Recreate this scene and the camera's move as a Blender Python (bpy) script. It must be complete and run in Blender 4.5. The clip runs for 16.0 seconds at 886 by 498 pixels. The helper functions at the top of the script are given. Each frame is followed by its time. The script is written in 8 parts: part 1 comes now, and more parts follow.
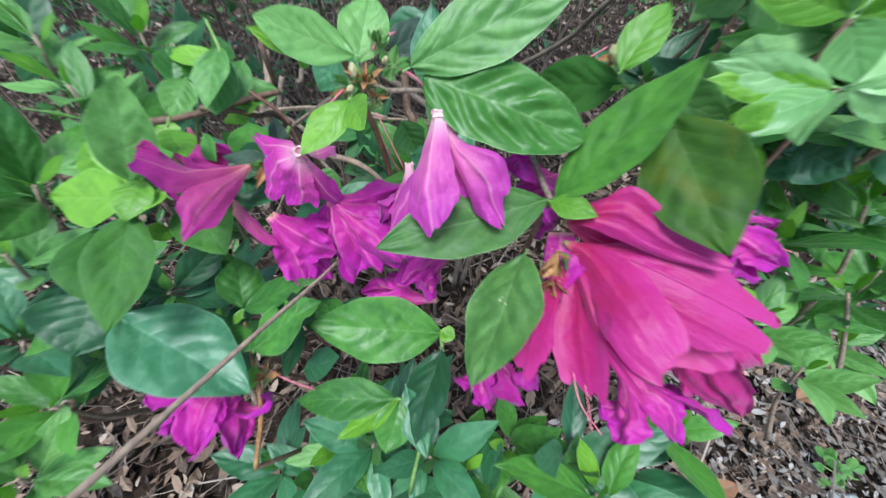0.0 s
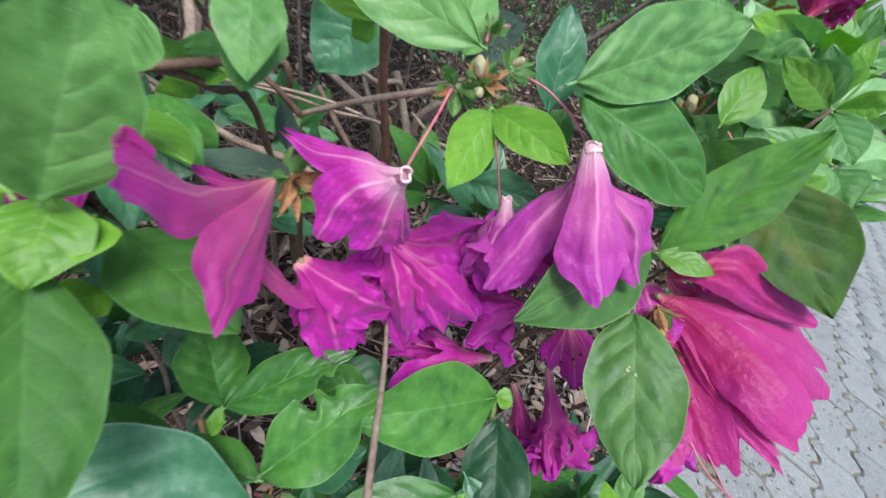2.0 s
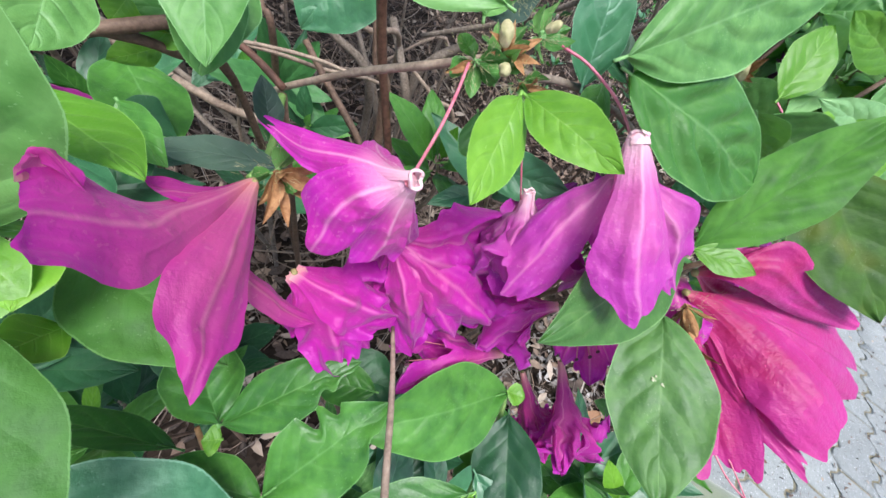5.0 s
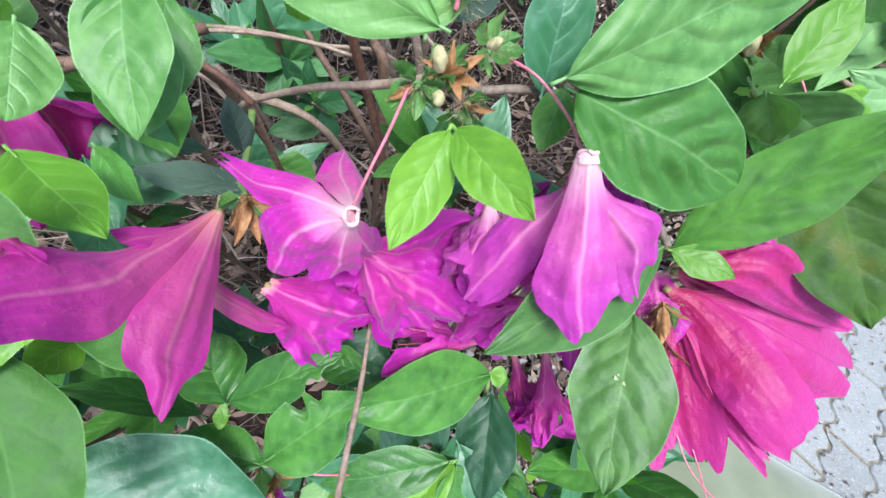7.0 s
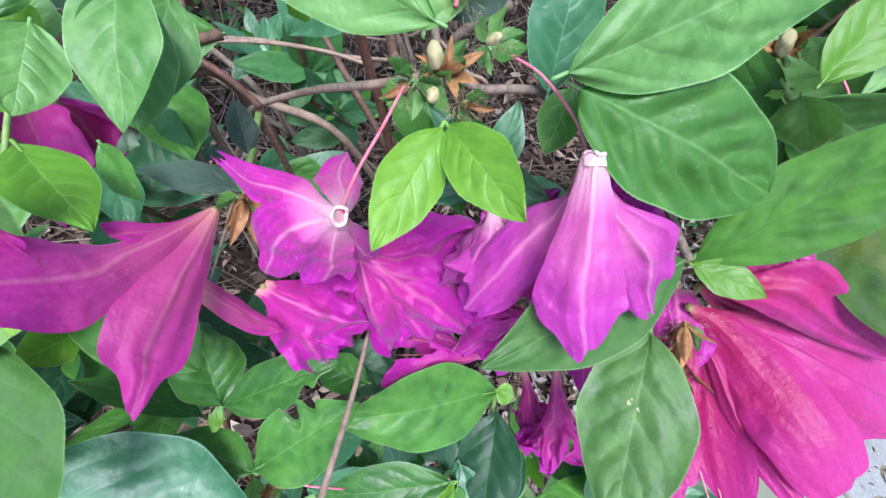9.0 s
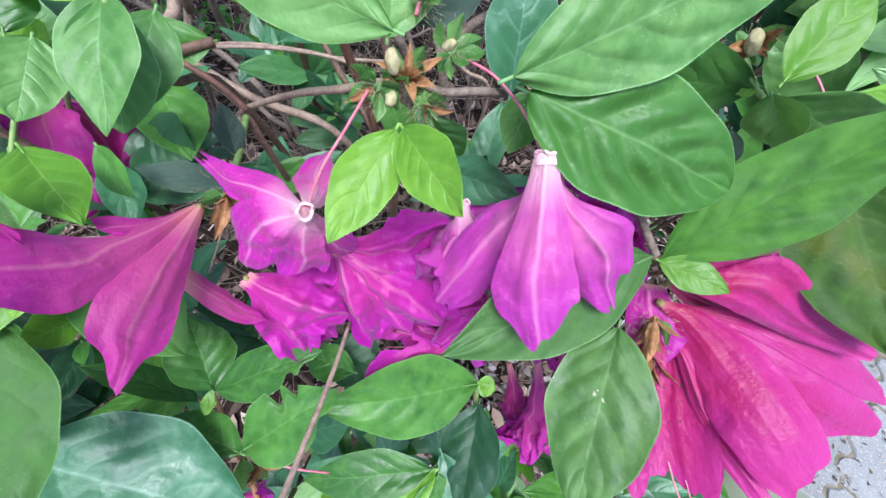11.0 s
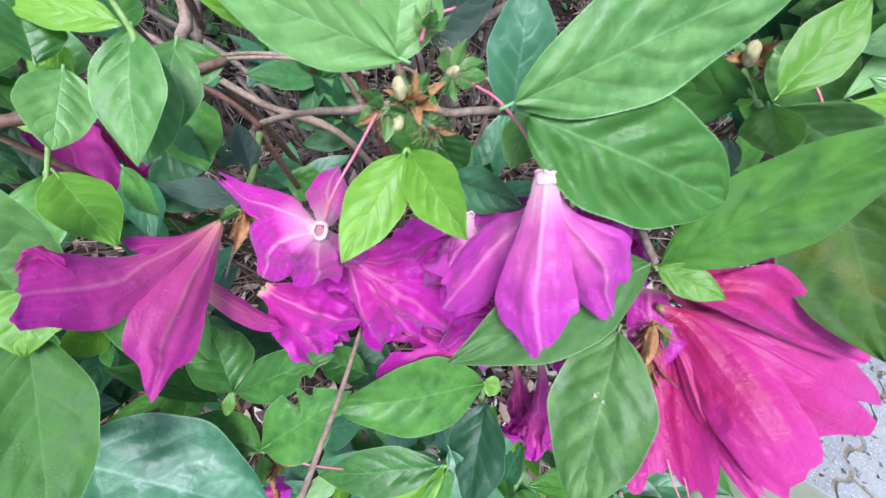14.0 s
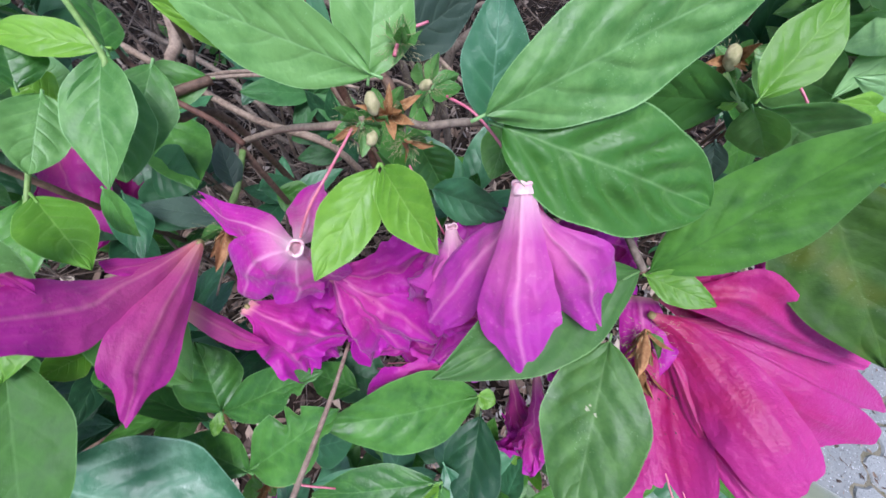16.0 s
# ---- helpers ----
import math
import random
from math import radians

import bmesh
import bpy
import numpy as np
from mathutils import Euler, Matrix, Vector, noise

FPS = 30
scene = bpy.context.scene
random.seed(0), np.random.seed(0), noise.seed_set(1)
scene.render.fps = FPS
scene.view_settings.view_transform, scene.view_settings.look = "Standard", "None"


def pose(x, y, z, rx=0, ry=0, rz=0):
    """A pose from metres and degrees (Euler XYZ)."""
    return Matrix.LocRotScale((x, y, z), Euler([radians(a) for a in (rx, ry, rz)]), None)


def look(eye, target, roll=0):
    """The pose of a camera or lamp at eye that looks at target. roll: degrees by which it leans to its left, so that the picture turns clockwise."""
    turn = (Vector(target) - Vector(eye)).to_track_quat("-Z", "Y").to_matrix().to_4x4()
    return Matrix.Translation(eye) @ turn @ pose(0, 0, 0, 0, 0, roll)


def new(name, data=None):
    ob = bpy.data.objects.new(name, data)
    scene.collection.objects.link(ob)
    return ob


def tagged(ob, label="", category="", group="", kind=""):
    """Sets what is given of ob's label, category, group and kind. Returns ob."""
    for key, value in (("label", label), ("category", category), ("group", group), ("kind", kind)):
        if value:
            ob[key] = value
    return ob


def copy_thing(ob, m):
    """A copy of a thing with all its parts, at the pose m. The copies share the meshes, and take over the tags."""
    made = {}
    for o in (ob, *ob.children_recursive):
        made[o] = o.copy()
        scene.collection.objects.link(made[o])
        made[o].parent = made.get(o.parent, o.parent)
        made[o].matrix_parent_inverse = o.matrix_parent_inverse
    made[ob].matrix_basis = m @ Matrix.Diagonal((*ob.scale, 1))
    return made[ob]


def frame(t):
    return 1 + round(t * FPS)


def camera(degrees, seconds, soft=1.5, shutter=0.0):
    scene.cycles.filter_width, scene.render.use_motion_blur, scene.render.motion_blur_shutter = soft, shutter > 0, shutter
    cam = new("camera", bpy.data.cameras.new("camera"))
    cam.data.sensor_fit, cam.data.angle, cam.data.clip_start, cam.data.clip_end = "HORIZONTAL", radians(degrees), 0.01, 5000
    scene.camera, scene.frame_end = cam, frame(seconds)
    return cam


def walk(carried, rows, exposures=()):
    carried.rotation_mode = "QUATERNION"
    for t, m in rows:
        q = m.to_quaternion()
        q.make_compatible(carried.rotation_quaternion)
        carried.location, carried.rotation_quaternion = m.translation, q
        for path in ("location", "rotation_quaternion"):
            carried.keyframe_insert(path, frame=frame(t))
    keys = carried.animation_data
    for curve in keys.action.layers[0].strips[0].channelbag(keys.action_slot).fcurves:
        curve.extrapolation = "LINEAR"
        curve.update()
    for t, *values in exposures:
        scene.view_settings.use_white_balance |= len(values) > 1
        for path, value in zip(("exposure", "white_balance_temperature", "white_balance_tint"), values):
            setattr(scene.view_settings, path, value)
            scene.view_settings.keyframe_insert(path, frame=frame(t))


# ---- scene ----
cam = camera(103.29, 16.0, shutter=0.5)
METRES, EYE, TILT, LEAN, TURN = 0.36, 0.72, -50.0, 0.0, 0.0
ROWS = [
    (0.0, 0.0000, 0.0000, 0.0000, 0.00, 0.00, 0.00),
    (0.5, -0.0822, 0.1207, 0.0566, -4.94, -4.39, -0.99),
    (1.0, -0.2145, 0.1169, 0.0422, -14.26, 0.01, -6.38),
    (1.5, -0.2761, 0.1115, 0.0527, -18.85, 2.66, -4.89),
    (2.0, -0.2484, 0.1603, 0.0601, -22.23, 0.15, -0.95),
    (2.5, -0.2296, 0.1996, 0.0703, -23.72, -2.00, -0.36),
    (3.0, -0.2269, 0.2007, 0.0619, -23.36, -2.01, -0.14),
    (3.5, -0.2480, 0.2088, 0.0756, -23.30, -2.07, -0.27),
    (3.7, -0.2425, 0.2054, 0.0784, -23.77, -1.75, -0.22),
    (5.8, -0.2441, 0.2030, 0.1335, -20.47, -10.74, -0.64),
    (6.0, -0.2325, 0.1948, 0.1446, -20.03, -11.10, -0.11),
    (6.5, -0.2389, 0.1885, 0.1425, -19.18, -11.89, -0.17),
    (7.0, -0.1815, 0.1811, 0.1565, -16.77, -15.00, 0.84),
    (7.5, -0.1691, 0.1660, 0.1706, -13.50, -15.48, 1.35),
    (8.0, -0.1593, 0.1916, 0.1600, -13.07, -16.45, 1.07),
    (8.5, -0.1593, 0.1741, 0.1603, -12.04, -13.11, 0.68),
    (9.0, -0.1576, 0.1873, 0.1472, -12.64, -12.86, 0.16),
    (9.2, -0.1556, 0.1879, 0.1453, -12.48, -13.10, -0.01),
    (11.3, -0.1225, 0.1589, 0.1429, -10.52, -12.93, 0.39),
    (11.5, -0.1232, 0.1553, 0.1387, -10.86, -12.65, 0.39),
    (12.0, -0.1177, 0.1564, 0.1224, -10.91, -13.56, 0.44),
    (12.5, -0.1342, 0.1612, 0.1217, -10.51, -14.00, 0.53),
    (13.0, -0.1316, 0.1640, 0.1312, -10.52, -14.12, 0.92),
    (13.5, -0.1359, 0.1730, 0.1402, -10.49, -14.05, 0.97),
    (14.0, -0.1255, 0.1526, 0.1657, -9.73, -13.98, 1.17),
    (14.5, -0.0781, 0.1326, 0.1564, -8.94, -14.31, 1.98),
    (15.0, -0.0673, 0.1201, 0.1499, -7.70, -14.38, 1.68),
    (15.5, -0.0808, 0.1388, 0.1600, -7.57, -13.85, 1.36),
    (16.0, -0.1057, 0.1543, 0.1681, -9.50, -12.59, 2.76),
]
walk(cam, [(t, pose(0, 0, EYE, TILT, LEAN, TURN) @ pose(METRES * x, METRES * y, METRES * z, 90 + pitch, roll, yaw)) for t, x, y, z, yaw, pitch, roll in ROWS],
     [(0.0, 0.88, 5650, 4), (0.5, 0.64, 5900, 10), (1.0, 0.82, 5850, 8), (1.5, 0.82, 6000, 6), (2.0, 0.74, 5950, 10), (2.7, 0.92, 5950, 12), (3.5, 1.01, 6000, 10), (6.0, 1.22, 6000, 10), (6.5, 1.3, 5950, 9),
      (7.5, 1.06, 5700, 14), (8.3, 1.01, 5700, 15), (9.0, 1.1, 5650, 16), (11.5, 1.04, 5650, 16), (12.5, 0.96, 5650, 17), (13.0, 1.0, 5650, 17), (14.5, 1.13, 5600, 18), (15.3, 1.02, 5600, 19), (16.0, 0.74, 5600, 19)])

# ---- light: open shade under a bright, hazy sky ----
world = bpy.data.worlds.new("sky")
scene.world = world
world.use_nodes = True
sky = world.node_tree.nodes.new("ShaderNodeTexSky")
sky.sky_type = "NISHITA"
sky.sun_disc = False
sky.sun_elevation, sky.sun_rotation = radians(72), radians(194)
sky.air_density, sky.dust_density, sky.ozone_density = 1.0, 3.0, 1.0
world.node_tree.links.new(sky.outputs[0], world.node_tree.nodes["Background"].inputs[0])
world.node_tree.nodes["Background"].inputs[1].default_value = 0.122
sun = new("sun", bpy.data.lights.new("sun", "SUN"))
sun.data.energy, sun.data.angle, sun.data.color = 2.3, radians(24), (1.0, 0.98, 0.94)
sun.matrix_world = look((-0.23, -0.93, 3.0), (0, 0, 0))


# ---- materials ----
def ramp(nt, fac, stops):
    r = nt.nodes.new("ShaderNodeValToRGB")
    while len(r.color_ramp.elements) < len(stops):
        r.color_ramp.elements.new(0.5)
    for e, (p, c) in zip(r.color_ramp.elements, stops):
        e.position, e.color = p, (*c, 1)
    nt.links.new(fac, r.inputs[0])
    return r.outputs[0]


def tree(name):
    m = bpy.data.materials.new(name)
    m.use_nodes = True
    nt = m.node_tree
    return m, nt, nt.nodes["Principled BSDF"]


def tex(nt, kind, scale, coord, detail=4.0, rough=0.55):
    n = nt.nodes.new("ShaderNodeTex" + kind)
    n.inputs["Scale"].default_value = scale
    if kind == "Noise":
        n.inputs["Detail"].default_value, n.inputs["Roughness"].default_value = detail, rough
    nt.links.new(coord, n.inputs["Vector"])
    return n


def calc(nt, op, a, b=0.0, c=0.0):
    n = nt.nodes.new("ShaderNodeMath")
    n.operation = op
    for k, v in enumerate((a, b, c)):
        if isinstance(v, (int, float)):
            n.inputs[k].default_value = v
        else:
            nt.links.new(v, n.inputs[k])
    return n.outputs[0]


def mixed(nt, fac, a, b, mode="MIX"):
    n = nt.nodes.new("ShaderNodeMix")
    n.data_type, n.blend_type = "RGBA", mode
    for socket, v in ((n.inputs["Factor"], fac), (n.inputs["A"], a), (n.inputs["B"], b)):
        if isinstance(v, (int, float)):
            socket.default_value = v
        elif isinstance(v, tuple):
            socket.default_value = (*v, 1)
        else:
            nt.links.new(v, socket)
    return n.outputs["Result"]


def bump(nt, shader, height, strength, distance):
    b = nt.nodes.new("ShaderNodeBump")
    b.inputs["Strength"].default_value, b.inputs["Distance"].default_value = strength, distance
    nt.links.new(height, b.inputs["Height"])
    nt.links.new(b.outputs[0], shader.inputs["Normal"])
    return b


def thin(nt, shader, colour, share, tint=(1, 1, 1)):
    """Lets part of the light pass through a thin sheet."""
    t = nt.nodes.new("ShaderNodeBsdfTranslucent")
    nt.links.new(mixed(nt, 1.0, colour, tint, "MULTIPLY"), t.inputs[0])
    mix = nt.nodes.new("ShaderNodeMixShader")
    mix.inputs[0].default_value = share
    nt.links.new(shader.outputs[0], mix.inputs[1])
    nt.links.new(t.outputs[0], mix.inputs[2])
    nt.links.new(mix.outputs[0], nt.nodes["Material Output"].inputs[0])


def leaf_material(name, dark, light, rib, gloss, share=0.28, stain=None, shine=0.5):
    """A blade with a pale midrib (dark in DEEP), arched side veins, a downy rim, and blotches whose contrast partly
    stands in for quilted shading. u runs across (0 to 1), v along.
    """
    m, nt, p = tree(name)
    uv = nt.nodes.new("ShaderNodeUVMap").outputs[0]
    sep = nt.nodes.new("ShaderNodeSeparateXYZ")
    nt.links.new(uv, sep.inputs[0])
    obj = nt.nodes.new("ShaderNodeTexCoord").outputs["Object"]
    rnd = nt.nodes.new("ShaderNodeObjectInfo").outputs["Random"]
    side = calc(nt, "ABSOLUTE", calc(nt, "SUBTRACT", sep.outputs[0], 0.5))
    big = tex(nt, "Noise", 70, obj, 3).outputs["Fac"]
    fine = tex(nt, "Noise", 900, obj, 3, 0.7).outputs["Fac"]
    wob = calc(nt, "MULTIPLY_ADD", big, 0.10, -0.05)
    # side veins: v minus a share of the distance from the midrib, in eleven steps
    lane = calc(nt, "ADD", calc(nt, "SUBTRACT", sep.outputs[1], calc(nt, "MULTIPLY", calc(nt, "POWER", side, 1.25), 0.75)), wob)
    step = calc(nt, "ABSOLUTE", calc(nt, "SUBTRACT", calc(nt, "FRACT", calc(nt, "MULTIPLY", calc(nt, "ADD", lane, calc(nt, "MULTIPLY", calc(nt, "GREATER_THAN", sep.outputs[0], 0.5), 0.07)), 5.5)), 0.5))
    vein = calc(nt, "SUBTRACT", 1.0, calc(nt, "MINIMUM", calc(nt, "MULTIPLY", step, 7.0), 1.0))
    vein = calc(nt, "MULTIPLY", vein, calc(nt, "MAXIMUM", calc(nt, "SUBTRACT", 1.0, calc(nt, "MULTIPLY", side, 2.3)), 0.0))
    mid = calc(nt, "SUBTRACT", 1.0, calc(nt, "MINIMUM", calc(nt, "MULTIPLY", side, 44.0), 1.0))
    # mottled tone, its contrast raised to imitate light and shade on the quilting
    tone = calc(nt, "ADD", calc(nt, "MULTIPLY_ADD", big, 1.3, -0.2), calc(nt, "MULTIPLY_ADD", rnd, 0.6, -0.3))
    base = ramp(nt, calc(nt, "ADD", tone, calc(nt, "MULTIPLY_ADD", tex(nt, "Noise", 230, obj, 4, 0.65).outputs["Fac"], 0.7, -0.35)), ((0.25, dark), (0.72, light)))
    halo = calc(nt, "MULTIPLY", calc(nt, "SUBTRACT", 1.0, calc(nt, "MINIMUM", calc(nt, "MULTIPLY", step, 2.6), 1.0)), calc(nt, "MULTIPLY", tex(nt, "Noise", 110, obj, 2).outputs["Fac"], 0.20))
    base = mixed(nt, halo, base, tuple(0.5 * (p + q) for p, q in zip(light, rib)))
    base = mixed(nt, calc(nt, "MULTIPLY", calc(nt, "GREATER_THAN", fine, 0.66), 0.07), base, rib)
    if stain:
        blot = tex(nt, "Noise", 48, obj, 2, 0.4).outputs["Fac"]
        base = mixed(nt, ramp(nt, blot, ((0.50, (0, 0, 0)), (0.62, (1, 1, 1)))), base, stain)
    base = mixed(nt, calc(nt, "MULTIPLY", calc(nt, "MULTIPLY", vein, big), 0.22), base, rib)
    base = mixed(nt, calc(nt, "MULTIPLY", mid, calc(nt, "MULTIPLY_ADD", big, 0.7, 0.0)), base, rib)
    rim = calc(nt, "MULTIPLY", calc(nt, "GREATER_THAN", side, calc(nt, "MULTIPLY_ADD", fine, 0.03, 0.474)), 0.28)
    base = mixed(nt, rim, base, tuple(min(1, 1.5 * c + 0.05) for c in rib))
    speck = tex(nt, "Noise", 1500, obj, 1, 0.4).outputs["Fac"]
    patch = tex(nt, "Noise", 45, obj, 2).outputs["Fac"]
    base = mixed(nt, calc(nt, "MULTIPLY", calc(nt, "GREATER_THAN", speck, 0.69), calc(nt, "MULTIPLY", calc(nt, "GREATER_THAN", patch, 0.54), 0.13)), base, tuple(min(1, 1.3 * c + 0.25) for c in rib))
    nt.links.new(base, p.inputs["Base Color"])
    nt.links.new(calc(nt, "MULTIPLY_ADD", big, 0.7, gloss - 0.30), p.inputs["Roughness"])
    p.inputs["Specular IOR Level"].default_value = shine
    p.inputs["Sheen Weight"].default_value = 0.08
    p.inputs["Sheen Roughness"].default_value = 0.5
    relief = calc(nt, "ADD", calc(nt, "MULTIPLY", fine, 0.22), calc(nt, "MULTIPLY", calc(nt, "MAXIMUM", vein, calc(nt, "MULTIPLY", mid, 0.5)), calc(nt, "MULTIPLY", big, -0.5)))
    puffs = tex(nt, "Voronoi", 300, obj).outputs["Distance"]
    relief = calc(nt, "ADD", relief, calc(nt, "MULTIPLY", tex(nt, "Noise", 150, obj, 2, 0.5).outputs["Fac"], 0.7))
    relief = calc(nt, "SUBTRACT", relief, calc(nt, "MULTIPLY", puffs, 0.22))
    bump(nt, p, relief, 0.62, 0.0010)
    thin(nt, p, base, share, (0.75, 1.0, 0.35))
    return m


def petal_material(name, edge, body, heart, streak_tone, foot_tone, foot_length, share=0.40, streak=0.5):
    """Silky petal: an edge tone that runs into the body and the heart of the funnel, a pale central streak, faint lengthwise veins and soft creases."""
    m, nt, p = tree(name)
    uv = nt.nodes.new("ShaderNodeUVMap").outputs[0]
    sep = nt.nodes.new("ShaderNodeSeparateXYZ")
    nt.links.new(uv, sep.inputs[0])
    u, v = sep.outputs[0], sep.outputs[1]
    obj = nt.nodes.new("ShaderNodeTexCoord").outputs["Object"]
    side = calc(nt, "ABSOLUTE", calc(nt, "SUBTRACT", u, 0.5))
    big = tex(nt, "Noise", 50, obj, 3).outputs["Fac"]
    fine = tex(nt, "Noise", 700, obj, 3).outputs["Fac"]
    flow = calc(nt, "ADD", calc(nt, "MULTIPLY_ADD", v, 0.75, calc(nt, "MULTIPLY", side, 0.45)), calc(nt, "MULTIPLY_ADD", big, 1.0, -0.5))
    base = ramp(nt, flow, ((0.30, heart), (0.60, body), (0.92, edge)))
    veins = calc(nt, "POWER", calc(nt, "ABSOLUTE", calc(nt, "SINE", calc(nt, "ADD", calc(nt, "MULTIPLY", u, 24.0), calc(nt, "MULTIPLY", big, 5.0)))), 6.0)
    veins = calc(nt, "MULTIPLY", veins, big)
    base = mixed(nt, calc(nt, "MULTIPLY", veins, 0.07), base, streak_tone)
    base = mixed(nt, calc(nt, "MULTIPLY", calc(nt, "GREATER_THAN", fine, 0.64), 0.12), base, streak_tone)
    line = calc(nt, "SUBTRACT", 1.0, calc(nt, "MINIMUM", calc(nt, "MULTIPLY", side, calc(nt, "MULTIPLY_ADD", v, 16.0, 9.0)), 1.0))
    line = calc(nt, "MULTIPLY", line, calc(nt, "SUBTRACT", 1.0, calc(nt, "MULTIPLY", v, 0.65)))
    base = mixed(nt, calc(nt, "MULTIPLY", line, streak), base, streak_tone)
    foot = calc(nt, "POWER", calc(nt, "MAXIMUM", calc(nt, "SUBTRACT", 1.0, calc(nt, "DIVIDE", v, foot_length)), 0.0), 1.2)
    base = mixed(nt, foot, base, foot_tone)
    nt.links.new(base, p.inputs["Base Color"])
    p.inputs["Roughness"].default_value = 0.45
    p.inputs["Sheen Weight"].default_value = 0.2
    p.inputs["Specular IOR Level"].default_value = 0.42
    crease = tex(nt, "Noise", 130, obj, 6, 0.62).outputs["Fac"]
    height = calc(nt, "ADD", calc(nt, "MULTIPLY", veins, -0.12), calc(nt, "ADD", calc(nt, "MULTIPLY", fine, 0.34), calc(nt, "MULTIPLY", crease, 1.25)))
    bump(nt, p, height, 0.6, 0.0014)
    thin(nt, p, base, share)
    return m


def stem_material(name, a, b, rough=0.7):
    m, nt, p = tree(name)
    obj = nt.nodes.new("ShaderNodeTexCoord").outputs["Object"]
    n = tex(nt, "Noise", 420, obj, 5, 0.65).outputs["Fac"]
    blotch = tex(nt, "Noise", 60, obj, 3, 0.6).outputs["Fac"]
    nt.links.new(ramp(nt, calc(nt, "ADD", n, calc(nt, "MULTIPLY_ADD", blotch, 0.7, -0.35)), ((0.32, a), (0.68, b))), p.inputs["Base Color"])
    p.inputs["Roughness"].default_value = rough
    bump(nt, p, n, 0.5, 0.0008)
    return m


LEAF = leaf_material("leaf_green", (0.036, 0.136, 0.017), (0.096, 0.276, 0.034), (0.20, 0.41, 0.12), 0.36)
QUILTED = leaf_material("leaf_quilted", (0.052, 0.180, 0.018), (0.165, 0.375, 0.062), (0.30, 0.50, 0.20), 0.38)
# rib darker than the blade: shade in the furrows put into the colour
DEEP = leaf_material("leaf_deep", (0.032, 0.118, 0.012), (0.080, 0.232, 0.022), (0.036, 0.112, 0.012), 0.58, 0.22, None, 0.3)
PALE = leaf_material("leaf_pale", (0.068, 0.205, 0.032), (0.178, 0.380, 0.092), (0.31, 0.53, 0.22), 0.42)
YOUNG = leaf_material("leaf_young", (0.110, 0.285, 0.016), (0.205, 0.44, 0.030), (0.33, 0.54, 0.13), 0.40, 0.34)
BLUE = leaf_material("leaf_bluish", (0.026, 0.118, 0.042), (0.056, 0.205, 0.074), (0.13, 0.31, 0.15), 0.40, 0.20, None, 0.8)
# mint green lifted to carry the hazy brightness of the shrub's edge
MINT = leaf_material("leaf_mint_brightened", (0.16, 0.36, 0.105), (0.28, 0.51, 0.185), (0.40, 0.62, 0.30), 0.36, 0.3, None, 0.8)
# pale blue in the base colour imitates sky sheen on a glossy leaf
PALEBLUE = leaf_material("leaf_sheen_bluish", (0.048, 0.175, 0.076), (0.112, 0.290, 0.148), (0.25, 0.46, 0.30), 0.36, 0.20, None, 0.6)
# leaf green darkened so that the shade on a leaf is in its colour
SHADY = leaf_material("leaf_shade_toned", (0.024, 0.096, 0.009), (0.050, 0.160, 0.016), (0.11, 0.25, 0.06), 0.6, 0.2, None, 0.4)
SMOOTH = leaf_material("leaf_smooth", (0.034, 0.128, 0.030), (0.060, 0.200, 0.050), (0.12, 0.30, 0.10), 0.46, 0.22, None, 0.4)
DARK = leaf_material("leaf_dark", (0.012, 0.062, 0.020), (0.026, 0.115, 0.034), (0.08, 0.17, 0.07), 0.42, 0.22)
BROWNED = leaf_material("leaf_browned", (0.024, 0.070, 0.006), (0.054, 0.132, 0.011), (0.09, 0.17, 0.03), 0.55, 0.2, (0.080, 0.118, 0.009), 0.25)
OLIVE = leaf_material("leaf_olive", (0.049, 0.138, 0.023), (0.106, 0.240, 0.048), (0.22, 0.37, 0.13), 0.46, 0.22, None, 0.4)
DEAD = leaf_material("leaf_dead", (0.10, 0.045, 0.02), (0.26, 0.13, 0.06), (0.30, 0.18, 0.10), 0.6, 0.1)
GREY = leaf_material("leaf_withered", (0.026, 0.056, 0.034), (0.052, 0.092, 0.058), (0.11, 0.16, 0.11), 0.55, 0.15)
PURPLE = petal_material("petal_purple", (0.50, 0.010, 0.415), (0.56, 0.018, 0.36), (0.61, 0.046, 0.315), (0.93, 0.36, 0.58), (0.90, 0.45, 0.42), 0.22, 0.4, 0.6)
MAUVE = petal_material("petal_mauve", (0.46, 0.026, 0.385), (0.54, 0.052, 0.39), (0.66, 0.14, 0.42), (0.93, 0.45, 0.64), (0.95, 0.68, 0.69), 0.38, 0.4, 0.65)
MAGENTA = petal_material("petal_magenta", (0.50, 0.010, 0.395), (0.52, 0.014, 0.36), (0.55, 0.026, 0.315), (0.92, 0.34, 0.56), (0.90, 0.45, 0.42), 0.10, 0.4, 0.5)
HALO = petal_material("petal_pale_tube", (0.49, 0.011, 0.395), (0.56, 0.026, 0.36), (0.66, 0.11, 0.37), (0.95, 0.52, 0.70), (0.94, 0.64, 0.70), 0.5, 0.4, 0.8)
FLUSHED = petal_material("petal_flushed", (0.56, 0.022, 0.39), (0.60, 0.040, 0.35), (0.64, 0.085, 0.33), (0.90, 0.36, 0.50), (0.90, 0.45, 0.40), 0.22, 0.60, 0.6)
ROSE = petal_material("petal_rose", (0.49, 0.026, 0.238), (0.44, 0.011, 0.174), (0.40, 0.005, 0.090), (0.62, 0.09, 0.34), (0.60, 0.16, 0.20), 0.10, 0.30, 0.16)
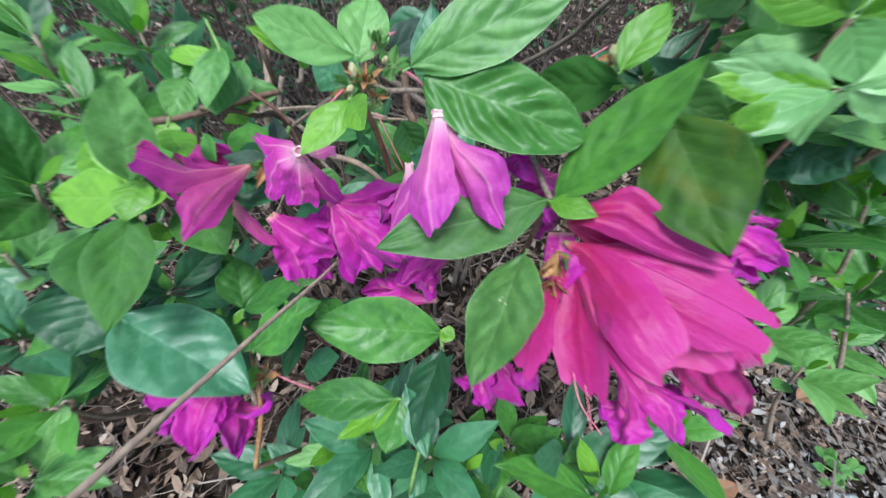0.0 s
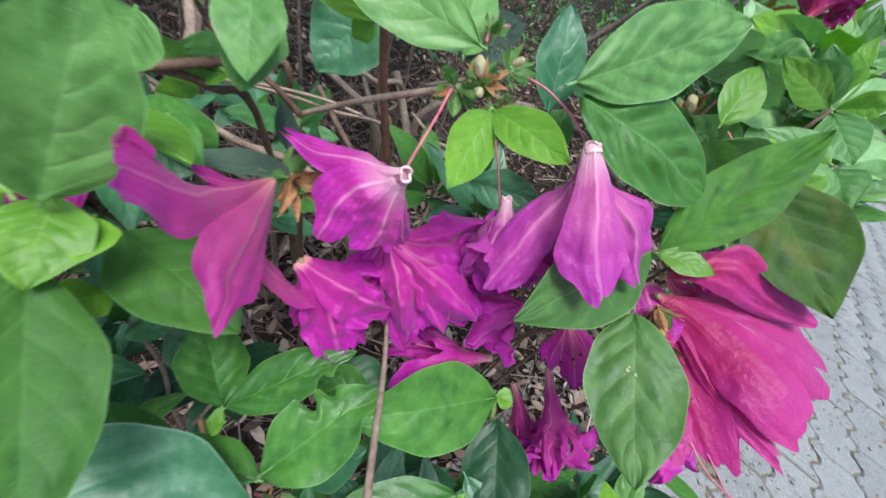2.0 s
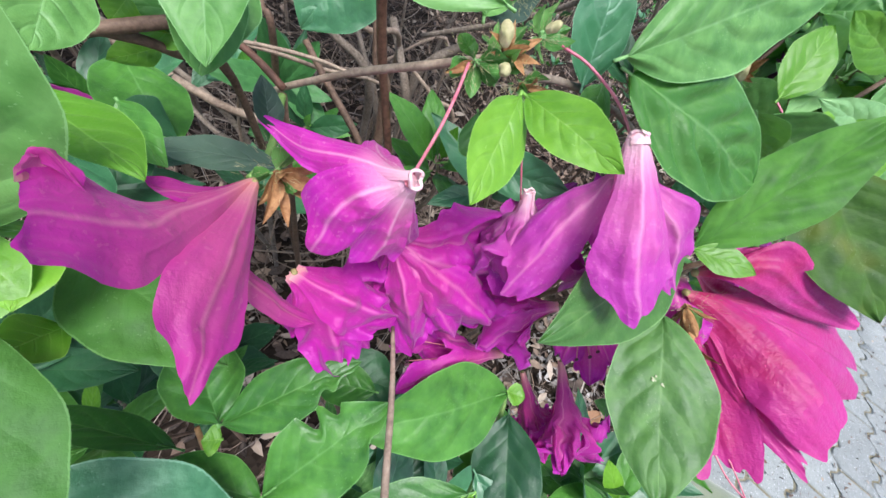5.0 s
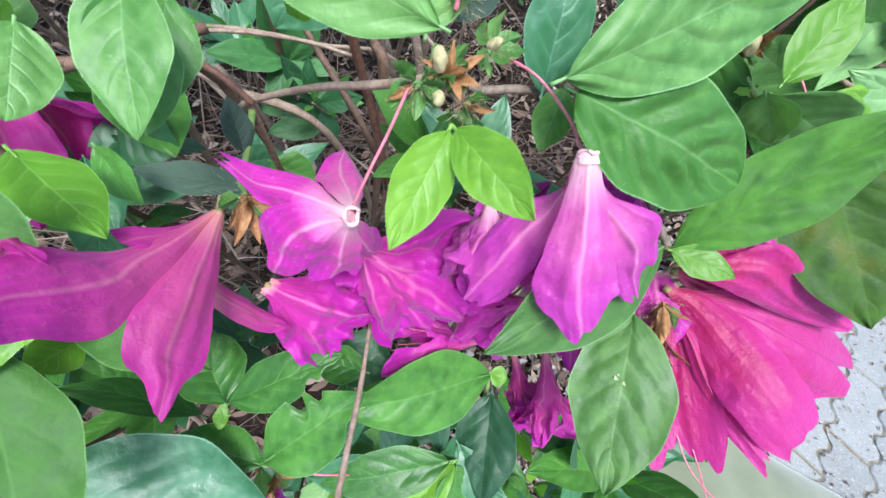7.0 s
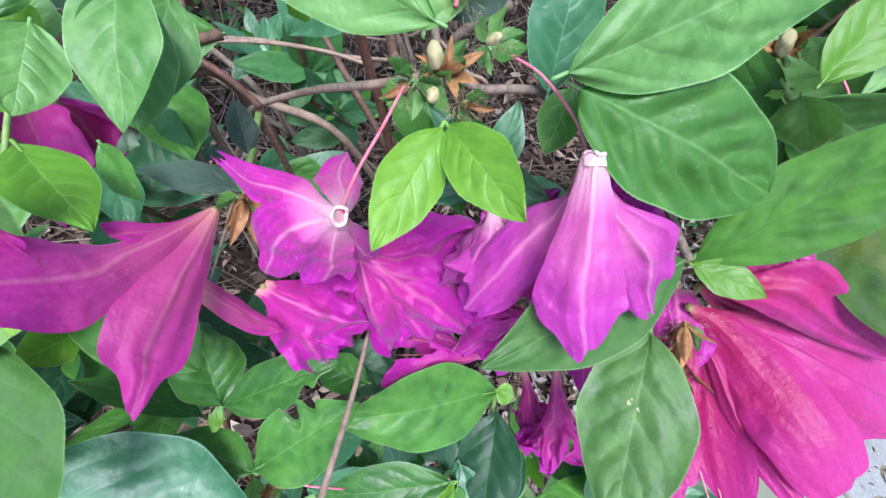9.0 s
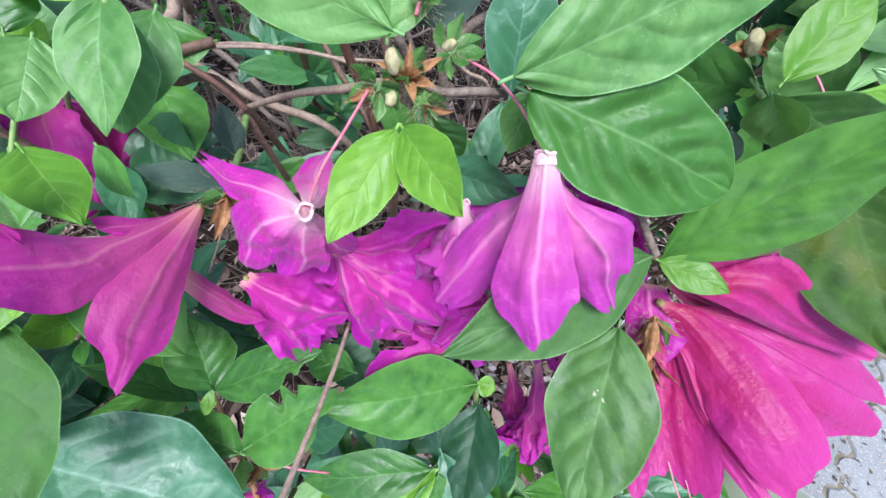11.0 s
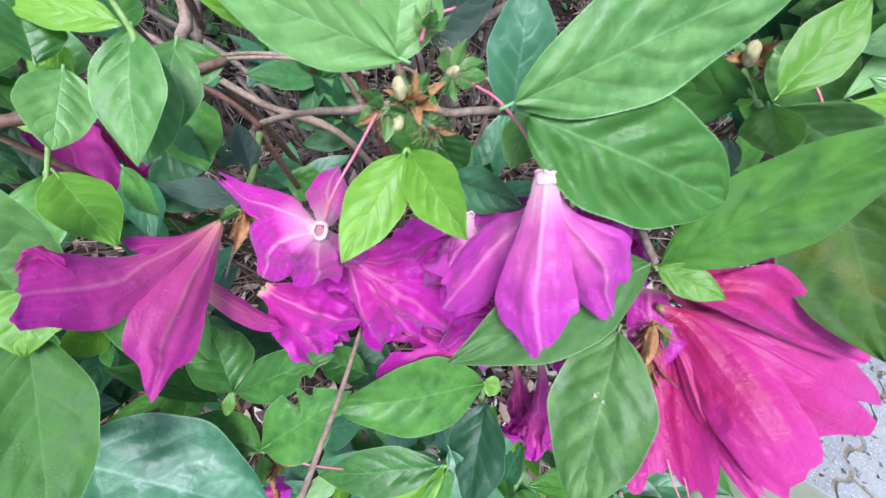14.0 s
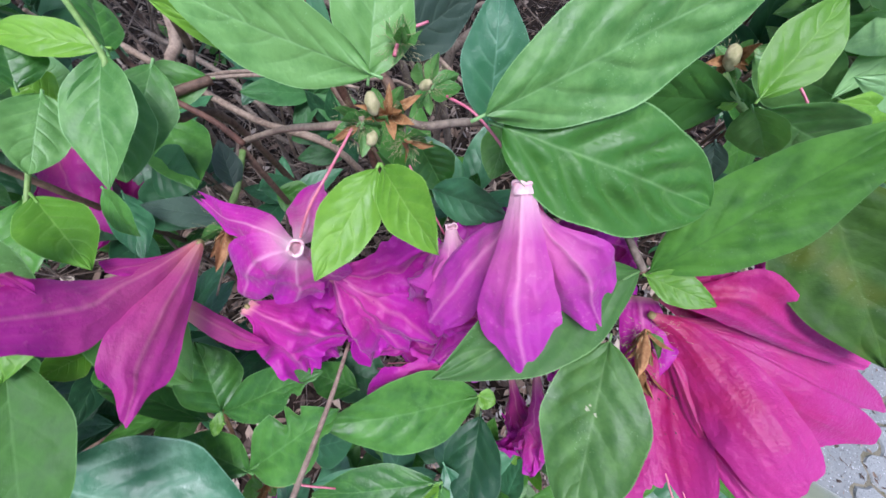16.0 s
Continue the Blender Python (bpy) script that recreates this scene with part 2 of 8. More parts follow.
WILTED = petal_material("petal_wilted", (0.10, 0.004, 0.09), (0.20, 0.012, 0.16), (0.26, 0.03, 0.16), (0.36, 0.08, 0.28), (0.30, 0.10, 0.16), 0.2, 0.25)
SCARLET = petal_material("petal_scarlet", (0.80, 0.10, 0.05), (0.72, 0.05, 0.03), (0.6, 0.03, 0.03), (0.9, 0.3, 0.2), (0.6, 0.05, 0.05), 0.2)
TWIG = stem_material("twig_brown", (0.080, 0.044, 0.027), (0.185, 0.113, 0.073))
REDTWIG = stem_material("twig_reddish", (0.085, 0.036, 0.022), (0.195, 0.092, 0.058))
BARK = stem_material("bark_grey", (0.105, 0.078, 0.056), (0.27, 0.213, 0.163), 0.85)
SPRIG = stem_material("sprig_tan", (0.18, 0.122, 0.086), (0.37, 0.277, 0.20))
GREENSTEM = stem_material("stem_green", (0.13, 0.24, 0.05), (0.24, 0.36, 0.10), 0.55)
STYLE = stem_material("style_pink", (0.50, 0.10, 0.16), (0.66, 0.22, 0.27), 0.45)
ANTHER = stem_material("anther_dark", (0.05, 0.01, 0.03), (0.12, 0.03, 0.06))
SCALE = stem_material("bud_scale_rust", (0.20, 0.085, 0.025), (0.46, 0.25, 0.10))
CALYX = stem_material("calyx_brown", (0.20, 0.14, 0.05), (0.34, 0.30, 0.12))
CREAM = stem_material("tube_rim_cream", (0.72, 0.36, 0.42), (0.88, 0.66, 0.66), 0.5)
DOWN = stem_material("bud_cream", (0.30, 0.28, 0.12), (0.52, 0.45, 0.25), 0.75)


# ---- makers ----
def finish(bm, name):
    me = bpy.data.meshes.new(name)
    bm.to_mesh(me)
    bm.free()
    me.shade_smooth()
    return me


def part(name, mesh, material, parent, label="", place=None):
    """One mesh object under a thing or a part; place is its pose in the world."""
    if isinstance(mesh, bmesh.types.BMesh):
        mesh = finish(mesh, name)
    if not mesh.materials:
        mesh.materials.append(material)
    ob = new(name, mesh)
    if parent:
        ob.parent = parent
        up = parent
        back = Matrix()
        while up:
            back = up.matrix_basis @ back
            up = up.parent
        ob.matrix_basis = back.inverted() @ (place or Matrix())
    elif place:
        ob.matrix_basis = place
    if label:
        ob["label"] = label
    return ob


def thing(name, at, label, category, group=""):
    ob = new(name)
    ob.empty_display_size = 0.01
    ob.matrix_basis = Matrix.Translation(at)
    return tagged(ob, label, category, group)


def sheet(bm, rows, uvs):
    """A grid of points as faces, with uv."""
    lay = bm.loops.layers.uv.verify()
    vs = [[bm.verts.new(p) for p in r] for r in rows]
    for i in range(len(vs) - 1):
        for j in range(len(vs[0]) - 1):
            q = (i, j), (i, j + 1), (i + 1, j + 1), (i + 1, j)
            f = bm.faces.new([vs[a][b] for a, b in q])
            for loop, (a, b) in zip(f.loops, q):
                loop[lay].uv = uvs[a][b]
    return vs


def smooth_path(points, steps=6):
    """Points on a soft curve through the given ones."""
    ps = [Vector(p) for p in points]
    ps = [2 * ps[0] - ps[1], *ps, 2 * ps[-1] - ps[-2]]
    out = []
    for k in range(1, len(ps) - 2):
        a, b, c, d = ps[k - 1 : k + 3]
        for i in range(steps):
            t = i / steps
            out.append(0.5 * (2 * b + (c - a) * t + (2 * a - 5 * b + 4 * c - d) * t * t + (3 * b - a - 3 * c + d) * t**3))
    return out + [ps[-2]]


def tube(bm, points, r0, r1, sides=7, steps=6, knobs=0.0, seed=0):
    """A tapered round stem along a soft curve, closed at both ends; knobs roughens its thickness."""
    path = smooth_path(points, steps) if len(points) > 2 else [Vector(points[0]).lerp(Vector(points[1]), i / 4) for i in range(5)]
    rnd = random.Random(seed)
    side = None
    rings = []
    for k, p in enumerate(path):
        way = (path[min(k + 1, len(path) - 1)] - path[max(k - 1, 0)]).normalized()
        side = (side - way * side.dot(way)).normalized() if side else way.orthogonal().normalized()
        other = way.cross(side)
        r = (r0 + (r1 - r0) * k / (len(path) - 1)) * (1 + knobs * rnd.uniform(-1, 1))
        rings.append([bm.verts.new(p + r * (math.cos(2 * math.pi * j / sides) * side + math.sin(2 * math.pi * j / sides) * other)) for j in range(sides)])
    for a, b in zip(rings, rings[1:]):
        for j in range(sides):
            bm.faces.new((a[j], a[(j + 1) % sides], b[(j + 1) % sides], b[j]))
    bm.faces.new(rings[0][::-1])
    bm.faces.new(rings[-1])


def blade(length, width, bend=0.15, fold=0.18, wave=0.0, blunt=0.0, seed=0, along=18, across=10, puff=1.0, bites=(), down=0):
    """A leaf along +y with its face to +z: an oval with a pointed tip, a crease along the midrib, quilted between the veins, and a short stalk."""
    rnd = random.Random(seed)
    ph = rnd.uniform(0, 6.3)
    bm = bmesh.new()
    rows, uvs = [], []
    for i in range(along + 1):
        s = i / along
        w = 0.5 * width * max(0.012, math.sin(math.pi * s**0.88) ** (0.90 - 0.32 * blunt))
        ang = bend * 1.4 * (s - 0.15)
        y, z = length * s, -bend * length * 0.55 * s * s
        row, uv = [], []
        for j in range(across + 1):
            u = 2 * j / across - 1
            edge = 1 + 0.025 * math.sin(19 * s + ph + 2 * u)
            for at_s, flank, depth in bites:
                if u * flank > 0:
                    edge -= depth * max(0, 1 - ((s - at_s) / 0.06) ** 2)
            x = w * u * edge
            lift = fold * abs(x) - 0.35 * fold * abs(x) * abs(u)
            quilt = 0.05 * width * noise.noise((1.6 * u + ph, 2.6 * s, ph)) + puff * (0.012 + 0.030 * abs(noise.noise((3 * u, 5 * s, ph)))) * width * (abs(math.cos(math.pi * 5.5 * (s - 0.75 * (abs(u) / 2) ** 1.25 + (0.07 if u > 0 else 0)) + 1.0 * noise.noise((2 * u + ph, 4 * s, 1)))) - 0.6) * math.sin(math.pi * min(1, abs(u)) ** 0.8) * math.sin(math.pi * s)
            ripple = wave * width * abs(u) ** 2 * math.sin(9 * s + ph + (1.5 if u > 0 else 0)) * math.sin(math.pi * s)
            row.append((x, y - 0.2 * lift * ang, z + lift + quilt + ripple))
            uv.append((0.5 + 0.5 * u, s))
        rows.append(row)
        uvs.append(uv)
    sheet(bm, rows, uvs)
    twist = rnd.uniform(-0.35, 0.35)
    for v in bm.verts:
        k = v.co.y / length
        v.co.z += twist * k * k * v.co.x + 0.03 * length * rnd.choice((1, 1)) * math.sin(5 * k + ph) * k
    if down:
        grid = list(bm.verts)
        lay = bm.loops.layers.uv.verify()
        for side in (0, across):
            for _ in range(down):
                s = rnd.uniform(0.04, 0.985) * along
                i = int(s)
                p = grid[i * (across + 1) + side].co.lerp(grid[(i + 1) * (across + 1) + side].co, s - i)
                q = grid[i * (across + 1) + (1 if side == 0 else across - 1)].co
                way = ((p - q).normalized() + 0.7 * Vector((rnd.uniform(-1, 1), rnd.uniform(-0.3, 1), rnd.uniform(-1, 1)))).normalized()
                root = Vector((0, 0.00005, 0))
                f = bm.faces.new([bm.verts.new(v) for v in (p - root, p + root, p + way * rnd.uniform(0.00012, 0.0004))])
                for loop in f.loops:
                    loop[lay].uv = (0.0 if side == 0 else 1.0, s / along)
    tube(bm, [(0, -0.05 * length, -0.004 * length), (0, 0, -0.0002), (0, 0.10 * length, -0.0004)], 0.0005, 0.0004, 5, 3)
    return finish(bm, "leaf")


def frame_of(base, tip, normal):
    """A pose whose +y runs from base to tip and whose +z is nearest to normal."""
    y = (Vector(tip) - Vector(base)).normalized()
    z = Vector(normal)
    z = (z - y * z.dot(y)).normalized()
    x = y.cross(z)
    return Matrix.Translation(base) @ Matrix((x, y, z)).transposed().to_4x4()


def leaf(shoot, base, tip, width, normal, material=None, bend=0.15, fold=0.18, wave=0.03, blunt=0.0, label="", puff=1.0, bites=(), down=True):
    length = (Vector(tip) - Vector(base)).length
    seed = int(1e4 * (abs(base[0]) + abs(tip[2])))
    me = blade(length, width, bend, fold, wave, blunt, seed, 18 if length < 0.02 else 40, 10 if length < 0.02 else 24, puff, bites, int(5000 * length) if down else 0)
    m = frame_of(base, tip, normal) @ pose(0, 0, 0, math.degrees(math.atan(0.55 * bend)))
    return part("leaf", me, material or LEAF, shoot, label, m)


def twig(parent, points, r0, r1, material=None, name="twig", knobs=0.06, label=""):
    bm = bmesh.new()
    tube(bm, points, r0, r1, 8, 6, knobs, int(1e4 * abs(points[0][0])))
    return part(name, bm, material or TWIG, parent, label)


def petal(b, axis, x, y, r_base, r_mouth, neck, a0, a, a1, tip, lobe, point, ruffle, cup, seed):
    """One petal of a funnel: it hugs the tube between the angles a0 and a1, then opens as a free lobe that ends at tip."""
    rnd = random.Random(seed)
    pa, pb, pc = (rnd.uniform(0, 6.3) for _ in range(3))
    n_tube, n_lobe, across = 10, 22, 20

    def wall(k, phi):
        r = r_base + (r_mouth - r_base) * k**1.7
        return b + axis * (neck * k) + r * (math.cos(phi) * x + math.sin(phi) * y)

    rows, uvs = [], []
    for i in range(n_tube):
        k = i / n_tube
        rows.append([wall(k, a0 + (a1 - a0) * j / across) for j in range(across + 1)])
        uvs.append([(j / across, 0.45 * k) for j in range(across + 1)])
    c, e0, e1 = wall(1, a), wall(1, a0), wall(1, a1)
    lift = (wall(1, a) - wall(0.9, a)).normalized()
    far = (tip - c).length
    ctrl = c + lift * far * 0.45
    side0 = e1 - e0
    hw0 = side0.length / 2
    side0.normalize()
    sag0 = (e0 + e1) / 2 - c
    for i in range(n_lobe + 1):
        q = i / n_lobe
        p = c * (1 - q) ** 2 + ctrl * 2 * q * (1 - q) + tip * q * q
        way = ((ctrl - c) * (1 - q) + (tip - ctrl) * q).normalized()
        side = (side0 - way * side0.dot(way)).normalized()
        out = way.cross(side).normalized()
        if out.dot(p - (b + axis * neck)) < 0 and q < 0.2:
            out = -out
        if i == 0:
            face = out
        elif out.dot(face) < 0:
            out = -out
        face = out
        swell = hw0 + (lobe - hw0) * math.sin(min(1, q / 0.45) * math.pi / 2)
        hw = swell * max(0.0, 1 - max(0, (q - 0.38) / 0.62) ** (2.3 - 0.9 * point)) ** (0.5 + 0.3 * point) + 0.0002
        row = []
        for j in range(across + 1):
            u = 2 * j / across - 1
            amp = ruffle * min(1, 1.6 * q) * (0.2 + abs(u) ** 1.4)
            pleat = 0.75 * ruffle * min(1, 0.3 + 1.2 * q) * (math.sin(6.5 * u + pb) + 0.6 * math.sin(13 * u + pc + 2 * q))
            wavy = pleat + amp * (math.sin(4.2 * u + pa + 5 * q) + 0.7 * math.sin(10 * q + 5 * u + pb) + 0.4 * math.sin(23 * q + 9 * u + pc))
            groove = -0.09 * hw * math.exp(-(u * 5) ** 2) * (0.5 + q)
            edge = 1 + 0.06 * math.sin(17 * q + pa + u) * q + 0.035 * math.sin(37 * q + pb + 2 * u)
            row.append(p + side * (hw * u * edge) + sag0 * (u * u * (1 - q) ** 2) + out * (wavy + groove - cup * hw * u * u * q))
        rows.append(row)
        uvs.append([(j / across, 0.45 + 0.55 * q) for j in range(across + 1)])
    bm = bmesh.new()
    sheet(bm, [[p - b for p in r] for r in rows], uvs)
    for v in bm.verts:
        away = min(1, v.co.length / neck)
        v.co += ruffle * away * (0.8 * noise.noise_vector(v.co * 150 + Vector((seed, 0, 0))) + 0.35 * noise.noise_vector(v.co * 420 + Vector((0, seed, 0))))
    return finish(bm, "petal")


def flower(base, mouth, label, material, tips=None, spin=0.0, length=0.045, r_base=0.0018, r_mouth=0.007, neck=0.42, flare=45, lobe=0.011, point=0.5,
           ruffle=0.0012, cup=0.15, stamens=0, open_base=False, name="azalea_flower", style=0.0, lobes=None, throat=0.0):
    """A corolla of five petals from its base towards its mouth; tips are the places where the petals end, else they spread evenly by flare."""
    b, z = Vector(base), (Vector(mouth) - Vector(base)).normalized()
    x = Vector((0, 0, 1)).cross(z)
    x = (x if x.length > 0.05 else Vector((1, 0, 0))).normalized()
    y = z.cross(x)
    m = Matrix.Translation(b) @ Matrix((x, y, z)).transposed().to_4x4()
    if not tips:
        f = math.radians(flare)
        tips = [b + z * length * (neck + (1 - neck) * math.cos(f)) + length * (1 - neck) * 1.25 * math.sin(f) * (math.cos(k) * x + math.sin(k) * y)
                for k in [radians(spin + 72 * i) for i in range(5)]]
    tips = [Vector(t) for t in tips]
    ends = sorted((math.atan2((t - b).dot(y), (t - b).dot(x)), k) for k, t in enumerate(tips))
    # even out the angles a little, so that no petal of the tube is too thin
    first = sum(a - 2 * math.pi * i / 5 for i, (a, _) in enumerate(ends)) / 5
    angles = [0.45 * a + 0.55 * (first + 2 * math.pi * i / 5) for i, (a, _) in enumerate(ends)]
    ob = thing(name, base, label, "flower", "azalea flowers")
    reach = sum((t - b).dot(z) for t in tips) / len(tips)
    for i, (_, k) in enumerate(ends):
        before = angles[i - 1] - (2 * math.pi if i == 0 else 0)
        after = angles[(i + 1) % 5] + (2 * math.pi if i == 4 else 0)
        a = angles[i]
        wide = lobes[k] if lobes else lobe
        me = petal(b, z, x, y, r_base, r_mouth, throat or max(0.012, reach * neck), (a + before) / 2 - 0.03, a, (a + after) / 2 + 0.03, tips[k], wide, point, ruffle, cup, k + int(1e4 * abs(base[0])))
        part("petal", me, material, ob, "", Matrix.Translation(b))
    if open_base:
        bm = bmesh.new()
        ring = [Vector((r_base * (1.02 + 0.12 * math.sin(3 * a + 1)) * math.cos(a), r_base * (0.95 + 0.15 * math.sin(2 * a)) * math.sin(a), 0.0006 * math.sin(3 * a))) for a in [2 * math.pi * k / 12 for k in range(13)]]
        tube(bm, ring, 0.00026, 0.00026, 6, 2, 0.35)
        part("tube_rim", bm, CREAM, ob, "cream torn rim of the tube", m)
        bm = bmesh.new()
        bmesh.ops.create_circle(bm, cap_ends=True, radius=r_base * 1.25, segments=14, matrix=Matrix.Translation((0, 0, 0.005)))
        part("throat", bm, STYLE, ob, "pink depth of the tube", m)
    else:
        bm = bmesh.new()
        bmesh.ops.create_uvsphere(bm, u_segments=10, v_segments=6, radius=r_base * 0.6)
        part("calyx", bm, CALYX, ob, "small brownish calyx", m)
    rnd = random.Random(int(1e5 * abs(base[1])))
    for k in range(stamens):
        a = 2 * math.pi * (k + 0.3) / stamens
        far = reach * rnd.uniform(0.85, 1.1)
        tip = Vector((0.006 * math.cos(a), 0.006 * math.sin(a), far))
        bm = bmesh.new()
        tube(bm, [(0, 0, 0.004), (0.003 * math.cos(a), 0.003 * math.sin(a), far * 0.55), tip], 0.00035, 0.00025, 5, 4)
        st = part("stamen", bm, STYLE, ob, "", m)
        bm = bmesh.new()
        bmesh.ops.create_uvsphere(bm, u_segments=8, v_segments=5, radius=0.0006)
        bmesh.ops.scale(bm, vec=(1, 1, 1.7), verts=bm.verts)
        part("anther", bm, ANTHER, st, "dark anther", m @ Matrix.Translation(tip))
    if style:
        bm = bmesh.new()
        tube(bm, [(0, 0, 0.004), (0.001, 0.002, style * 0.6), (0.002, 0.005, style)], 0.0004, 0.0004, 6, 5)
        bmesh.ops.create_uvsphere(bm, u_segments=8, v_segments=5, radius=0.0008, matrix=Matrix.Translation((0.002, 0.005, style)))
        part("pistil", bm, STYLE, ob, "pink pistil", m)
    return ob


def free_petal(path, width, normal, point=0.3, foot=0.25, peak=0.7, ruffle=0.001, cup=0.25, seed=0, start=0.0):
    """A long petal along a soft curve: narrow at its foot, widest near peak, with a scalloped end, lengthwise pleats and sharp creases."""
    rnd = random.Random(seed)
    pa, pb, pc = (rnd.uniform(0, 6.3) for _ in range(3))
    line = smooth_path(path, 36 // (len(path) - 1))
    n, across = len(line) - 1, 22
    n0 = Vector(normal).normalized()
    rows, uvs = [], []
    length = sum((b - a).length for a, b in zip(line, line[1:]))
    for i, p in enumerate(line):
        s = i / n
        way = (line[min(i + 1, n)] - line[max(i - 1, 0)]).normalized()
        side = way.cross(n0).normalized()
        out = side.cross(way)
        grow = min(1, s / peak)
        w = width * (foot + (1 - foot) * grow * grow * (3 - 2 * grow))
        if s > peak:
            q = (s - peak) / (1 - peak)
            w *= (1 - q**2.6) ** 0.5 * (1 - point) + (1 - q) * point + 0.02
        row = []
        for j in range(across + 1):
            u = 2 * j / across - 1
            free = min(1, s * 1.4)
            edge = 1 + 0.05 * math.sin(15 * s + pa + u) * s + 0.04 * math.sin(33 * s + pb)
            pleat = ruffle * free * (0.8 * math.sin(3.1 * u + pb + s) + 0.3 * math.sin(8 * u + pc + 2.5 * s))
            frill = 1.3 * ruffle * s * s * abs(u) ** 1.5 * (math.sin(11 * s + pa + 3 * u) + 0.6 * math.sin(25 * s + pc))
            pleat += 1.3 * ruffle * free * (0.5 - abs(math.sin(2.7 * u + pc + 0.9 * s)))
            rib = 0.035 * w * math.exp(-((u * 7) ** 2)) * (1 - 0.6 * s)
            q = p + side * (0.5 * w * u * edge) + out * (pleat + frill + rib - cup * 0.5 * w * u * u)
            if s > 0.6:
                x = u * w / width
                q += way * length * 0.055 * (s - 0.6) * 2.5 * (math.sin(7 * x + pa) + 0.6 * math.sin(15 * x + pb))
            row.append(q)
        rows.append(row)
        uvs.append([(j / across, start + (1 - start) * s) for j in range(across + 1)])
    o = Vector(path[0])
    bm = bmesh.new()
    sheet(bm, [[q - o for q in r] for r in rows], uvs)
    for v in bm.verts:
        away = min(1, v.co.length / 0.02)
        k = v.co * 85 + Vector((seed, 0, 0))
        fold = 0.5 - abs(noise.noise(k))
        v.co += n0 * ruffle * away * (1.6 * fold + 0.4 * noise.noise(v.co * 330)) + 0.5 * ruffle * away * noise.noise_vector(k * 1.7)
    return finish(bm, "petal")


def corolla(label, material, petals, ruffle=0.001, point=0.3, foot=0.25, calyx=0.0010, stamens=(), name="azalea_flower"):
    """A flower of petals, each a curve from the common foot with its width and facing; stamens are curves too."""
    base = Vector(petals[0][0][0])
    ob = thing(name, base, label, "flower", "azalea flowers")
    for k, (path, width, normal, *cup) in enumerate(petals):
        me = free_petal([Vector(p) for p in path], width, normal, point, foot, 0.72, ruffle, cup[0] if cup else 0.25, k + int(1e4 * abs(base.x)))
        part("petal", me, material, ob, "", Matrix.Translation(path[0]))
    if calyx:
        bm = bmesh.new()
        bmesh.ops.create_icosphere(bm, subdivisions=2, radius=calyx)
        for v in bm.verts:
            v.co *= 1 + 0.3 * noise.noise(v.co * 900)
        part("calyx", bm, CALYX, ob, "small brownish calyx", Matrix.Translation(base))
    for path in stamens:
        bm = bmesh.new()
        tube(bm, path, 0.00035, 0.00025, 5, 4)
        st = part("stamen", bm, STYLE, ob)
        bm = bmesh.new()
        bmesh.ops.create_uvsphere(bm, u_segments=8, v_segments=5, radius=0.0007)
        bmesh.ops.scale(bm, vec=(1, 1, 1.7), verts=bm.verts)
        part("anther", bm, ANTHER, st, "dark anther", Matrix.Translation(path[-1]))
    return ob


OVER = Vector((-0.05, 0.09, 0.72))  # the side of the shrub that is open to the sky


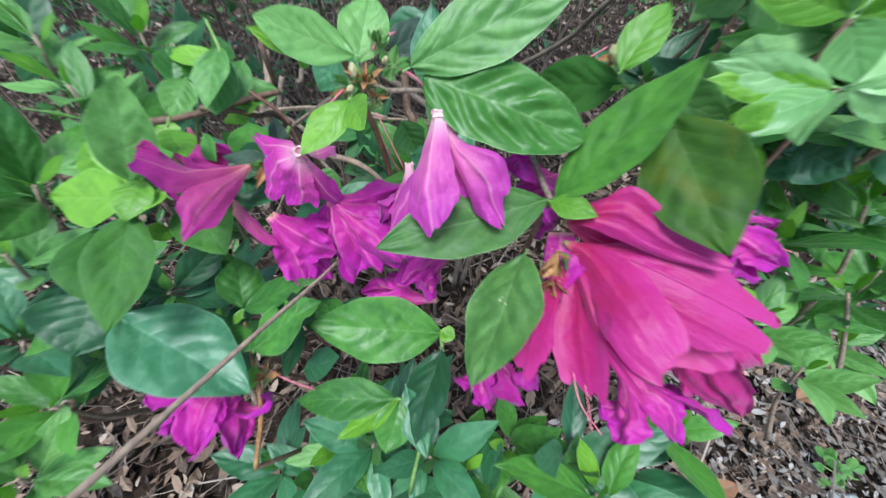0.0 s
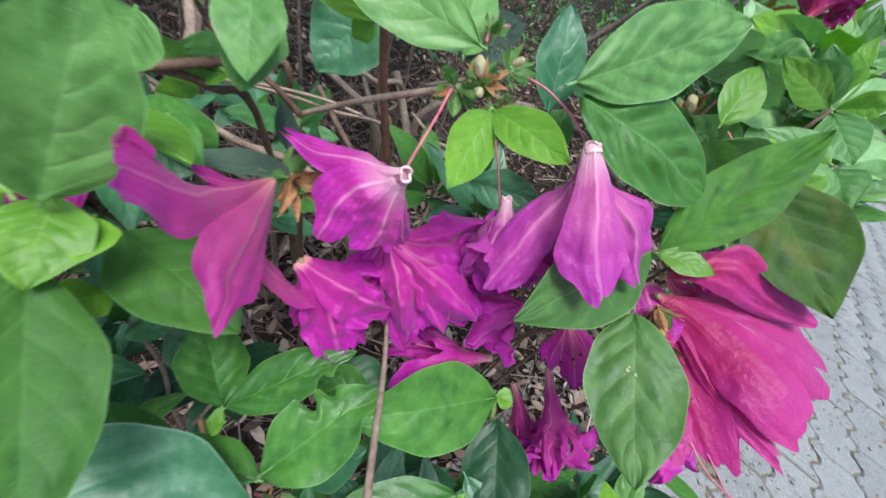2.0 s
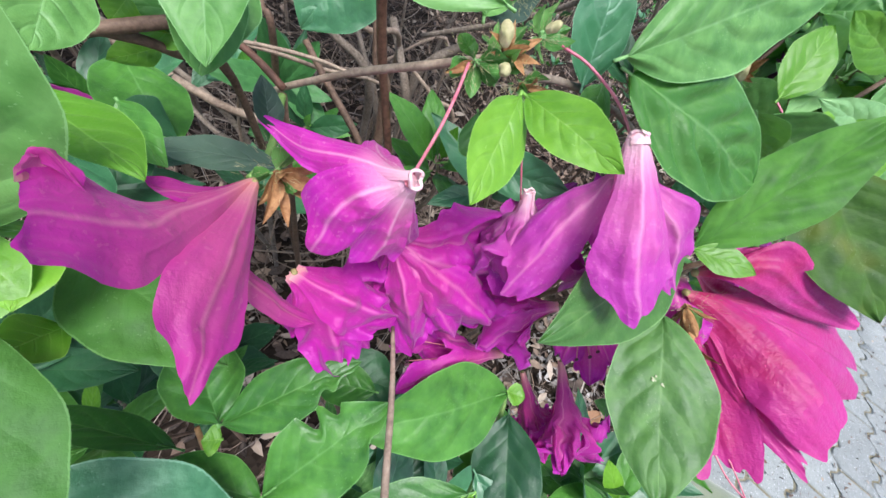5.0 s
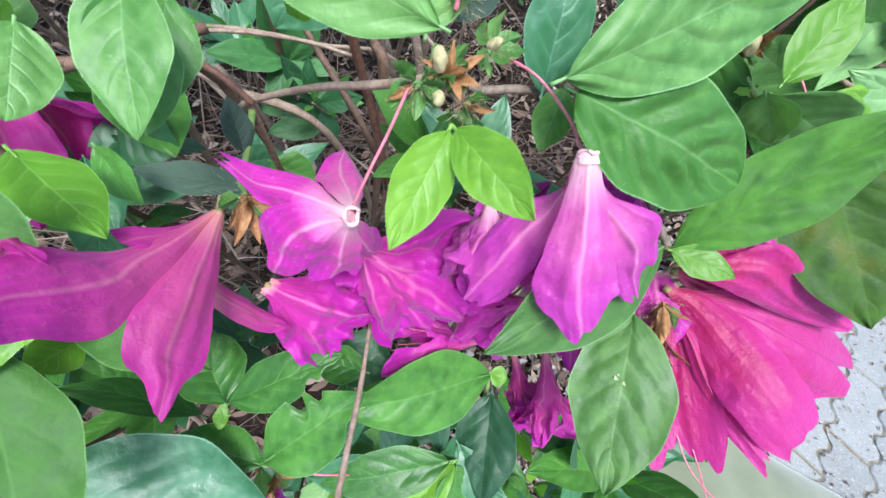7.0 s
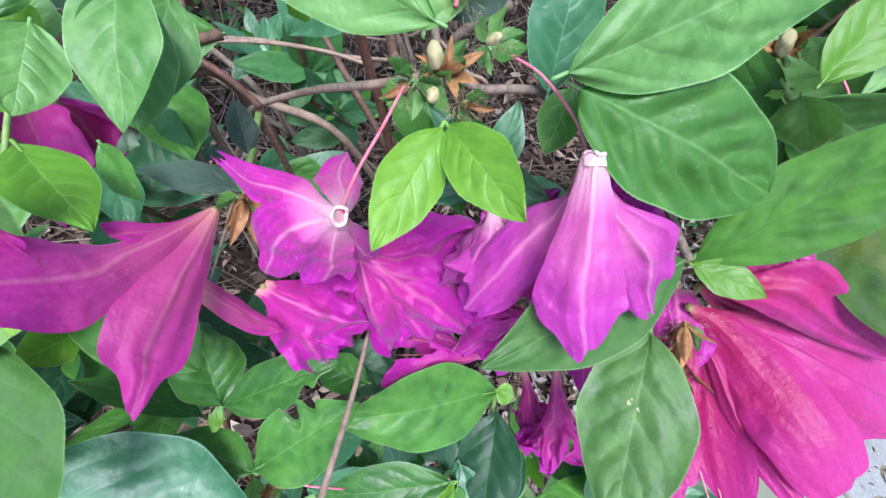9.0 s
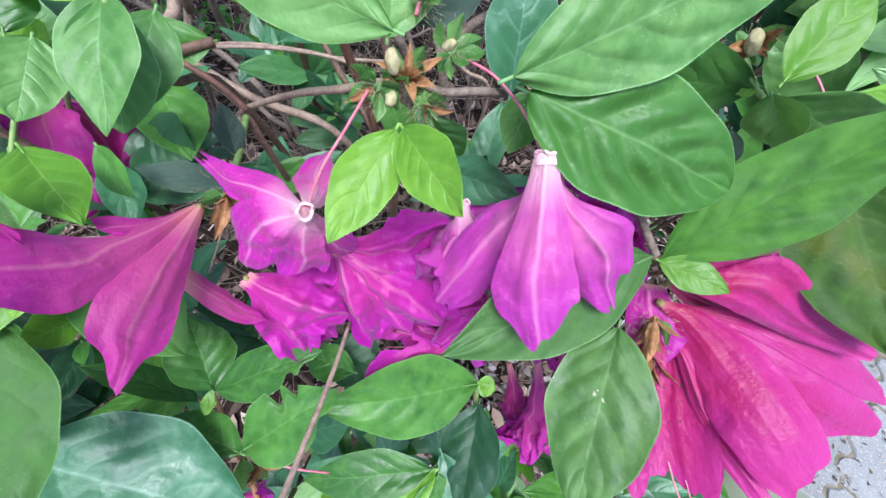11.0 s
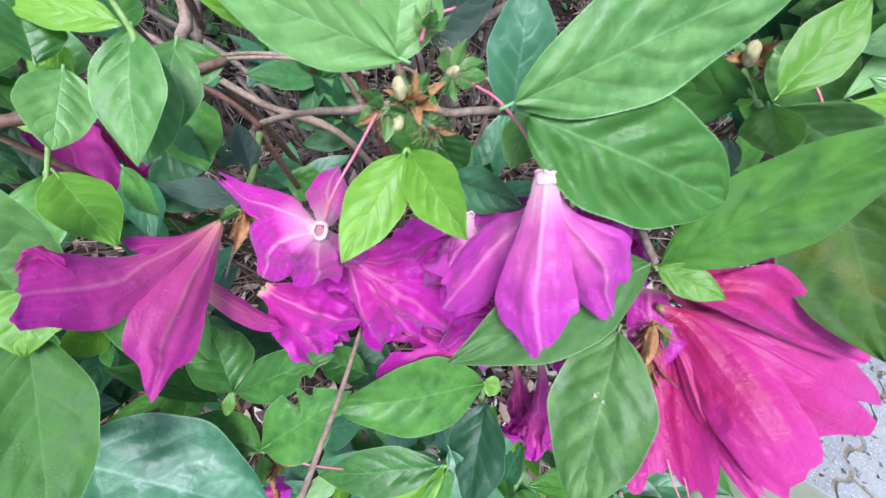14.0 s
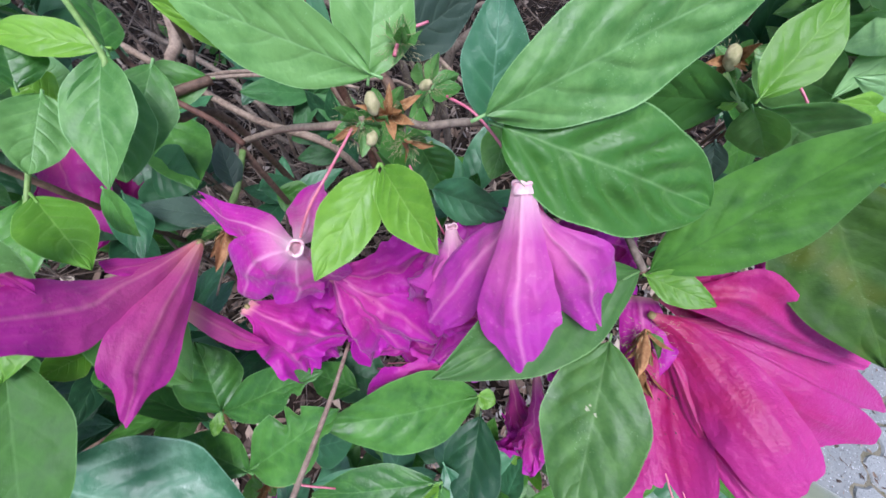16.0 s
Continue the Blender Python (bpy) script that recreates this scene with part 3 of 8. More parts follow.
def lobe(bloom, material, sections, rounding=0.25, frill=0.4, ruffle=0.0008, notches=(), flank=0.15):
    """A petal, or several grown together, spread between two edges: each section holds a point of either edge and how far the middle bulges outwards. The end is rounded or pointed, scalloped and cut in at the notches, the face pleated and creased."""
    seed = int(1e4 * (abs(sections[0][0][0]) + abs(sections[-1][1][2])))
    rnd = random.Random(seed)
    pa, pb, pc = (rnd.uniform(0, 6.3) for _ in range(3))
    steps = 8
    lefts, rights = (smooth_path([s[k] for s in sections], steps) for k in (0, 1))
    swell = smooth_path([(s[2], 0, 0) for s in sections], steps)
    last = len(lefts) - 1
    n, across = 46, 28 + 16 * len(notches)
    cuts = [-1.0, *(c for c, _ in notches), 1.0]
    power = 1.6 if rounding >= 0.2 else 3.6

    def edge_at(line, s):
        k = min(last - 1, int(s * last))
        return line[k].lerp(line[k + 1], s * last - k)

    origin = Vector(sections[0][0])
    rows, uvs = [], []
    for i in range(n + 1):
        q = i / n
        row, uv = [], []
        for j in range(across + 1):
            u = 2 * j / across - 1
            scallop = math.sin(3.3 * u + pa) + 0.6 * math.sin(8 * u + pb) + 0.2 * math.sin(17 * u + pc)
            low = max(c for c in cuts[:-1] if c <= u + 1e-6)
            high = cuts[cuts.index(low) + 1]
            inner = (u - low) / (high - low)
            bay = max([0.0] + [depth * max(0.0, 1 - abs(u - c) / 0.22) ** 1.6 for c, depth in notches])
            s = q * (1 - rounding * abs(u) ** power - bay - 0.05 * frill * (1.4 + scallop))
            s = max(0.0, min(0.9999, s))
            a, b, bulge = edge_at(lefts, s), edge_at(rights, s), edge_at(swell, s).x
            wide = b - a
            way = (edge_at(lefts, min(0.9999, s + 0.05)) + edge_at(rights, min(0.9999, s + 0.05))) - (edge_at(lefts, max(0, s - 0.05)) + edge_at(rights, max(0, s - 0.05)))
            out = wide.cross(way)
            out = out.normalized() if out.length > 1e-9 else Vector((0, 0, 1))
            spread = (1 + flank * min(1.0, 4 * s) * (1 - s * s)) * (1 + 0.07 * s * noise.noise((9 * s + pa, 2 * u, pb)))
            p = a + wide * (0.5 + 0.5 * u * spread)
            if out.dot(OVER - p) < 0:
                out = -out
            free = min(1.0, 2.2 * s)
            size = min(ruffle, 0.05 * wide.length)
            rib = 0.04 * wide.length * (high - low) / 2 * math.exp(-(((inner - 0.5) * 13) ** 2)) * (1 - 0.6 * s)
            pleat = size * free * (0.6 * math.sin(3.6 * u + pb + s) + 0.35 * math.sin(9 * u + pc + 2.5 * s) + 0.7 * (0.5 - abs(math.sin(2.1 * len(cuts) * u + pa + 0.8 * s))))
            wave = 1.8 * ruffle * s * s * abs(u) ** 1.4 * (math.sin(11 * s + pa + 3 * u) + 0.6 * math.sin(25 * s + pc))
            p = p + out * (bulge * (1 - u * u) + rib + pleat + wave)
            k = p * 95 + Vector((seed, 0, 0))
            crease = 0.5 - abs(noise.noise(k))
            p += out * size * free * (1.9 * crease + 1.0 * (0.4 - abs(noise.noise(p * 230 + Vector((0, seed, 0))))) + 0.4 * (0.4 - abs(noise.noise(p * 520))))
            p += 0.6 * ruffle * free * noise.noise_vector(k * 1.7)
            row.append(p - origin)
            uv.append((inner, s))
        rows.append(row)
        uvs.append(uv)
    bm = bmesh.new()
    sheet(bm, rows, uvs)
    part("petal", bm, material, bloom, "", Matrix.Translation(origin))
    return [[p + origin for p in r] for r in rows]


def bloom_at(base, label, name="azalea_flower"):
    ob = thing(name, base, label, "flower", "azalea flowers")
    if name == "azalea_flower":
        bm = bmesh.new()
        bmesh.ops.create_icosphere(bm, subdivisions=2, radius=0.0016)
        for v in bm.verts:
            v.co *= 1 + 0.3 * noise.noise(v.co * 900)
        part("calyx", bm, CALYX, ob, "small brownish calyx", Matrix.Translation(base))
    return ob


def tube_mouth(bloom, at, way, radius, collar=0.0):
    """The torn, cream rim of an empty flower tube and its pink depth; with a collar, the bare end of the tube too."""
    m = Matrix.Translation(at) @ Vector(way).to_track_quat("Z", "Y").to_matrix().to_4x4()
    bm = bmesh.new()
    ring = [Vector((radius * (1.0 + 0.12 * math.sin(3 * a + 1)) * math.cos(a), radius * (0.95 + 0.15 * math.sin(2 * a)) * math.sin(a), 0.0006 * math.sin(3 * a))) for a in [2 * math.pi * k / 16 for k in range(17)]]
    tube(bm, ring, 0.00045, 0.00045, 7, 2, 0.3)
    part("tube_rim", bm, CREAM, bloom, "cream torn rim of the tube", m)
    bm = bmesh.new()
    bmesh.ops.create_circle(bm, cap_ends=True, radius=radius, segments=14, matrix=Matrix.Translation((0, 0, -0.0018)))
    part("throat", bm, STYLE, bloom, "pink depth of the tube", m)
    if collar:
        bm = bmesh.new()
        rows = []
        for k, (r, z) in enumerate(((1.10, -1.0), (1.06, -0.7), (1.00, -0.35), (1.02, 0.0), (0.90, 0.05), (0.84, -0.25))):
            rows.append([(radius * r * (1 + 0.05 * math.sin(5 * a + k)) * math.cos(a), radius * r * math.sin(a), collar * z + (0.0003 * math.sin(4 * a) if k in (3, 4) else 0)) for a in [2 * math.pi * j / 20 for j in range(21)]])
        sheet(bm, rows, [[(0, 0)] * 21 for _ in rows])
        part("tube", bm, CREAM, bloom, "pale bare end of the flower tube", m)


def throat_spots(bloom, rows, count, seed):
    """Dark flecks along the middle of a petal's face."""
    rnd = random.Random(seed)
    bm = bmesh.new()
    for _ in range(count):
        i, j = rnd.randint(16, 34), rnd.randint(7, 19)
        p = rows[i][j]
        out = (rows[i][j + 1] - p).cross(rows[i + 1][j] - p).normalized()
        if out.dot(OVER - p) < 0:
            out = -out
        m = Matrix.Translation(p + out * 0.00025) @ out.to_track_quat("Z", "Y").to_matrix().to_4x4() @ Matrix.Diagonal((rnd.uniform(0.5, 1.0), rnd.uniform(0.25, 0.5), 0.3, 1))
        bmesh.ops.create_uvsphere(bm, u_segments=7, v_segments=4, radius=0.0007, matrix=m)
    part("throat_spots", bm, ANTHER, bloom, "dark purple flecks")


def sprig(seed, count, size, material, other=None, stalk=0.09):
    """A leafy shoot tip: leaves in a loose whorl round a short stem that points to +z."""
    rnd = random.Random(seed)
    ob = thing("azalea_sprig", (0, 0, 0), "azalea sprig with a whorl of green leaves inside the shrub", "branch", "azalea sprigs")
    bm = bmesh.new()
    tube(bm, [(0.05 * stalk, 0.03 * stalk, -stalk), (-0.03 * stalk, 0.02 * stalk, -stalk / 2), (0, 0, 0)], 0.0014 + 0.004 * stalk, 0.001, 6, 4, 0.08)
    part("stem", bm, SPRIG, ob)
    for k in range(count):
        a = 2.4 * k + rnd.uniform(-0.3, 0.3)
        rise = rnd.uniform(0.05, 0.75) if k < count * 0.7 else rnd.uniform(0.8, 1.3)
        way = Vector((math.cos(a) * math.cos(rise), math.sin(a) * math.cos(rise), math.sin(rise)))
        base = way * 0.004 + Vector((0, 0, -0.004 * (count - k) * rnd.random()))
        long = size * (rnd.uniform(0.7, 1.1) if k < count * 0.7 else rnd.uniform(0.4, 0.6))
        up = Vector((-math.cos(a) * math.sin(rise), -math.sin(a) * math.sin(rise), math.cos(rise))) + 0.4 * Vector((rnd.uniform(-1, 1), rnd.uniform(-1, 1), 0))
        leaf(ob, base, base + way * long, long * rnd.uniform(0.36, 0.46), up, other if other and k >= count * 0.7 else material, bend=rnd.uniform(0.05, 0.4), fold=rnd.uniform(0.1, 0.3), down=False)
    return ob


def bud_cluster(shoot, at, way, size=0.011, scales=9, greens=4, seed=0):
    """A spent flower bud: narrow rust-brown papery scales that curl outwards, a cream bud, small fuzzy green bracts and pale down."""
    rnd = random.Random(seed)
    z = Vector(way).normalized()
    x = z.orthogonal().normalized()
    y = z.cross(x)
    c = Vector(at)
    for k in range(scales + greens):
        brown = k < scales
        a, open_ = 2.4 * k + rnd.uniform(-0.5, 0.5), rnd.uniform(0.15, 0.95) if brown else rnd.uniform(0.5, 1.35)
        d = (z * math.cos(open_) + (x * math.cos(a) + y * math.sin(a)) * math.sin(open_)).normalized()
        long = size * (rnd.uniform(0.6, 1.25) if brown else rnd.uniform(0.6, 0.9))
        base = c + d * 0.001
        me = blade(long, long * (rnd.uniform(0.22, 0.32) if brown else 0.55), rnd.uniform(-0.2, 0.7), rnd.uniform(0.6, 1.5), 0.12, 0.1 if brown else 0.6, k, 8, 6)
        n = (x * math.cos(a) + y * math.sin(a)) * math.cos(open_) - z * math.sin(open_)
        part("bud_scale" if brown else "bract", me, SCALE if brown else PALE, shoot, "rust-brown bud scale" if brown else "", frame_of(base, base + d, -n if brown else n))
    bm = bmesh.new()
    for k in range(170):
        a, open_ = rnd.uniform(0, 6.3), rnd.uniform(0.2, 2.2)
        d = z * math.cos(open_) + (x * math.cos(a) + y * math.sin(a)) * math.sin(open_)
        p = c + d * size * rnd.uniform(0.15, 0.75)
        tube(bm, [p, p + (d + 0.6 * Vector((rnd.uniform(-1, 1), rnd.uniform(-1, 1), rnd.uniform(-1, 1)))) * 0.0016], 0.00006, 0.00003, 4, 1)
    part("down", bm, DOWN, shoot, "pale fine down")


def closed_bud(shoot, at, way, size):
    """A small closed bud: an oval of overlapping cream scales with a browned tip."""
    z = Vector(way).normalized()
    bm = bmesh.new()
    bmesh.ops.create_uvsphere(bm, u_segments=20, v_segments=16, radius=1)
    for v in bm.verts:
        a = math.atan2(v.co.y, v.co.x)
        k = 1 + 0.10 * math.sin(3 * a + 5 * v.co.z) + 0.12 * noise.noise(v.co * 2.5)
        v.co = Vector((0.36 * v.co.x * k, 0.36 * v.co.y * k, 0.62 * v.co.z)) * size
    part("bud", bm, DOWN, shoot, "cream downy closed bud", Matrix.Translation(at) @ z.to_track_quat("Z", "Y").to_matrix().to_4x4())


def scar(shoot, at, normal, size, seed):
    """A dry pale patch on a leaf: a thin ragged disc."""
    rnd = random.Random(seed)
    bm = bmesh.new()
    rim = [bm.verts.new((size * k * math.cos(a), 0.7 * size * k * math.sin(a), 0)) for a, k in ((2 * math.pi * i / 14, rnd.uniform(0.5, 1.1)) for i in range(14))]
    mid = bm.verts.new((0, 0, 0.0002))
    for i in range(14):
        bm.faces.new((rim[i], rim[(i + 1) % 14], mid))
    part("dry_patch", bm, PATCH, shoot, "pale dry patch", Matrix.Translation(Vector(at) + 0.0004 * Vector(normal)) @ Vector(normal).to_track_quat("Z", "Y").to_matrix().to_4x4())


PATCH = stem_material("dry_patch", (0.24, 0.29, 0.14), (0.46, 0.46, 0.29), 0.7)
# ---- ground, pavement ----
def ground_material():
    m, nt, p = tree("bark_mulch")
    obj = nt.nodes.new("ShaderNodeTexCoord").outputs["Object"]
    a = tex(nt, "Noise", 9, obj, 6, 0.7).outputs["Fac"]
    v = tex(nt, "Voronoi", 70, obj)
    col = mixed(nt, a, (0.008, 0.006, 0.004), (0.030, 0.021, 0.015))
    col = mixed(nt, 0.5, col, ramp(nt, v.outputs["Color"], ((0.2, (0.006, 0.004, 0.003)), (0.8, (0.045, 0.031, 0.022)))))
    nt.links.new(col, p.inputs["Base Color"])
    p.inputs["Roughness"].default_value = 0.9
    p.inputs["Specular IOR Level"].default_value = 0.1
    bump(nt, p, v.outputs["Distance"], 0.8, 0.01)
    return m


def paver_material():
    m, nt, p = tree("concrete_paver")
    obj = nt.nodes.new("ShaderNodeTexCoord").outputs["Object"]
    rnd = nt.nodes.new("ShaderNodeObjectInfo").outputs["Random"]
    a = tex(nt, "Noise", 16, obj, 5, 0.65).outputs["Fac"]
    grit = tex(nt, "Voronoi", 230, obj)
    col = ramp(nt, calc(nt, "ADD", calc(nt, "MULTIPLY", a, 0.8), calc(nt, "MULTIPLY", rnd, 0.25)), ((0.2, (0.17, 0.178, 0.168)), (0.8, (0.28, 0.290, 0.272))))
    col = mixed(nt, calc(nt, "MULTIPLY", calc(nt, "LESS_THAN", grit.outputs["Distance"], 0.28), 0.55), col, ramp(nt, grit.outputs["Color"], ((0.3, (0.07, 0.065, 0.065)), (0.55, (0.17, 0.165, 0.16)), (0.72, (0.68, 0.68, 0.68)))))
    nt.links.new(col, p.inputs["Base Color"])
    p.inputs["Roughness"].default_value = 0.8
    bump(nt, p, calc(nt, "ADD", grit.outputs["Distance"], calc(nt, "MULTIPLY", tex(nt, "Noise", 500, obj, 3).outputs["Fac"], 0.8)), 0.6, 0.002)
    return m


def flake_material(name, stops, rough=0.8):
    """Loose scraps, each of its own tone."""
    m, nt, p = tree(name)
    g = nt.nodes.new("ShaderNodeNewGeometry").outputs["Random Per Island"]
    obj = nt.nodes.new("ShaderNodeTexCoord").outputs["Object"]
    col = mixed(nt, 0.35, ramp(nt, g, stops), ramp(nt, tex(nt, "Noise", 180, obj, 4).outputs["Fac"], ((0.3, (0.012, 0.009, 0.007)), (0.7, (0.16, 0.12, 0.09)))))
    nt.links.new(col, p.inputs["Base Color"])
    p.inputs["Roughness"].default_value = rough
    return m


MULCH, PAVER = ground_material(), paver_material()
LITTER = flake_material("dry_litter", ((0.0, (0.022, 0.013, 0.009)), (0.40, (0.080, 0.045, 0.028)), (0.64, (0.18, 0.108, 0.066)), (0.85, (0.34, 0.235, 0.16)), (1.0, (0.60, 0.49, 0.38))))
MOSS = flake_material("joint_moss", ((0.0, (0.10, 0.10, 0.03)), (0.5, (0.19, 0.18, 0.07)), (0.8, (0.28, 0.23, 0.13)), (1.0, (0.45, 0.38, 0.28))))

bm = bmesh.new()
N, HALF = 120, 2.4
cells = [-60, -30, -12, -5] + [-HALF + 2 * HALF * i / N for i in range(N + 1)] + [5, 12, 30, 60]
sheet(bm, [[(x, y + 0.8, 0.012 * noise.noise((3 * x, 3 * y, 0)) + 0.006 * noise.noise((13 * x, 13 * y, 4)) - 0.012) for x in cells] for y in cells],
      [[(0, 0) for _ in cells] for _ in cells])
for f in bm.faces:
    f.normal_flip()
tagged(part("ground", bm, MULCH, None), "dark brown soil covered with bark mulch", "ground", kind="structure")

BED = pose(0.40, 0.03, 0, 0, 0, 21)  # along its x axis the planting bed ends; the paving lies on the side of minus y
PAVED = BED.inverted()


def bed_spot(r):
    while True:
        y = -0.35 + 5.5 * r.random() ** 1.9
        p = Vector((r.uniform(-1.3, 1.6) * (1 + 0.5 * max(0, y)), y, r.uniform(-0.012, 0.016)))
        if (PAVED @ p).y > -0.03 + 0.05 * r.gauss(0, 1):
            return p


def strewn_spot(r):
    p = BED @ Vector((r.uniform(-0.3, 2.2), 0.03 - 0.75 * r.random() ** 2.6, 0))
    return (p.x, p.y, r.uniform(0.013, 0.018))



def flakes(name, count, spots, seed, material, lo, hi, thin_share, label, category):
    """Many scraps: curled chips, needles and bits of dead leaf, laid at the spots."""
    rnd = random.Random(seed)
    verts, faces = [], []
    for _ in range(count):
        x, y, z = spots(rnd)
        size = rnd.uniform(lo, hi)
        long = rnd.random() < thin_share
        w = min(size * rnd.uniform(0.03, 0.07), rnd.choice((0.0011, 0.0016, 0.003))) if long else size * rnd.uniform(0.25, 0.5)
        m = pose(x, y, z, rnd.uniform(-35, 35), rnd.uniform(-35, 35), rnd.uniform(0, 360))
        cup = rnd.uniform(-0.25, 0.25) * size
        k = len(verts)
        if long:
            ring = [(-size / 2, 0, -w / 3), (0, 0, cup * 0.3), (size / 2, 0, -w / 3)]
            for px, _, pz in ring:
                for dy, dz in ((-w / 2, 0), (w / 2, 0), (0, w * 0.8)):
                    verts.append(m @ Vector((px, dy, pz + dz)))
            for a in (0, 3):
                for i in range(3):
                    faces.append((k + a + i, k + a + (i + 1) % 3, k + a + 3 + (i + 1) % 3, k + a + 3 + i))
        else:
            for px, py, pz in ((-size / 2, 0, cup), (-size / 6, -w / 2, 0), (size / 5, -w / 2.4, cup * 0.4), (size / 2, w * 0.1, cup), (size / 6, w / 2, 0), (-size / 5, w / 2.2, cup * 0.2), (0, 0, cup * 0.25)):
                verts.append(m @ Vector((px, py, pz)))
            faces += [(k + i, k + (i + 1) % 6, k + 6) for i in range(6)]
    me = bpy.data.meshes.new(name)
    me.from_pydata([tuple(v) for v in verts], [], faces)
    ob = part(name, me, material, None)
    return tagged(ob, label, category, kind="stuff")


flakes("leaf_litter", 46000, bed_spot, 3, LITTER, 0.012, 0.046, 0.38,
       "brown dead leaves, bark chips and needles on the soil", "leaf litter")
flakes("stick_litter", 2600, lambda r: bed_spot(r) + Vector((0, 0, 0.012 + 0.02 * r.random())), 6, flake_material("dry_sticks", ((0.0, (0.07, 0.05, 0.04)), (0.5, (0.22, 0.17, 0.135)), (1.0, (0.55, 0.47, 0.39)))), 0.05, 0.16, 1.0,
       "thin dead twigs and pine needles lying criss-cross on mulch", "twigs")


def edge_spot(r):
    p = BED @ Vector((r.uniform(-1.0, 1.6), -0.13 + 0.34 * r.random() ** 1.5 + 0.04 * r.gauss(0, 1), 0))
    return (p.x, p.y, r.uniform(0.002, 0.014))


flakes("edge_litter", 9000, edge_spot, 12, flake_material("greyed_chips", ((0.0, (0.10, 0.085, 0.07)), (0.45, (0.20, 0.175, 0.15)), (0.8, (0.33, 0.30, 0.27)), (1.0, (0.55, 0.51, 0.47)))), 0.006, 0.026, 0.25,
       "greyed bark chips and grit along the paving edge", "leaf litter")


def thicket_spot(r):
    while True:
        y = r.uniform(0.25, 5.5)
        x = r.uniform(-2.4, 2.8) * (1 + 0.25 * y)
        if (-0.36 < x < 0.40 + 0.15 * y and y < 1.7) or (PAVED @ Vector((x, y, 0))).y < 0.06:
            continue
        if noise.noise((2.2 * x, 2.2 * y, 3)) > (0.05 if y < 2 else -0.05):
            return Vector((x, y, 0.03 + 0.42 * r.random() ** 1.4))


def thicket():
    """Leaves of the lower growth, too many and too deep in the shade to tell apart: small folded ovals, tilted at random."""
    r = random.Random(21)
    verts, faces = [], []
    for _ in range(9000):
        m = Matrix.Translation(thicket_spot(r)) @ pose(0, 0, 0, r.uniform(-60, 60), r.uniform(-50, 50), r.uniform(0, 360))
        size = r.uniform(0.03, 0.055)
        w, k = size * r.uniform(0.18, 0.24), len(verts)
        for x, y, z in ((0, 0, 0), (-w * 0.8, size * 0.28, w * 0.3), (-w, size * 0.55, w * 0.35), (-w * 0.6, size * 0.8, w * 0.1), (0, size, -w * 0.3), (w * 0.6, size * 0.8, w * 0.1), (w, size * 0.55, w * 0.35), (w * 0.8, size * 0.28, w * 0.3), (0, size * 0.5, 0)):
            verts.append(m @ Vector((x, y, z)))
        faces += [(k + i, k + (i + 1) % 8, k + 8) for i in range(8)]
    me = bpy.data.meshes.new("undergrowth")
    me.from_pydata([tuple(v) for v in verts], [], faces)
    m, nt, p = tree("undergrowth_leaf")
    g = nt.nodes.new("ShaderNodeNewGeometry").outputs["Random Per Island"]
    col = ramp(nt, g, ((0.0, (0.018, 0.075, 0.020)), (0.6, (0.045, 0.16, 0.035)), (1.0, (0.11, 0.26, 0.045))))
    nt.links.new(col, p.inputs["Base Color"])
    p.inputs["Roughness"].default_value = 0.45
    thin(nt, p, col, 0.25, (0.75, 1, 0.35))
    return tagged(part("undergrowth", me, m, None), "dense green undergrowth of small azalea leaves", "foliage", kind="stuff")


thicket()


def inner_twigs():
    """Dead inner growth of the shrub: thin bare twigs, bent and forked, that lean every way over the mulch."""
    r = random.Random(33)
    verts, faces = [], []

    def stick(a, way, long, radius):
        side = way.orthogonal().normalized()
        other = way.cross(side)
        bow = 0.10 * long * Vector((r.uniform(-1, 1), r.uniform(-1, 1), r.uniform(-0.6, 0.6)))
        k = len(verts)
        for i in range(4):
            s = i / 3
            p = a + way * (long * s) + bow * math.sin(math.pi * s) + 0.012 * long * Vector((r.uniform(-1, 1), r.uniform(-1, 1), r.uniform(-1, 1)))
            w = radius * (1 - 0.5 * s)
            for j in range(4):
                verts.append(p + w * (math.cos(math.pi / 2 * j) * side + math.sin(math.pi / 2 * j) * other))
        for i in range(3):
            for j in range(4):
                b = k + 4 * i
                faces.append((b + j, b + (j + 1) % 4, b + 4 + (j + 1) % 4, b + 4 + j))
        return a + way * (long * r.uniform(0.3, 0.7))

    for _ in range(420):
        y = r.uniform(0.28, 1.5)
        p = Vector((r.uniform(-0.42, 0.30) * (0.6 + y), y, r.uniform(0.02, 0.30) + 0.10 * r.random()))
        if (PAVED @ p).y < 0.10:
            continue
        way = Vector((r.uniform(-1, 1), r.uniform(-0.8, 0.8), r.uniform(-0.25, 0.75))).normalized()
        long, radius = r.uniform(0.10, 0.34), r.choice((0.0006, 0.0008, 0.0011, 0.0017))
        fork = stick(p, way, long, radius)
        for _ in range(r.randint(1, 3)):
            stick(fork, (way + 0.8 * Vector((r.uniform(-1, 1), r.uniform(-1, 1), r.uniform(-0.5, 1)))).normalized(), long * r.uniform(0.3, 0.6), radius * 0.65)
    me = bpy.data.meshes.new("inner_twigs")
    me.from_pydata([tuple(v) for v in verts], [], faces)
    m = flake_material("bare_twigs", ((0.0, (0.07, 0.043, 0.028)), (0.45, (0.15, 0.102, 0.070)), (0.8, (0.27, 0.205, 0.148)), (1.0, (0.44, 0.35, 0.265))), 0.85)
    return tagged(part("inner_twigs", me, m, None), "tangle of thin bare grey-brown twigs inside the shrub", "twigs", kind="stuff")


inner_twigs()


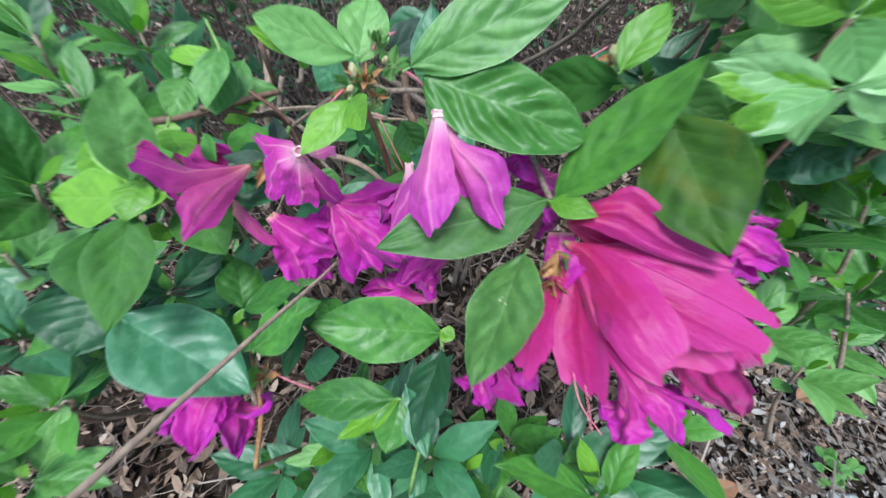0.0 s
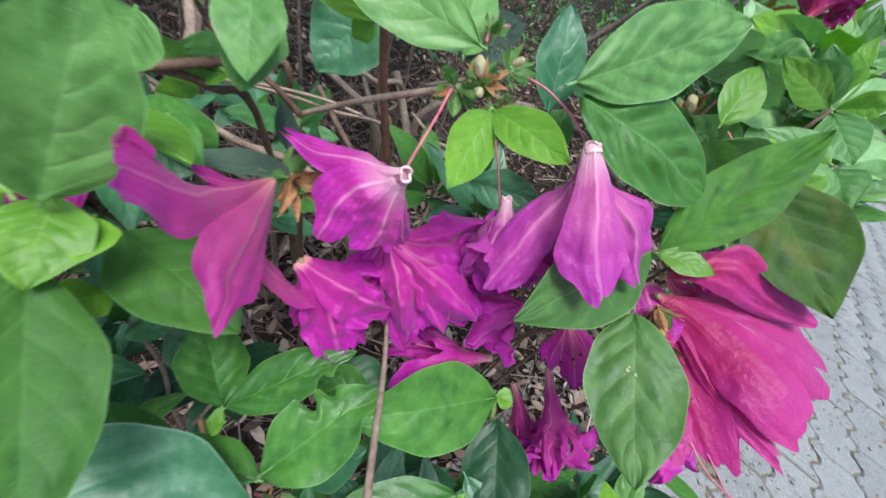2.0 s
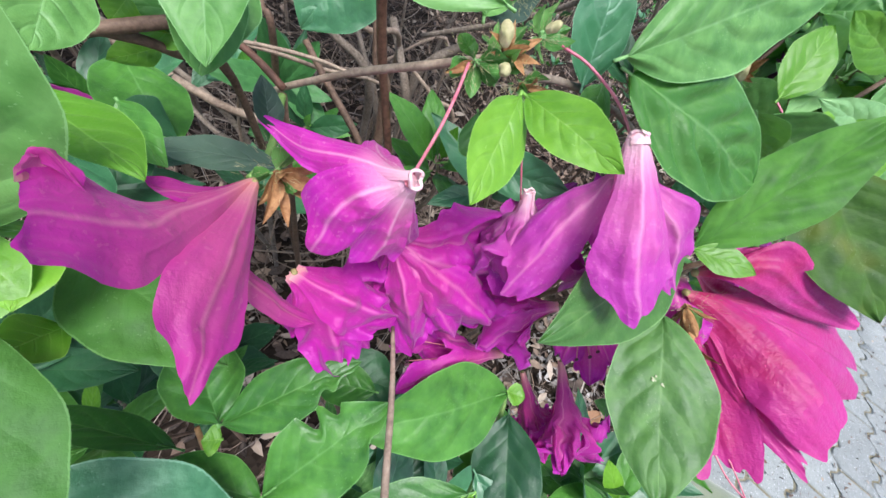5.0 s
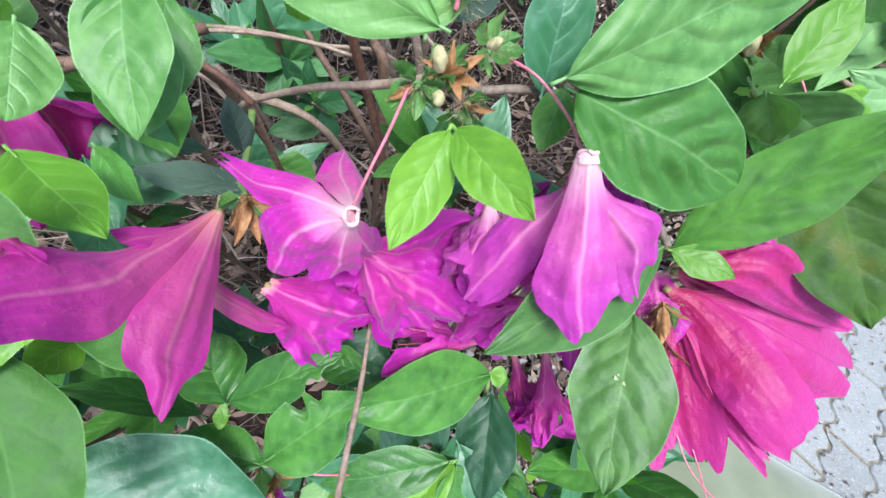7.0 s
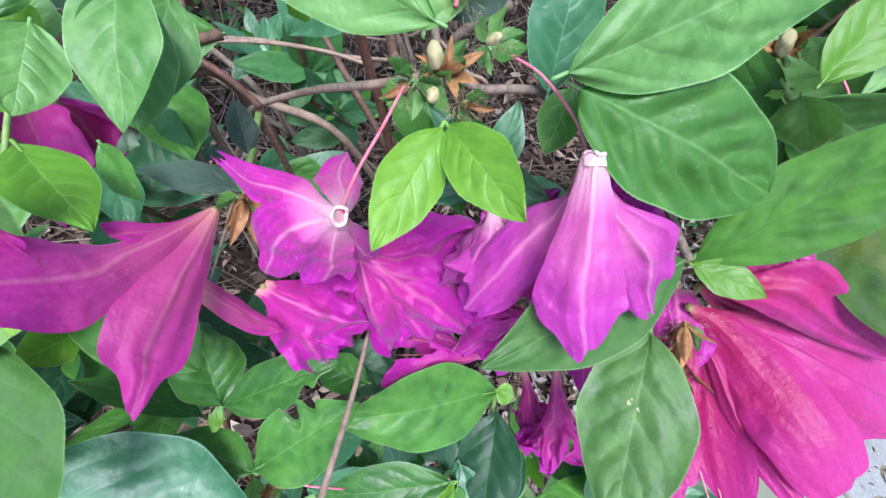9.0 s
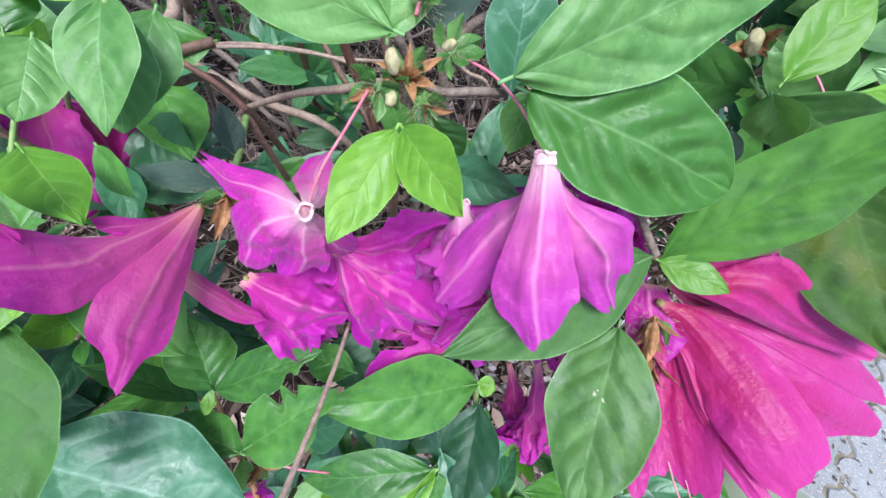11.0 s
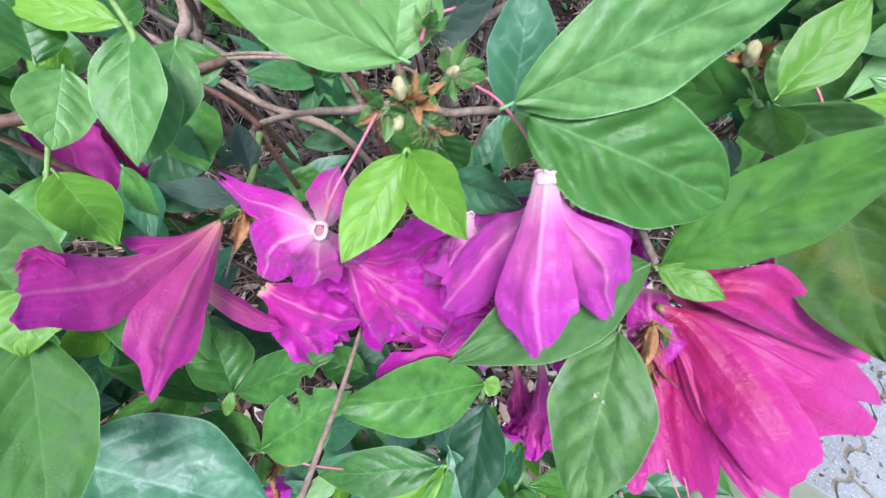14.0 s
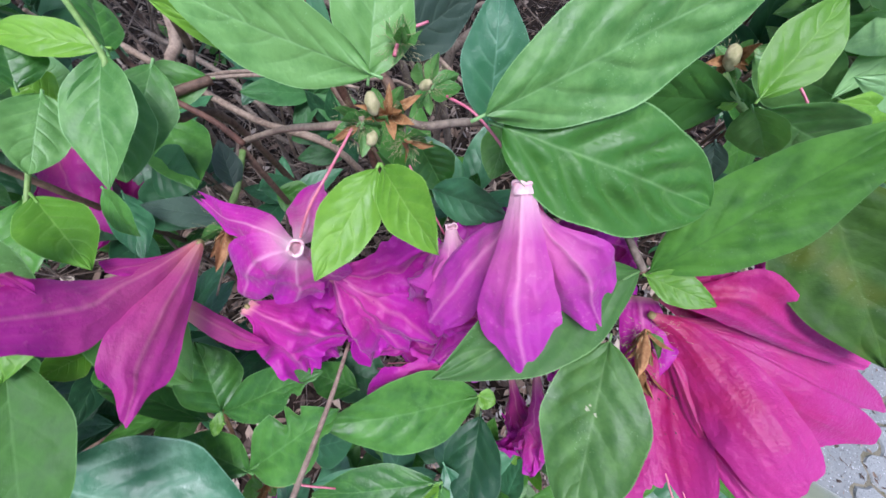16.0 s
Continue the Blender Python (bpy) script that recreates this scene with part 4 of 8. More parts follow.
def crown():
    """A leafy crown added out of view to shade the bare inner growth: clumps of small folded leaves on thin stems."""
    r = random.Random(52)
    verts, faces = [], []
    count = 0
    while count < 5000:
        x, y = r.uniform(-1.2, 0.6), r.uniform(0.3, 2.0)
        out = math.hypot((x + 0.30) / 0.84, (y - 1.12) / 0.80) + 0.25 * noise.noise((2.3 * x, 2.3 * y, 1)) + 0.12 * r.gauss(0, 1)
        if out > 1 or y < 0.36 or (PAVED @ Vector((x, y, 0))).y < 0.16 or noise.noise((3.1 * x, 3.1 * y, 9)) < -0.22:
            continue
        count += 1
        z = 0.80 + 0.10 * noise.noise((2 * x, 2 * y, 5)) + 0.22 * r.random() + 0.16 * (1 - min(1.0, out) ** 2)
        m = Matrix.Translation((x, y, z)) @ pose(0, 0, 0, r.uniform(-45, 45), r.uniform(-45, 45), r.uniform(0, 360))
        size = r.uniform(0.035, 0.06)
        w, k = size * r.uniform(0.19, 0.25), len(verts)
        for px, py, pz in ((0, 0, 0), (-w * 0.8, size * 0.28, w * 0.3), (-w, size * 0.55, w * 0.35), (-w * 0.6, size * 0.8, w * 0.1), (0, size, -w * 0.3), (w * 0.6, size * 0.8, w * 0.1), (w, size * 0.55, w * 0.35), (w * 0.8, size * 0.28, w * 0.3), (0, size * 0.5, 0)):
            verts.append(m @ Vector((px, py, pz)))
        faces += [(k + i, k + (i + 1) % 8, k + 8) for i in range(8)]
    me = bpy.data.meshes.new("unseen_shade_crown")
    me.from_pydata([tuple(v) for v in verts], [], faces)
    return tagged(part("unseen_shade_crown", me, bpy.data.materials["undergrowth_leaf"], None), "unseen leafy crown added to shade the bare stems below", "foliage", kind="stuff")


# unseen from below; added to block sky and sun over the mulch
crown()
flakes("paving_litter", 11000, strewn_spot, 5, LITTER, 0.003, 0.014, 0.55,
       "dry needles, petals and leaf scraps scattered on the paving", "leaf litter")

bm = bmesh.new()
bmesh.ops.create_cube(bm, size=1, matrix=BED @ Matrix.Translation((2.6, -1.80, -0.0195)) @ Matrix.Diagonal((8.4, 3.4, 0.06, 1)))
pavement = tagged(part("pavement", bm, stem_material("joint_sand", (0.17, 0.155, 0.095), (0.34, 0.30, 0.21), 0.95), None), "grey interlocking concrete paving with sandy, mossy joints", "pavement", kind="structure")

# interlocking pavers: wavy-edged blocks in rows, set askew to the bed
LONG, WIDE, GAP, TOOTH = 0.225, 0.1125, 0.007, 0.011
ASKEW = pose(0.46, 0.2, 0, 0, 0, 34)


def zig(s):
    k = (s / (LONG / 3)) % 1
    return TOOTH * max(-1, min(1, 2.2 * (abs(2 * k - 1) * 2 - 1)))


def paver_mesh(parity):
    off = parity * LONG / 2
    ss = [GAP / 2 + (LONG - GAP) * i / 18 for i in range(19)]
    outline = [(s, zig(s + off) + GAP / 2) for s in ss] + [(s, zig(s + off) + WIDE - GAP / 2) for s in reversed(ss)]
    bm = bmesh.new()
    mid = Vector((LONG / 2, WIDE / 2, 0))
    low = [bm.verts.new((x, y, 0.0)) for x, y in outline]
    shoulder = [bm.verts.new((x, y, 0.007)) for x, y in outline]
    top = [bm.verts.new((*(Vector((x, y, 0)) + (mid - Vector((x, y, 0))).normalized() * 0.003).xy, 0.010)) for x, y in outline]
    n = len(outline)
    for a, b in ((low, shoulder), (shoulder, top)):
        for i in range(n):
            bm.faces.new((a[i], a[(i + 1) % n], b[(i + 1) % n], b[i]))
    bm.faces.new(top)
    me = bpy.data.meshes.new("paver")
    bm.to_mesh(me)
    bm.free()
    return me


PAVERS = paver_mesh(0), paver_mesh(1)
rnd = random.Random(8)
near, rest = 0, bmesh.new()
for row in range(-46, 34):
    for col in range(-22, 36):
        m = ASKEW @ pose(col * LONG + (row % 2) * LONG / 2, row * WIDE, 0.0045 + rnd.uniform(-0.0012, 0.0012), rnd.uniform(-0.4, 0.4), rnd.uniform(-0.4, 0.4), rnd.uniform(-0.5, 0.5))
        x, y = (m @ Vector((LONG / 2, WIDE / 2, 0))).xy
        q = PAVED @ Vector((x, y, 0))
        if not (-1.45 < q.x < 6.65 and -3.4 < q.y < -0.125):
            continue
        if 0.2 < x < 1.7 and y > -0.5 and near < 295:
            near += 1
            part("paver", PAVERS[row % 2], PAVER, pavement, "", m)
        else:
            k = len(rest.verts)
            rest.from_mesh(PAVERS[row % 2])
            rest.verts.ensure_lookup_table()
            for v in rest.verts[k:]:
                v.co = m @ v.co
far_pavers = part("far_pavers", rest, PAVER, pavement)
far_pavers["kind"] = "stuff"


def joint_spot(r):
    row, s = r.randint(-20, 25), r.uniform(-3, 4)
    p = ASKEW @ (Vector((s, row * WIDE + zig(s) + r.gauss(0, 0.0045), 0)) if r.random() < 0.7 else Vector((r.randint(-14, 18) * LONG + (row % 2) * LONG / 2 + r.gauss(0, 0.003), row * WIDE + r.random() * WIDE, 0)))
    return (p.x, p.y, r.uniform(0.009, 0.0125) if (PAVED @ p).y < 0 else -0.02)


flakes("joint_moss", 14000, joint_spot, 9, MOSS, 0.004, 0.014, 0.5, "dry moss and needles caught in the paving joints", "moss")


# ---- a fold of olive cloth on the paving ----
def cloth_material():
    m, nt, p = tree("olive_cloth")
    obj = nt.nodes.new("ShaderNodeTexCoord").outputs["Object"]
    a = tex(nt, "Noise", 14, obj, 4).outputs["Fac"]
    w = tex(nt, "Noise", 900, obj, 2).outputs["Fac"]
    nt.links.new(ramp(nt, a, ((0.3, (0.135, 0.155, 0.085)), (0.7, (0.19, 0.21, 0.12)))), p.inputs["Base Color"])
    p.inputs["Roughness"].default_value, p.inputs["Sheen Weight"].default_value = 0.85, 0.5
    bump(nt, p, w, 0.25, 0.001)
    return m

# ---- the shrub ----

# shoot round the spent flower bud
bud = thing("azalea_branch", (-0.034, 0.163, 0.647), "azalea branch tip with green leaves round rust-brown bud scales", "branch", "azalea branches")
leaf(bud, (-0.0387, 0.1646, 0.6567), (-0.0882, 0.1869, 0.6656), 0.0210, (-0.33, -0.87, 0.36), PALE, bend=0.1)
leaf(bud, (-0.0399, 0.1713, 0.6505), (-0.0343, 0.2006, 0.6711), 0.0240, (0.32, -0.59, 0.74), PALE, bend=0.05)
leaf(bud, (-0.0131, 0.1461, 0.6592), (0.0528, 0.1621, 0.6853), 0.0276, (0.01, -0.86, 0.51), PALE, bend=0.12, fold=0.12, blunt=0.3, puff=2.5)
leaf(bud, (-0.0080, 0.1461, 0.6555), (0.0596, 0.1294, 0.6370), 0.0347, (0.02, -0.70, 0.71), QUILTED, bend=0.12, fold=0.14, blunt=1.1, puff=7.0, label="large quilted green leaf")
leaf(bud, (-0.0395, 0.1411, 0.6481), (-0.0560, 0.1172, 0.6374), 0.0142, (0.16, -0.49, 0.85), YOUNG, bend=0.1)
leaf(bud, (-0.0381, 0.1412, 0.6484), (-0.0282, 0.1143, 0.6516), 0.0138, (-0.60, -0.12, 0.79), YOUNG, bend=0.1)
leaf(bud, (0.0016, 0.1615, 0.6441), (-0.0047, 0.1496, 0.6306), 0.0135, (-0.10, -0.60, 0.79), PALE, blunt=0.3)
leaf(bud, (-0.0051, 0.1613, 0.6421), (-0.0051, 0.1781, 0.6725), 0.0190, (-0.15, -0.80, 0.58), PALEBLUE, bend=0.06, fold=0.1, puff=0.5)
leaf(bud, (-0.0233, 0.1816, 0.6152), (-0.0137, 0.1696, 0.5997), 0.0216, (-0.44, -0.82, 0.37))
leaf(bud, (-0.0184, 0.1706, 0.5995), (0.0067, 0.1483, 0.6096), 0.0183, (-0.68, -0.54, 0.50), BLUE)
leaf(bud, (-0.0331, 0.1895, 0.6454), (-0.0011, 0.2114, 0.6553), 0.0183, (0.37, -0.78, 0.51), GREY)
twig(bud, [(-0.0984, 0.1983, 0.5944), (-0.0945, 0.1992, 0.6010), (-0.0708, 0.1851, 0.6205), (-0.0510, 0.1676, 0.6376), (-0.0371, 0.1623, 0.6451)], 0.0011, 0.0013, SPRIG, "twig", 0.06)
twig(bud, [(-0.0337, 0.1626, 0.6458), (-0.0257, 0.1607, 0.6429), (-0.0125, 0.1630, 0.6416), (0.0064, 0.1660, 0.6370), (0.0341, 0.1637, 0.6269), (0.0494, 0.1211, 0.6112)], 0.0012, 0.0014, BARK, "twig", 0.06)
twig(bud, [(-0.0324, 0.1744, 0.6551), (-0.0296, 0.1799, 0.6581), (-0.0221, 0.1829, 0.6596)], 0.0006, 0.0004, STYLE, "pistil", 0.06)

# shoot that carries the rose flowers
rose = thing("azalea_branch", (0.049, 0.120, 0.611), "azalea branch tip with broad pale green leaves", "branch", "azalea branches")
leaf(rose, (0.0508, 0.1201, 0.6121), (0.0953, 0.1326, 0.6688), 0.0275, (-0.65, -0.45, 0.61), DEEP, bend=0.05, fold=0.30, puff=3.0)
leaf(rose, (0.0486, 0.1188, 0.6123), (0.0645, 0.1043, 0.6168), 0.0116, (-0.45, -0.22, 0.87), YOUNG)
leaf(rose, (0.0917, 0.1327, 0.6459), (0.1042, 0.0800, 0.6205), 0.0381, (-0.69, -0.44, 0.57), BROWNED, bend=0.12, fold=0.14, label="leaf browned at its tip")
leaf(rose, (0.0483, 0.1212, 0.6111), (-0.0288, 0.0965, 0.6049), 0.0320, (0.07, -0.43, 0.90), OLIVE, bend=0.1, fold=0.1, puff=2.0)
leaf(rose, (0.0374, 0.1013, 0.5954), (0.0120, 0.0472, 0.5778), 0.0346, (-0.53, -0.03, 0.85), OLIVE, bend=0.08, fold=0.12, blunt=0.2, puff=1.8)
leaf(rose, (0.0820, 0.1691, 0.6394), (0.0875, 0.1686, 0.6422), 0.0041, (-0.41, -0.63, 0.66), YOUNG)

# shoot behind, with a young leaf
side = thing("azalea_branch", (0.082, 0.166, 0.647), "azalea side shoot with young leaves and brown bud scales", "branch", "azalea branches")
leaf(side, (0.0865, 0.1691, 0.6423), (0.0461, 0.1911, 0.6308), 0.0262, (-0.51, -0.83, 0.21), DEEP)
leaf(side, (0.0771, 0.1571, 0.6530), (0.0948, 0.1735, 0.6748), 0.0180, (-0.42, -0.53, 0.74), YOUNG, bend=0.08)
leaf(side, (0.0943, 0.1641, 0.6423), (0.1311, 0.1485, 0.6351), 0.0285, (-0.40, -0.91, -0.08), PALE)
leaf(side, (0.1670, 0.1880, 0.6261), (0.1431, 0.2220, 0.6274), 0.0311, (-0.82, -0.58, 0.04), PALE)
leaf(side, (0.0860, 0.1628, 0.6292), (0.0868, 0.1512, 0.6182), 0.0106, (-0.88, -0.36, 0.31), GREY)
leaf(side, (0.0894, 0.1648, 0.6430), (0.1000, 0.1515, 0.6316), 0.0214, (-0.85, -0.47, -0.24), PALE)
leaf(side, (0.0676, 0.1925, 0.6348), (0.0961, 0.2004, 0.6319), 0.0058, (0.27, -0.73, 0.63), BLUE)
leaf(side, (0.1933, 0.1660, 0.6086), (0.2044, 0.1412, 0.6097), 0.0293, (-0.83, -0.36, 0.42), BLUE)
leaf(side, (0.1239, 0.1342, 0.6383), (0.1329, 0.1344, 0.6510), 0.0118, (-0.63, -0.63, 0.45), YOUNG)
leaf(side, (0.1404, 0.1349, 0.6301), (0.1410, 0.1249, 0.6142), 0.0116, (-0.98, -0.17, 0.08), YOUNG)
leaf(side, (0.1417, 0.1634, 0.6551), (0.1389, 0.1674, 0.6454), 0.0086, (-0.96, -0.05, 0.26), YOUNG)
twig(side, [(0.0823, 0.1775, 0.6468), (0.0856, 0.1706, 0.6429), (0.0948, 0.1654, 0.6374), (0.1143, 0.1569, 0.6252), (0.1340, 0.1292, 0.5927)], 0.0012, 0.0014, GREENSTEM, "twig", 0.06)
twig(side, [(0.1583, 0.2077, 0.6342), (0.1671, 0.1999, 0.6374), (0.1845, 0.1906, 0.6413), (0.2035, 0.1866, 0.6425)], 0.001, 0.0012, SPRIG, "twig", 0.06)
twig(side, [(0.1659, 0.1996, 0.6371), (0.1695, 0.1833, 0.6355), (0.1781, 0.1671, 0.6403)], 0.0011, 0.0012, SPRIG, "twig", 0.06)
twig(side, [(0.0835, 0.1938, 0.6492), (0.0737, 0.1890, 0.6453), (0.0669, 0.1826, 0.6412)], 0.0004, 0.0003, STYLE, "pistil", 0.06)
twig(side, [(0.1137, 0.1740, 0.6445), (0.1156, 0.1694, 0.6426), (0.1169, 0.1641, 0.6403)], 0.0005, 0.0004, STYLE, "pistil", 0.06)

# upper shoot
upper = thing("azalea_branch", (-0.120, 0.196, 0.640), "azalea branch tip with small smooth leaves", "branch", "azalea branches")
leaf(upper, (-0.1017, 0.1705, 0.6556), (-0.1039, 0.1502, 0.6366), 0.0162, (0.66, -0.55, 0.51), PALE, bend=0.12, blunt=0.5)
leaf(upper, (-0.1328, 0.1834, 0.6378), (-0.1336, 0.1597, 0.6308), 0.0160, (0.56, -0.25, 0.79), PALE, blunt=0.4)
leaf(upper, (-0.1360, 0.1565, 0.6255), (-0.1128, 0.1301, 0.6267), 0.0160, (0.19, 0.21, 0.96), YOUNG)
leaf(upper, (-0.1444, 0.1603, 0.6193), (-0.1408, 0.1351, 0.6134), 0.0160, (0.21, -0.19, 0.96))
leaf(upper, (-0.1057, 0.2251, 0.6116), (-0.1355, 0.2144, 0.6130), 0.0174, (0.24, -0.56, 0.80))
leaf(upper, (-0.1311, 0.2238, 0.5958), (-0.1431, 0.2091, 0.5980), 0.0106, (0.52, -0.30, 0.80), YOUNG)
leaf(upper, (-0.1499, 0.1961, 0.6299), (-0.1509, 0.2124, 0.6432), 0.0181, (0.63, -0.47, 0.62))
leaf(upper, (-0.1216, 0.2042, 0.6383), (-0.1548, 0.2081, 0.6405), 0.0126, (0.01, -0.40, 0.92), YOUNG)
leaf(upper, (-0.1208, 0.2024, 0.6376), (-0.1309, 0.2280, 0.6426), 0.0121, (0.64, 0.11, 0.76))
twig(upper, [(-0.1262, 0.2152, 0.6372), (-0.1212, 0.2090, 0.6295), (-0.1113, 0.2013, 0.6217), (-0.0991, 0.1959, 0.6155), (-0.0901, 0.1902, 0.6086)], 0.0009, 0.0013, REDTWIG, "twig", 0.06)
twig(upper, [(-0.1057, 0.2247, 0.6114), (-0.1161, 0.2175, 0.6119), (-0.1322, 0.2067, 0.6121), (-0.1563, 0.1997, 0.6082), (-0.1851, 0.1936, 0.6064)], 0.002, 0.0023, TWIG, "twig", 0.06, "knobbly brown twig")
twig(upper, [(-0.1407, 0.1905, 0.6321), (-0.1435, 0.1778, 0.6255), (-0.1436, 0.1602, 0.6194), (-0.1448, 0.1555, 0.6169)], 0.0007, 0.0007, GREENSTEM, "twig", 0.06)

# dark leaves under the flared flower
under = thing("azalea_branch", (-0.113, 0.176, 0.587), "azalea twig with dark and withered leaves", "branch", "azalea branches")
leaf(under, (-0.0908, 0.1567, 0.6060), (-0.1277, 0.1714, 0.5993), 0.0108, (-0.21, -0.08, 0.97), GREY)
leaf(under, (-0.0937, 0.1740, 0.6026), (-0.0965, 0.1867, 0.6149), 0.0097, (0.54, -0.52, 0.66), GREY)
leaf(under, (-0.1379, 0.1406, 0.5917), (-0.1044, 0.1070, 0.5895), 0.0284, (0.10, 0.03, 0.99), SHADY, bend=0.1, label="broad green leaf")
leaf(under, (-0.1346, 0.1282, 0.6111), (-0.1337, 0.1145, 0.6103), 0.0114, (0.22, -0.04, 0.97), YOUNG)
leaf(under, (-0.1357, 0.1202, 0.5903), (-0.1430, 0.1120, 0.5964), 0.0128, (0.45, 0.24, 0.86), YOUNG)
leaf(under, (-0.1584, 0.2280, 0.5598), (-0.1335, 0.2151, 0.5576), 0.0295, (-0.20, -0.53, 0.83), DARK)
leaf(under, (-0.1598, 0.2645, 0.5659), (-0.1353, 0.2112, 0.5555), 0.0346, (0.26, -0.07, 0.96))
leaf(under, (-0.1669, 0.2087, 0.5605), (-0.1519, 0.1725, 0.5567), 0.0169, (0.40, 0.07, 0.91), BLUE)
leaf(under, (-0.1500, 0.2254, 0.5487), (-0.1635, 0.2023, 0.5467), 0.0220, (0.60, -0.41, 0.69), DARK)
leaf(under, (-0.0945, 0.2059, 0.5595), (-0.0748, 0.2012, 0.5491), 0.0192, (0.18, -0.72, 0.67))
leaf(under, (-0.1137, 0.2279, 0.5333), (-0.0889, 0.2280, 0.5373), 0.0205, (-0.05, -0.95, 0.30), BLUE)
twig(under, [(-0.0991, 0.1529, 0.6051), (-0.0969, 0.1587, 0.6037), (-0.0939, 0.1720, 0.6016), (-0.0907, 0.1882, 0.6076)], 0.0013, 0.0012, GREENSTEM, "twig", 0.06)
twig(under, [(-0.1193, 0.2069, 0.5448), (-0.1257, 0.1873, 0.5344), (-0.1339, 0.1650, 0.5224)], 0.0008, 0.0006, SPRIG, "twig", 0.06)

# low shoot in the middle
low = thing("azalea_branch", (-0.000, 0.090, 0.530), "azalea branch tip with glossy leaves near the soil", "branch", "azalea branches")
leaf(low, (-0.0007, 0.0937, 0.5320), (-0.0720, 0.0897, 0.5500), 0.0364, (0.25, -0.42, 0.87), bend=0.12, puff=1.3)
leaf(low, (-0.0008, 0.0851, 0.5278), (-0.0149, 0.0394, 0.5171), 0.0303, (-0.56, -0.02, 0.83), DARK)
leaf(low, (-0.0013, 0.0941, 0.5343), (0.0067, 0.0897, 0.5334), 0.0098, (-0.00, -0.19, 0.98), YOUNG, blunt=0.6)
leaf(low, (-0.0261, 0.0606, 0.5210), (-0.0852, 0.0632, 0.5084), 0.0226, (-0.21, -0.18, 0.96), bend=0.1)
leaf(low, (-0.0242, 0.0598, 0.5210), (-0.0550, 0.0415, 0.5151), 0.0173, (-0.33, 0.28, 0.90), YOUNG)
leaf(low, (-0.0229, 0.0584, 0.5205), (-0.0303, 0.0360, 0.5108), 0.0223, (0.33, -0.46, 0.83))
leaf(low, (-0.0207, 0.0668, 0.5204), (-0.0086, 0.0332, 0.5130), 0.0163, (-0.28, -0.30, 0.91), BLUE)
twig(low, [(-0.0011, 0.0930, 0.5315), (-0.0013, 0.0832, 0.5156), (-0.0116, 0.0552, 0.4782), (-0.0229, 0.0264, 0.4290)], 0.0011, 0.0013, GREENSTEM, "twig", 0.06)

# lower shoot
lower = thing("azalea_branch", (-0.106, 0.078, 0.530), "azalea branch tip with notched green leaves", "branch", "azalea branches")
leaf(lower, (-0.1000, 0.0789, 0.5438), (-0.0627, 0.0942, 0.5671), 0.0272, (-0.43, -0.27, 0.86), wave=0.08, bites=((0.52, -1, 0.55), (0.68, -1, 0.4), (0.8, 1, 0.3)), label="leaf with a chewed, notched edge")
leaf(lower, (-0.1008, 0.0780, 0.5432), (-0.1341, 0.0944, 0.5391), 0.0183, (0.09, 0.42, 0.90))
leaf(lower, (-0.1123, 0.1014, 0.5458), (-0.0691, 0.1099, 0.5624), 0.0198, (-0.34, -0.12, 0.93), bend=0.25, bites=((0.72, 1, 0.5), (0.86, 1, 0.4)))
leaf(lower, (-0.1133, 0.1019, 0.5460), (-0.1225, 0.1298, 0.5578), 0.0249, (0.60, -0.14, 0.79))
leaf(lower, (-0.1122, 0.0973, 0.5439), (-0.1176, 0.0978, 0.5455), 0.0089, (0.27, -0.11, 0.96), YOUNG)
leaf(lower, (-0.1043, 0.0757, 0.5292), (-0.1052, 0.0641, 0.5236), 0.0077, (0.38, -0.43, 0.82), YOUNG)
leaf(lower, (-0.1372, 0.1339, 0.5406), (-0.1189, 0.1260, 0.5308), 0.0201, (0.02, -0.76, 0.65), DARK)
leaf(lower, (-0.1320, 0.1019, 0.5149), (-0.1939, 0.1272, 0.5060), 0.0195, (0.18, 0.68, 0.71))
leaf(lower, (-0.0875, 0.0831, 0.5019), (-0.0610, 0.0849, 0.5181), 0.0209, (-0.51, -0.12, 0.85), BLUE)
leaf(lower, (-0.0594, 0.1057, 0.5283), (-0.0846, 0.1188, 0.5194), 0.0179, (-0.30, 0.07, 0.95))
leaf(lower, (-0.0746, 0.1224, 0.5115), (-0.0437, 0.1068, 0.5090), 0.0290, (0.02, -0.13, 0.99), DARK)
twig(lower, [(-0.1066, 0.0788, 0.5292), (-0.1044, 0.0706, 0.5212), (-0.1025, 0.0551, 0.5085), (-0.1071, 0.0331, 0.4860)], 0.0012, 0.0014, SCALE, "twig", 0.06)
twig(lower, [(-0.1242, 0.1062, 0.5227), (-0.1222, 0.0980, 0.5147), (-0.1162, 0.0760, 0.4995)], 0.001, 0.001, SCALE, "twig", 0.06)
twig(lower, [(-0.1030, 0.0766, 0.5265), (-0.0860, 0.0695, 0.5236), (-0.0711, 0.0654, 0.5206)], 0.0005, 0.0004, STYLE, "leaf_stalk", 0.06)

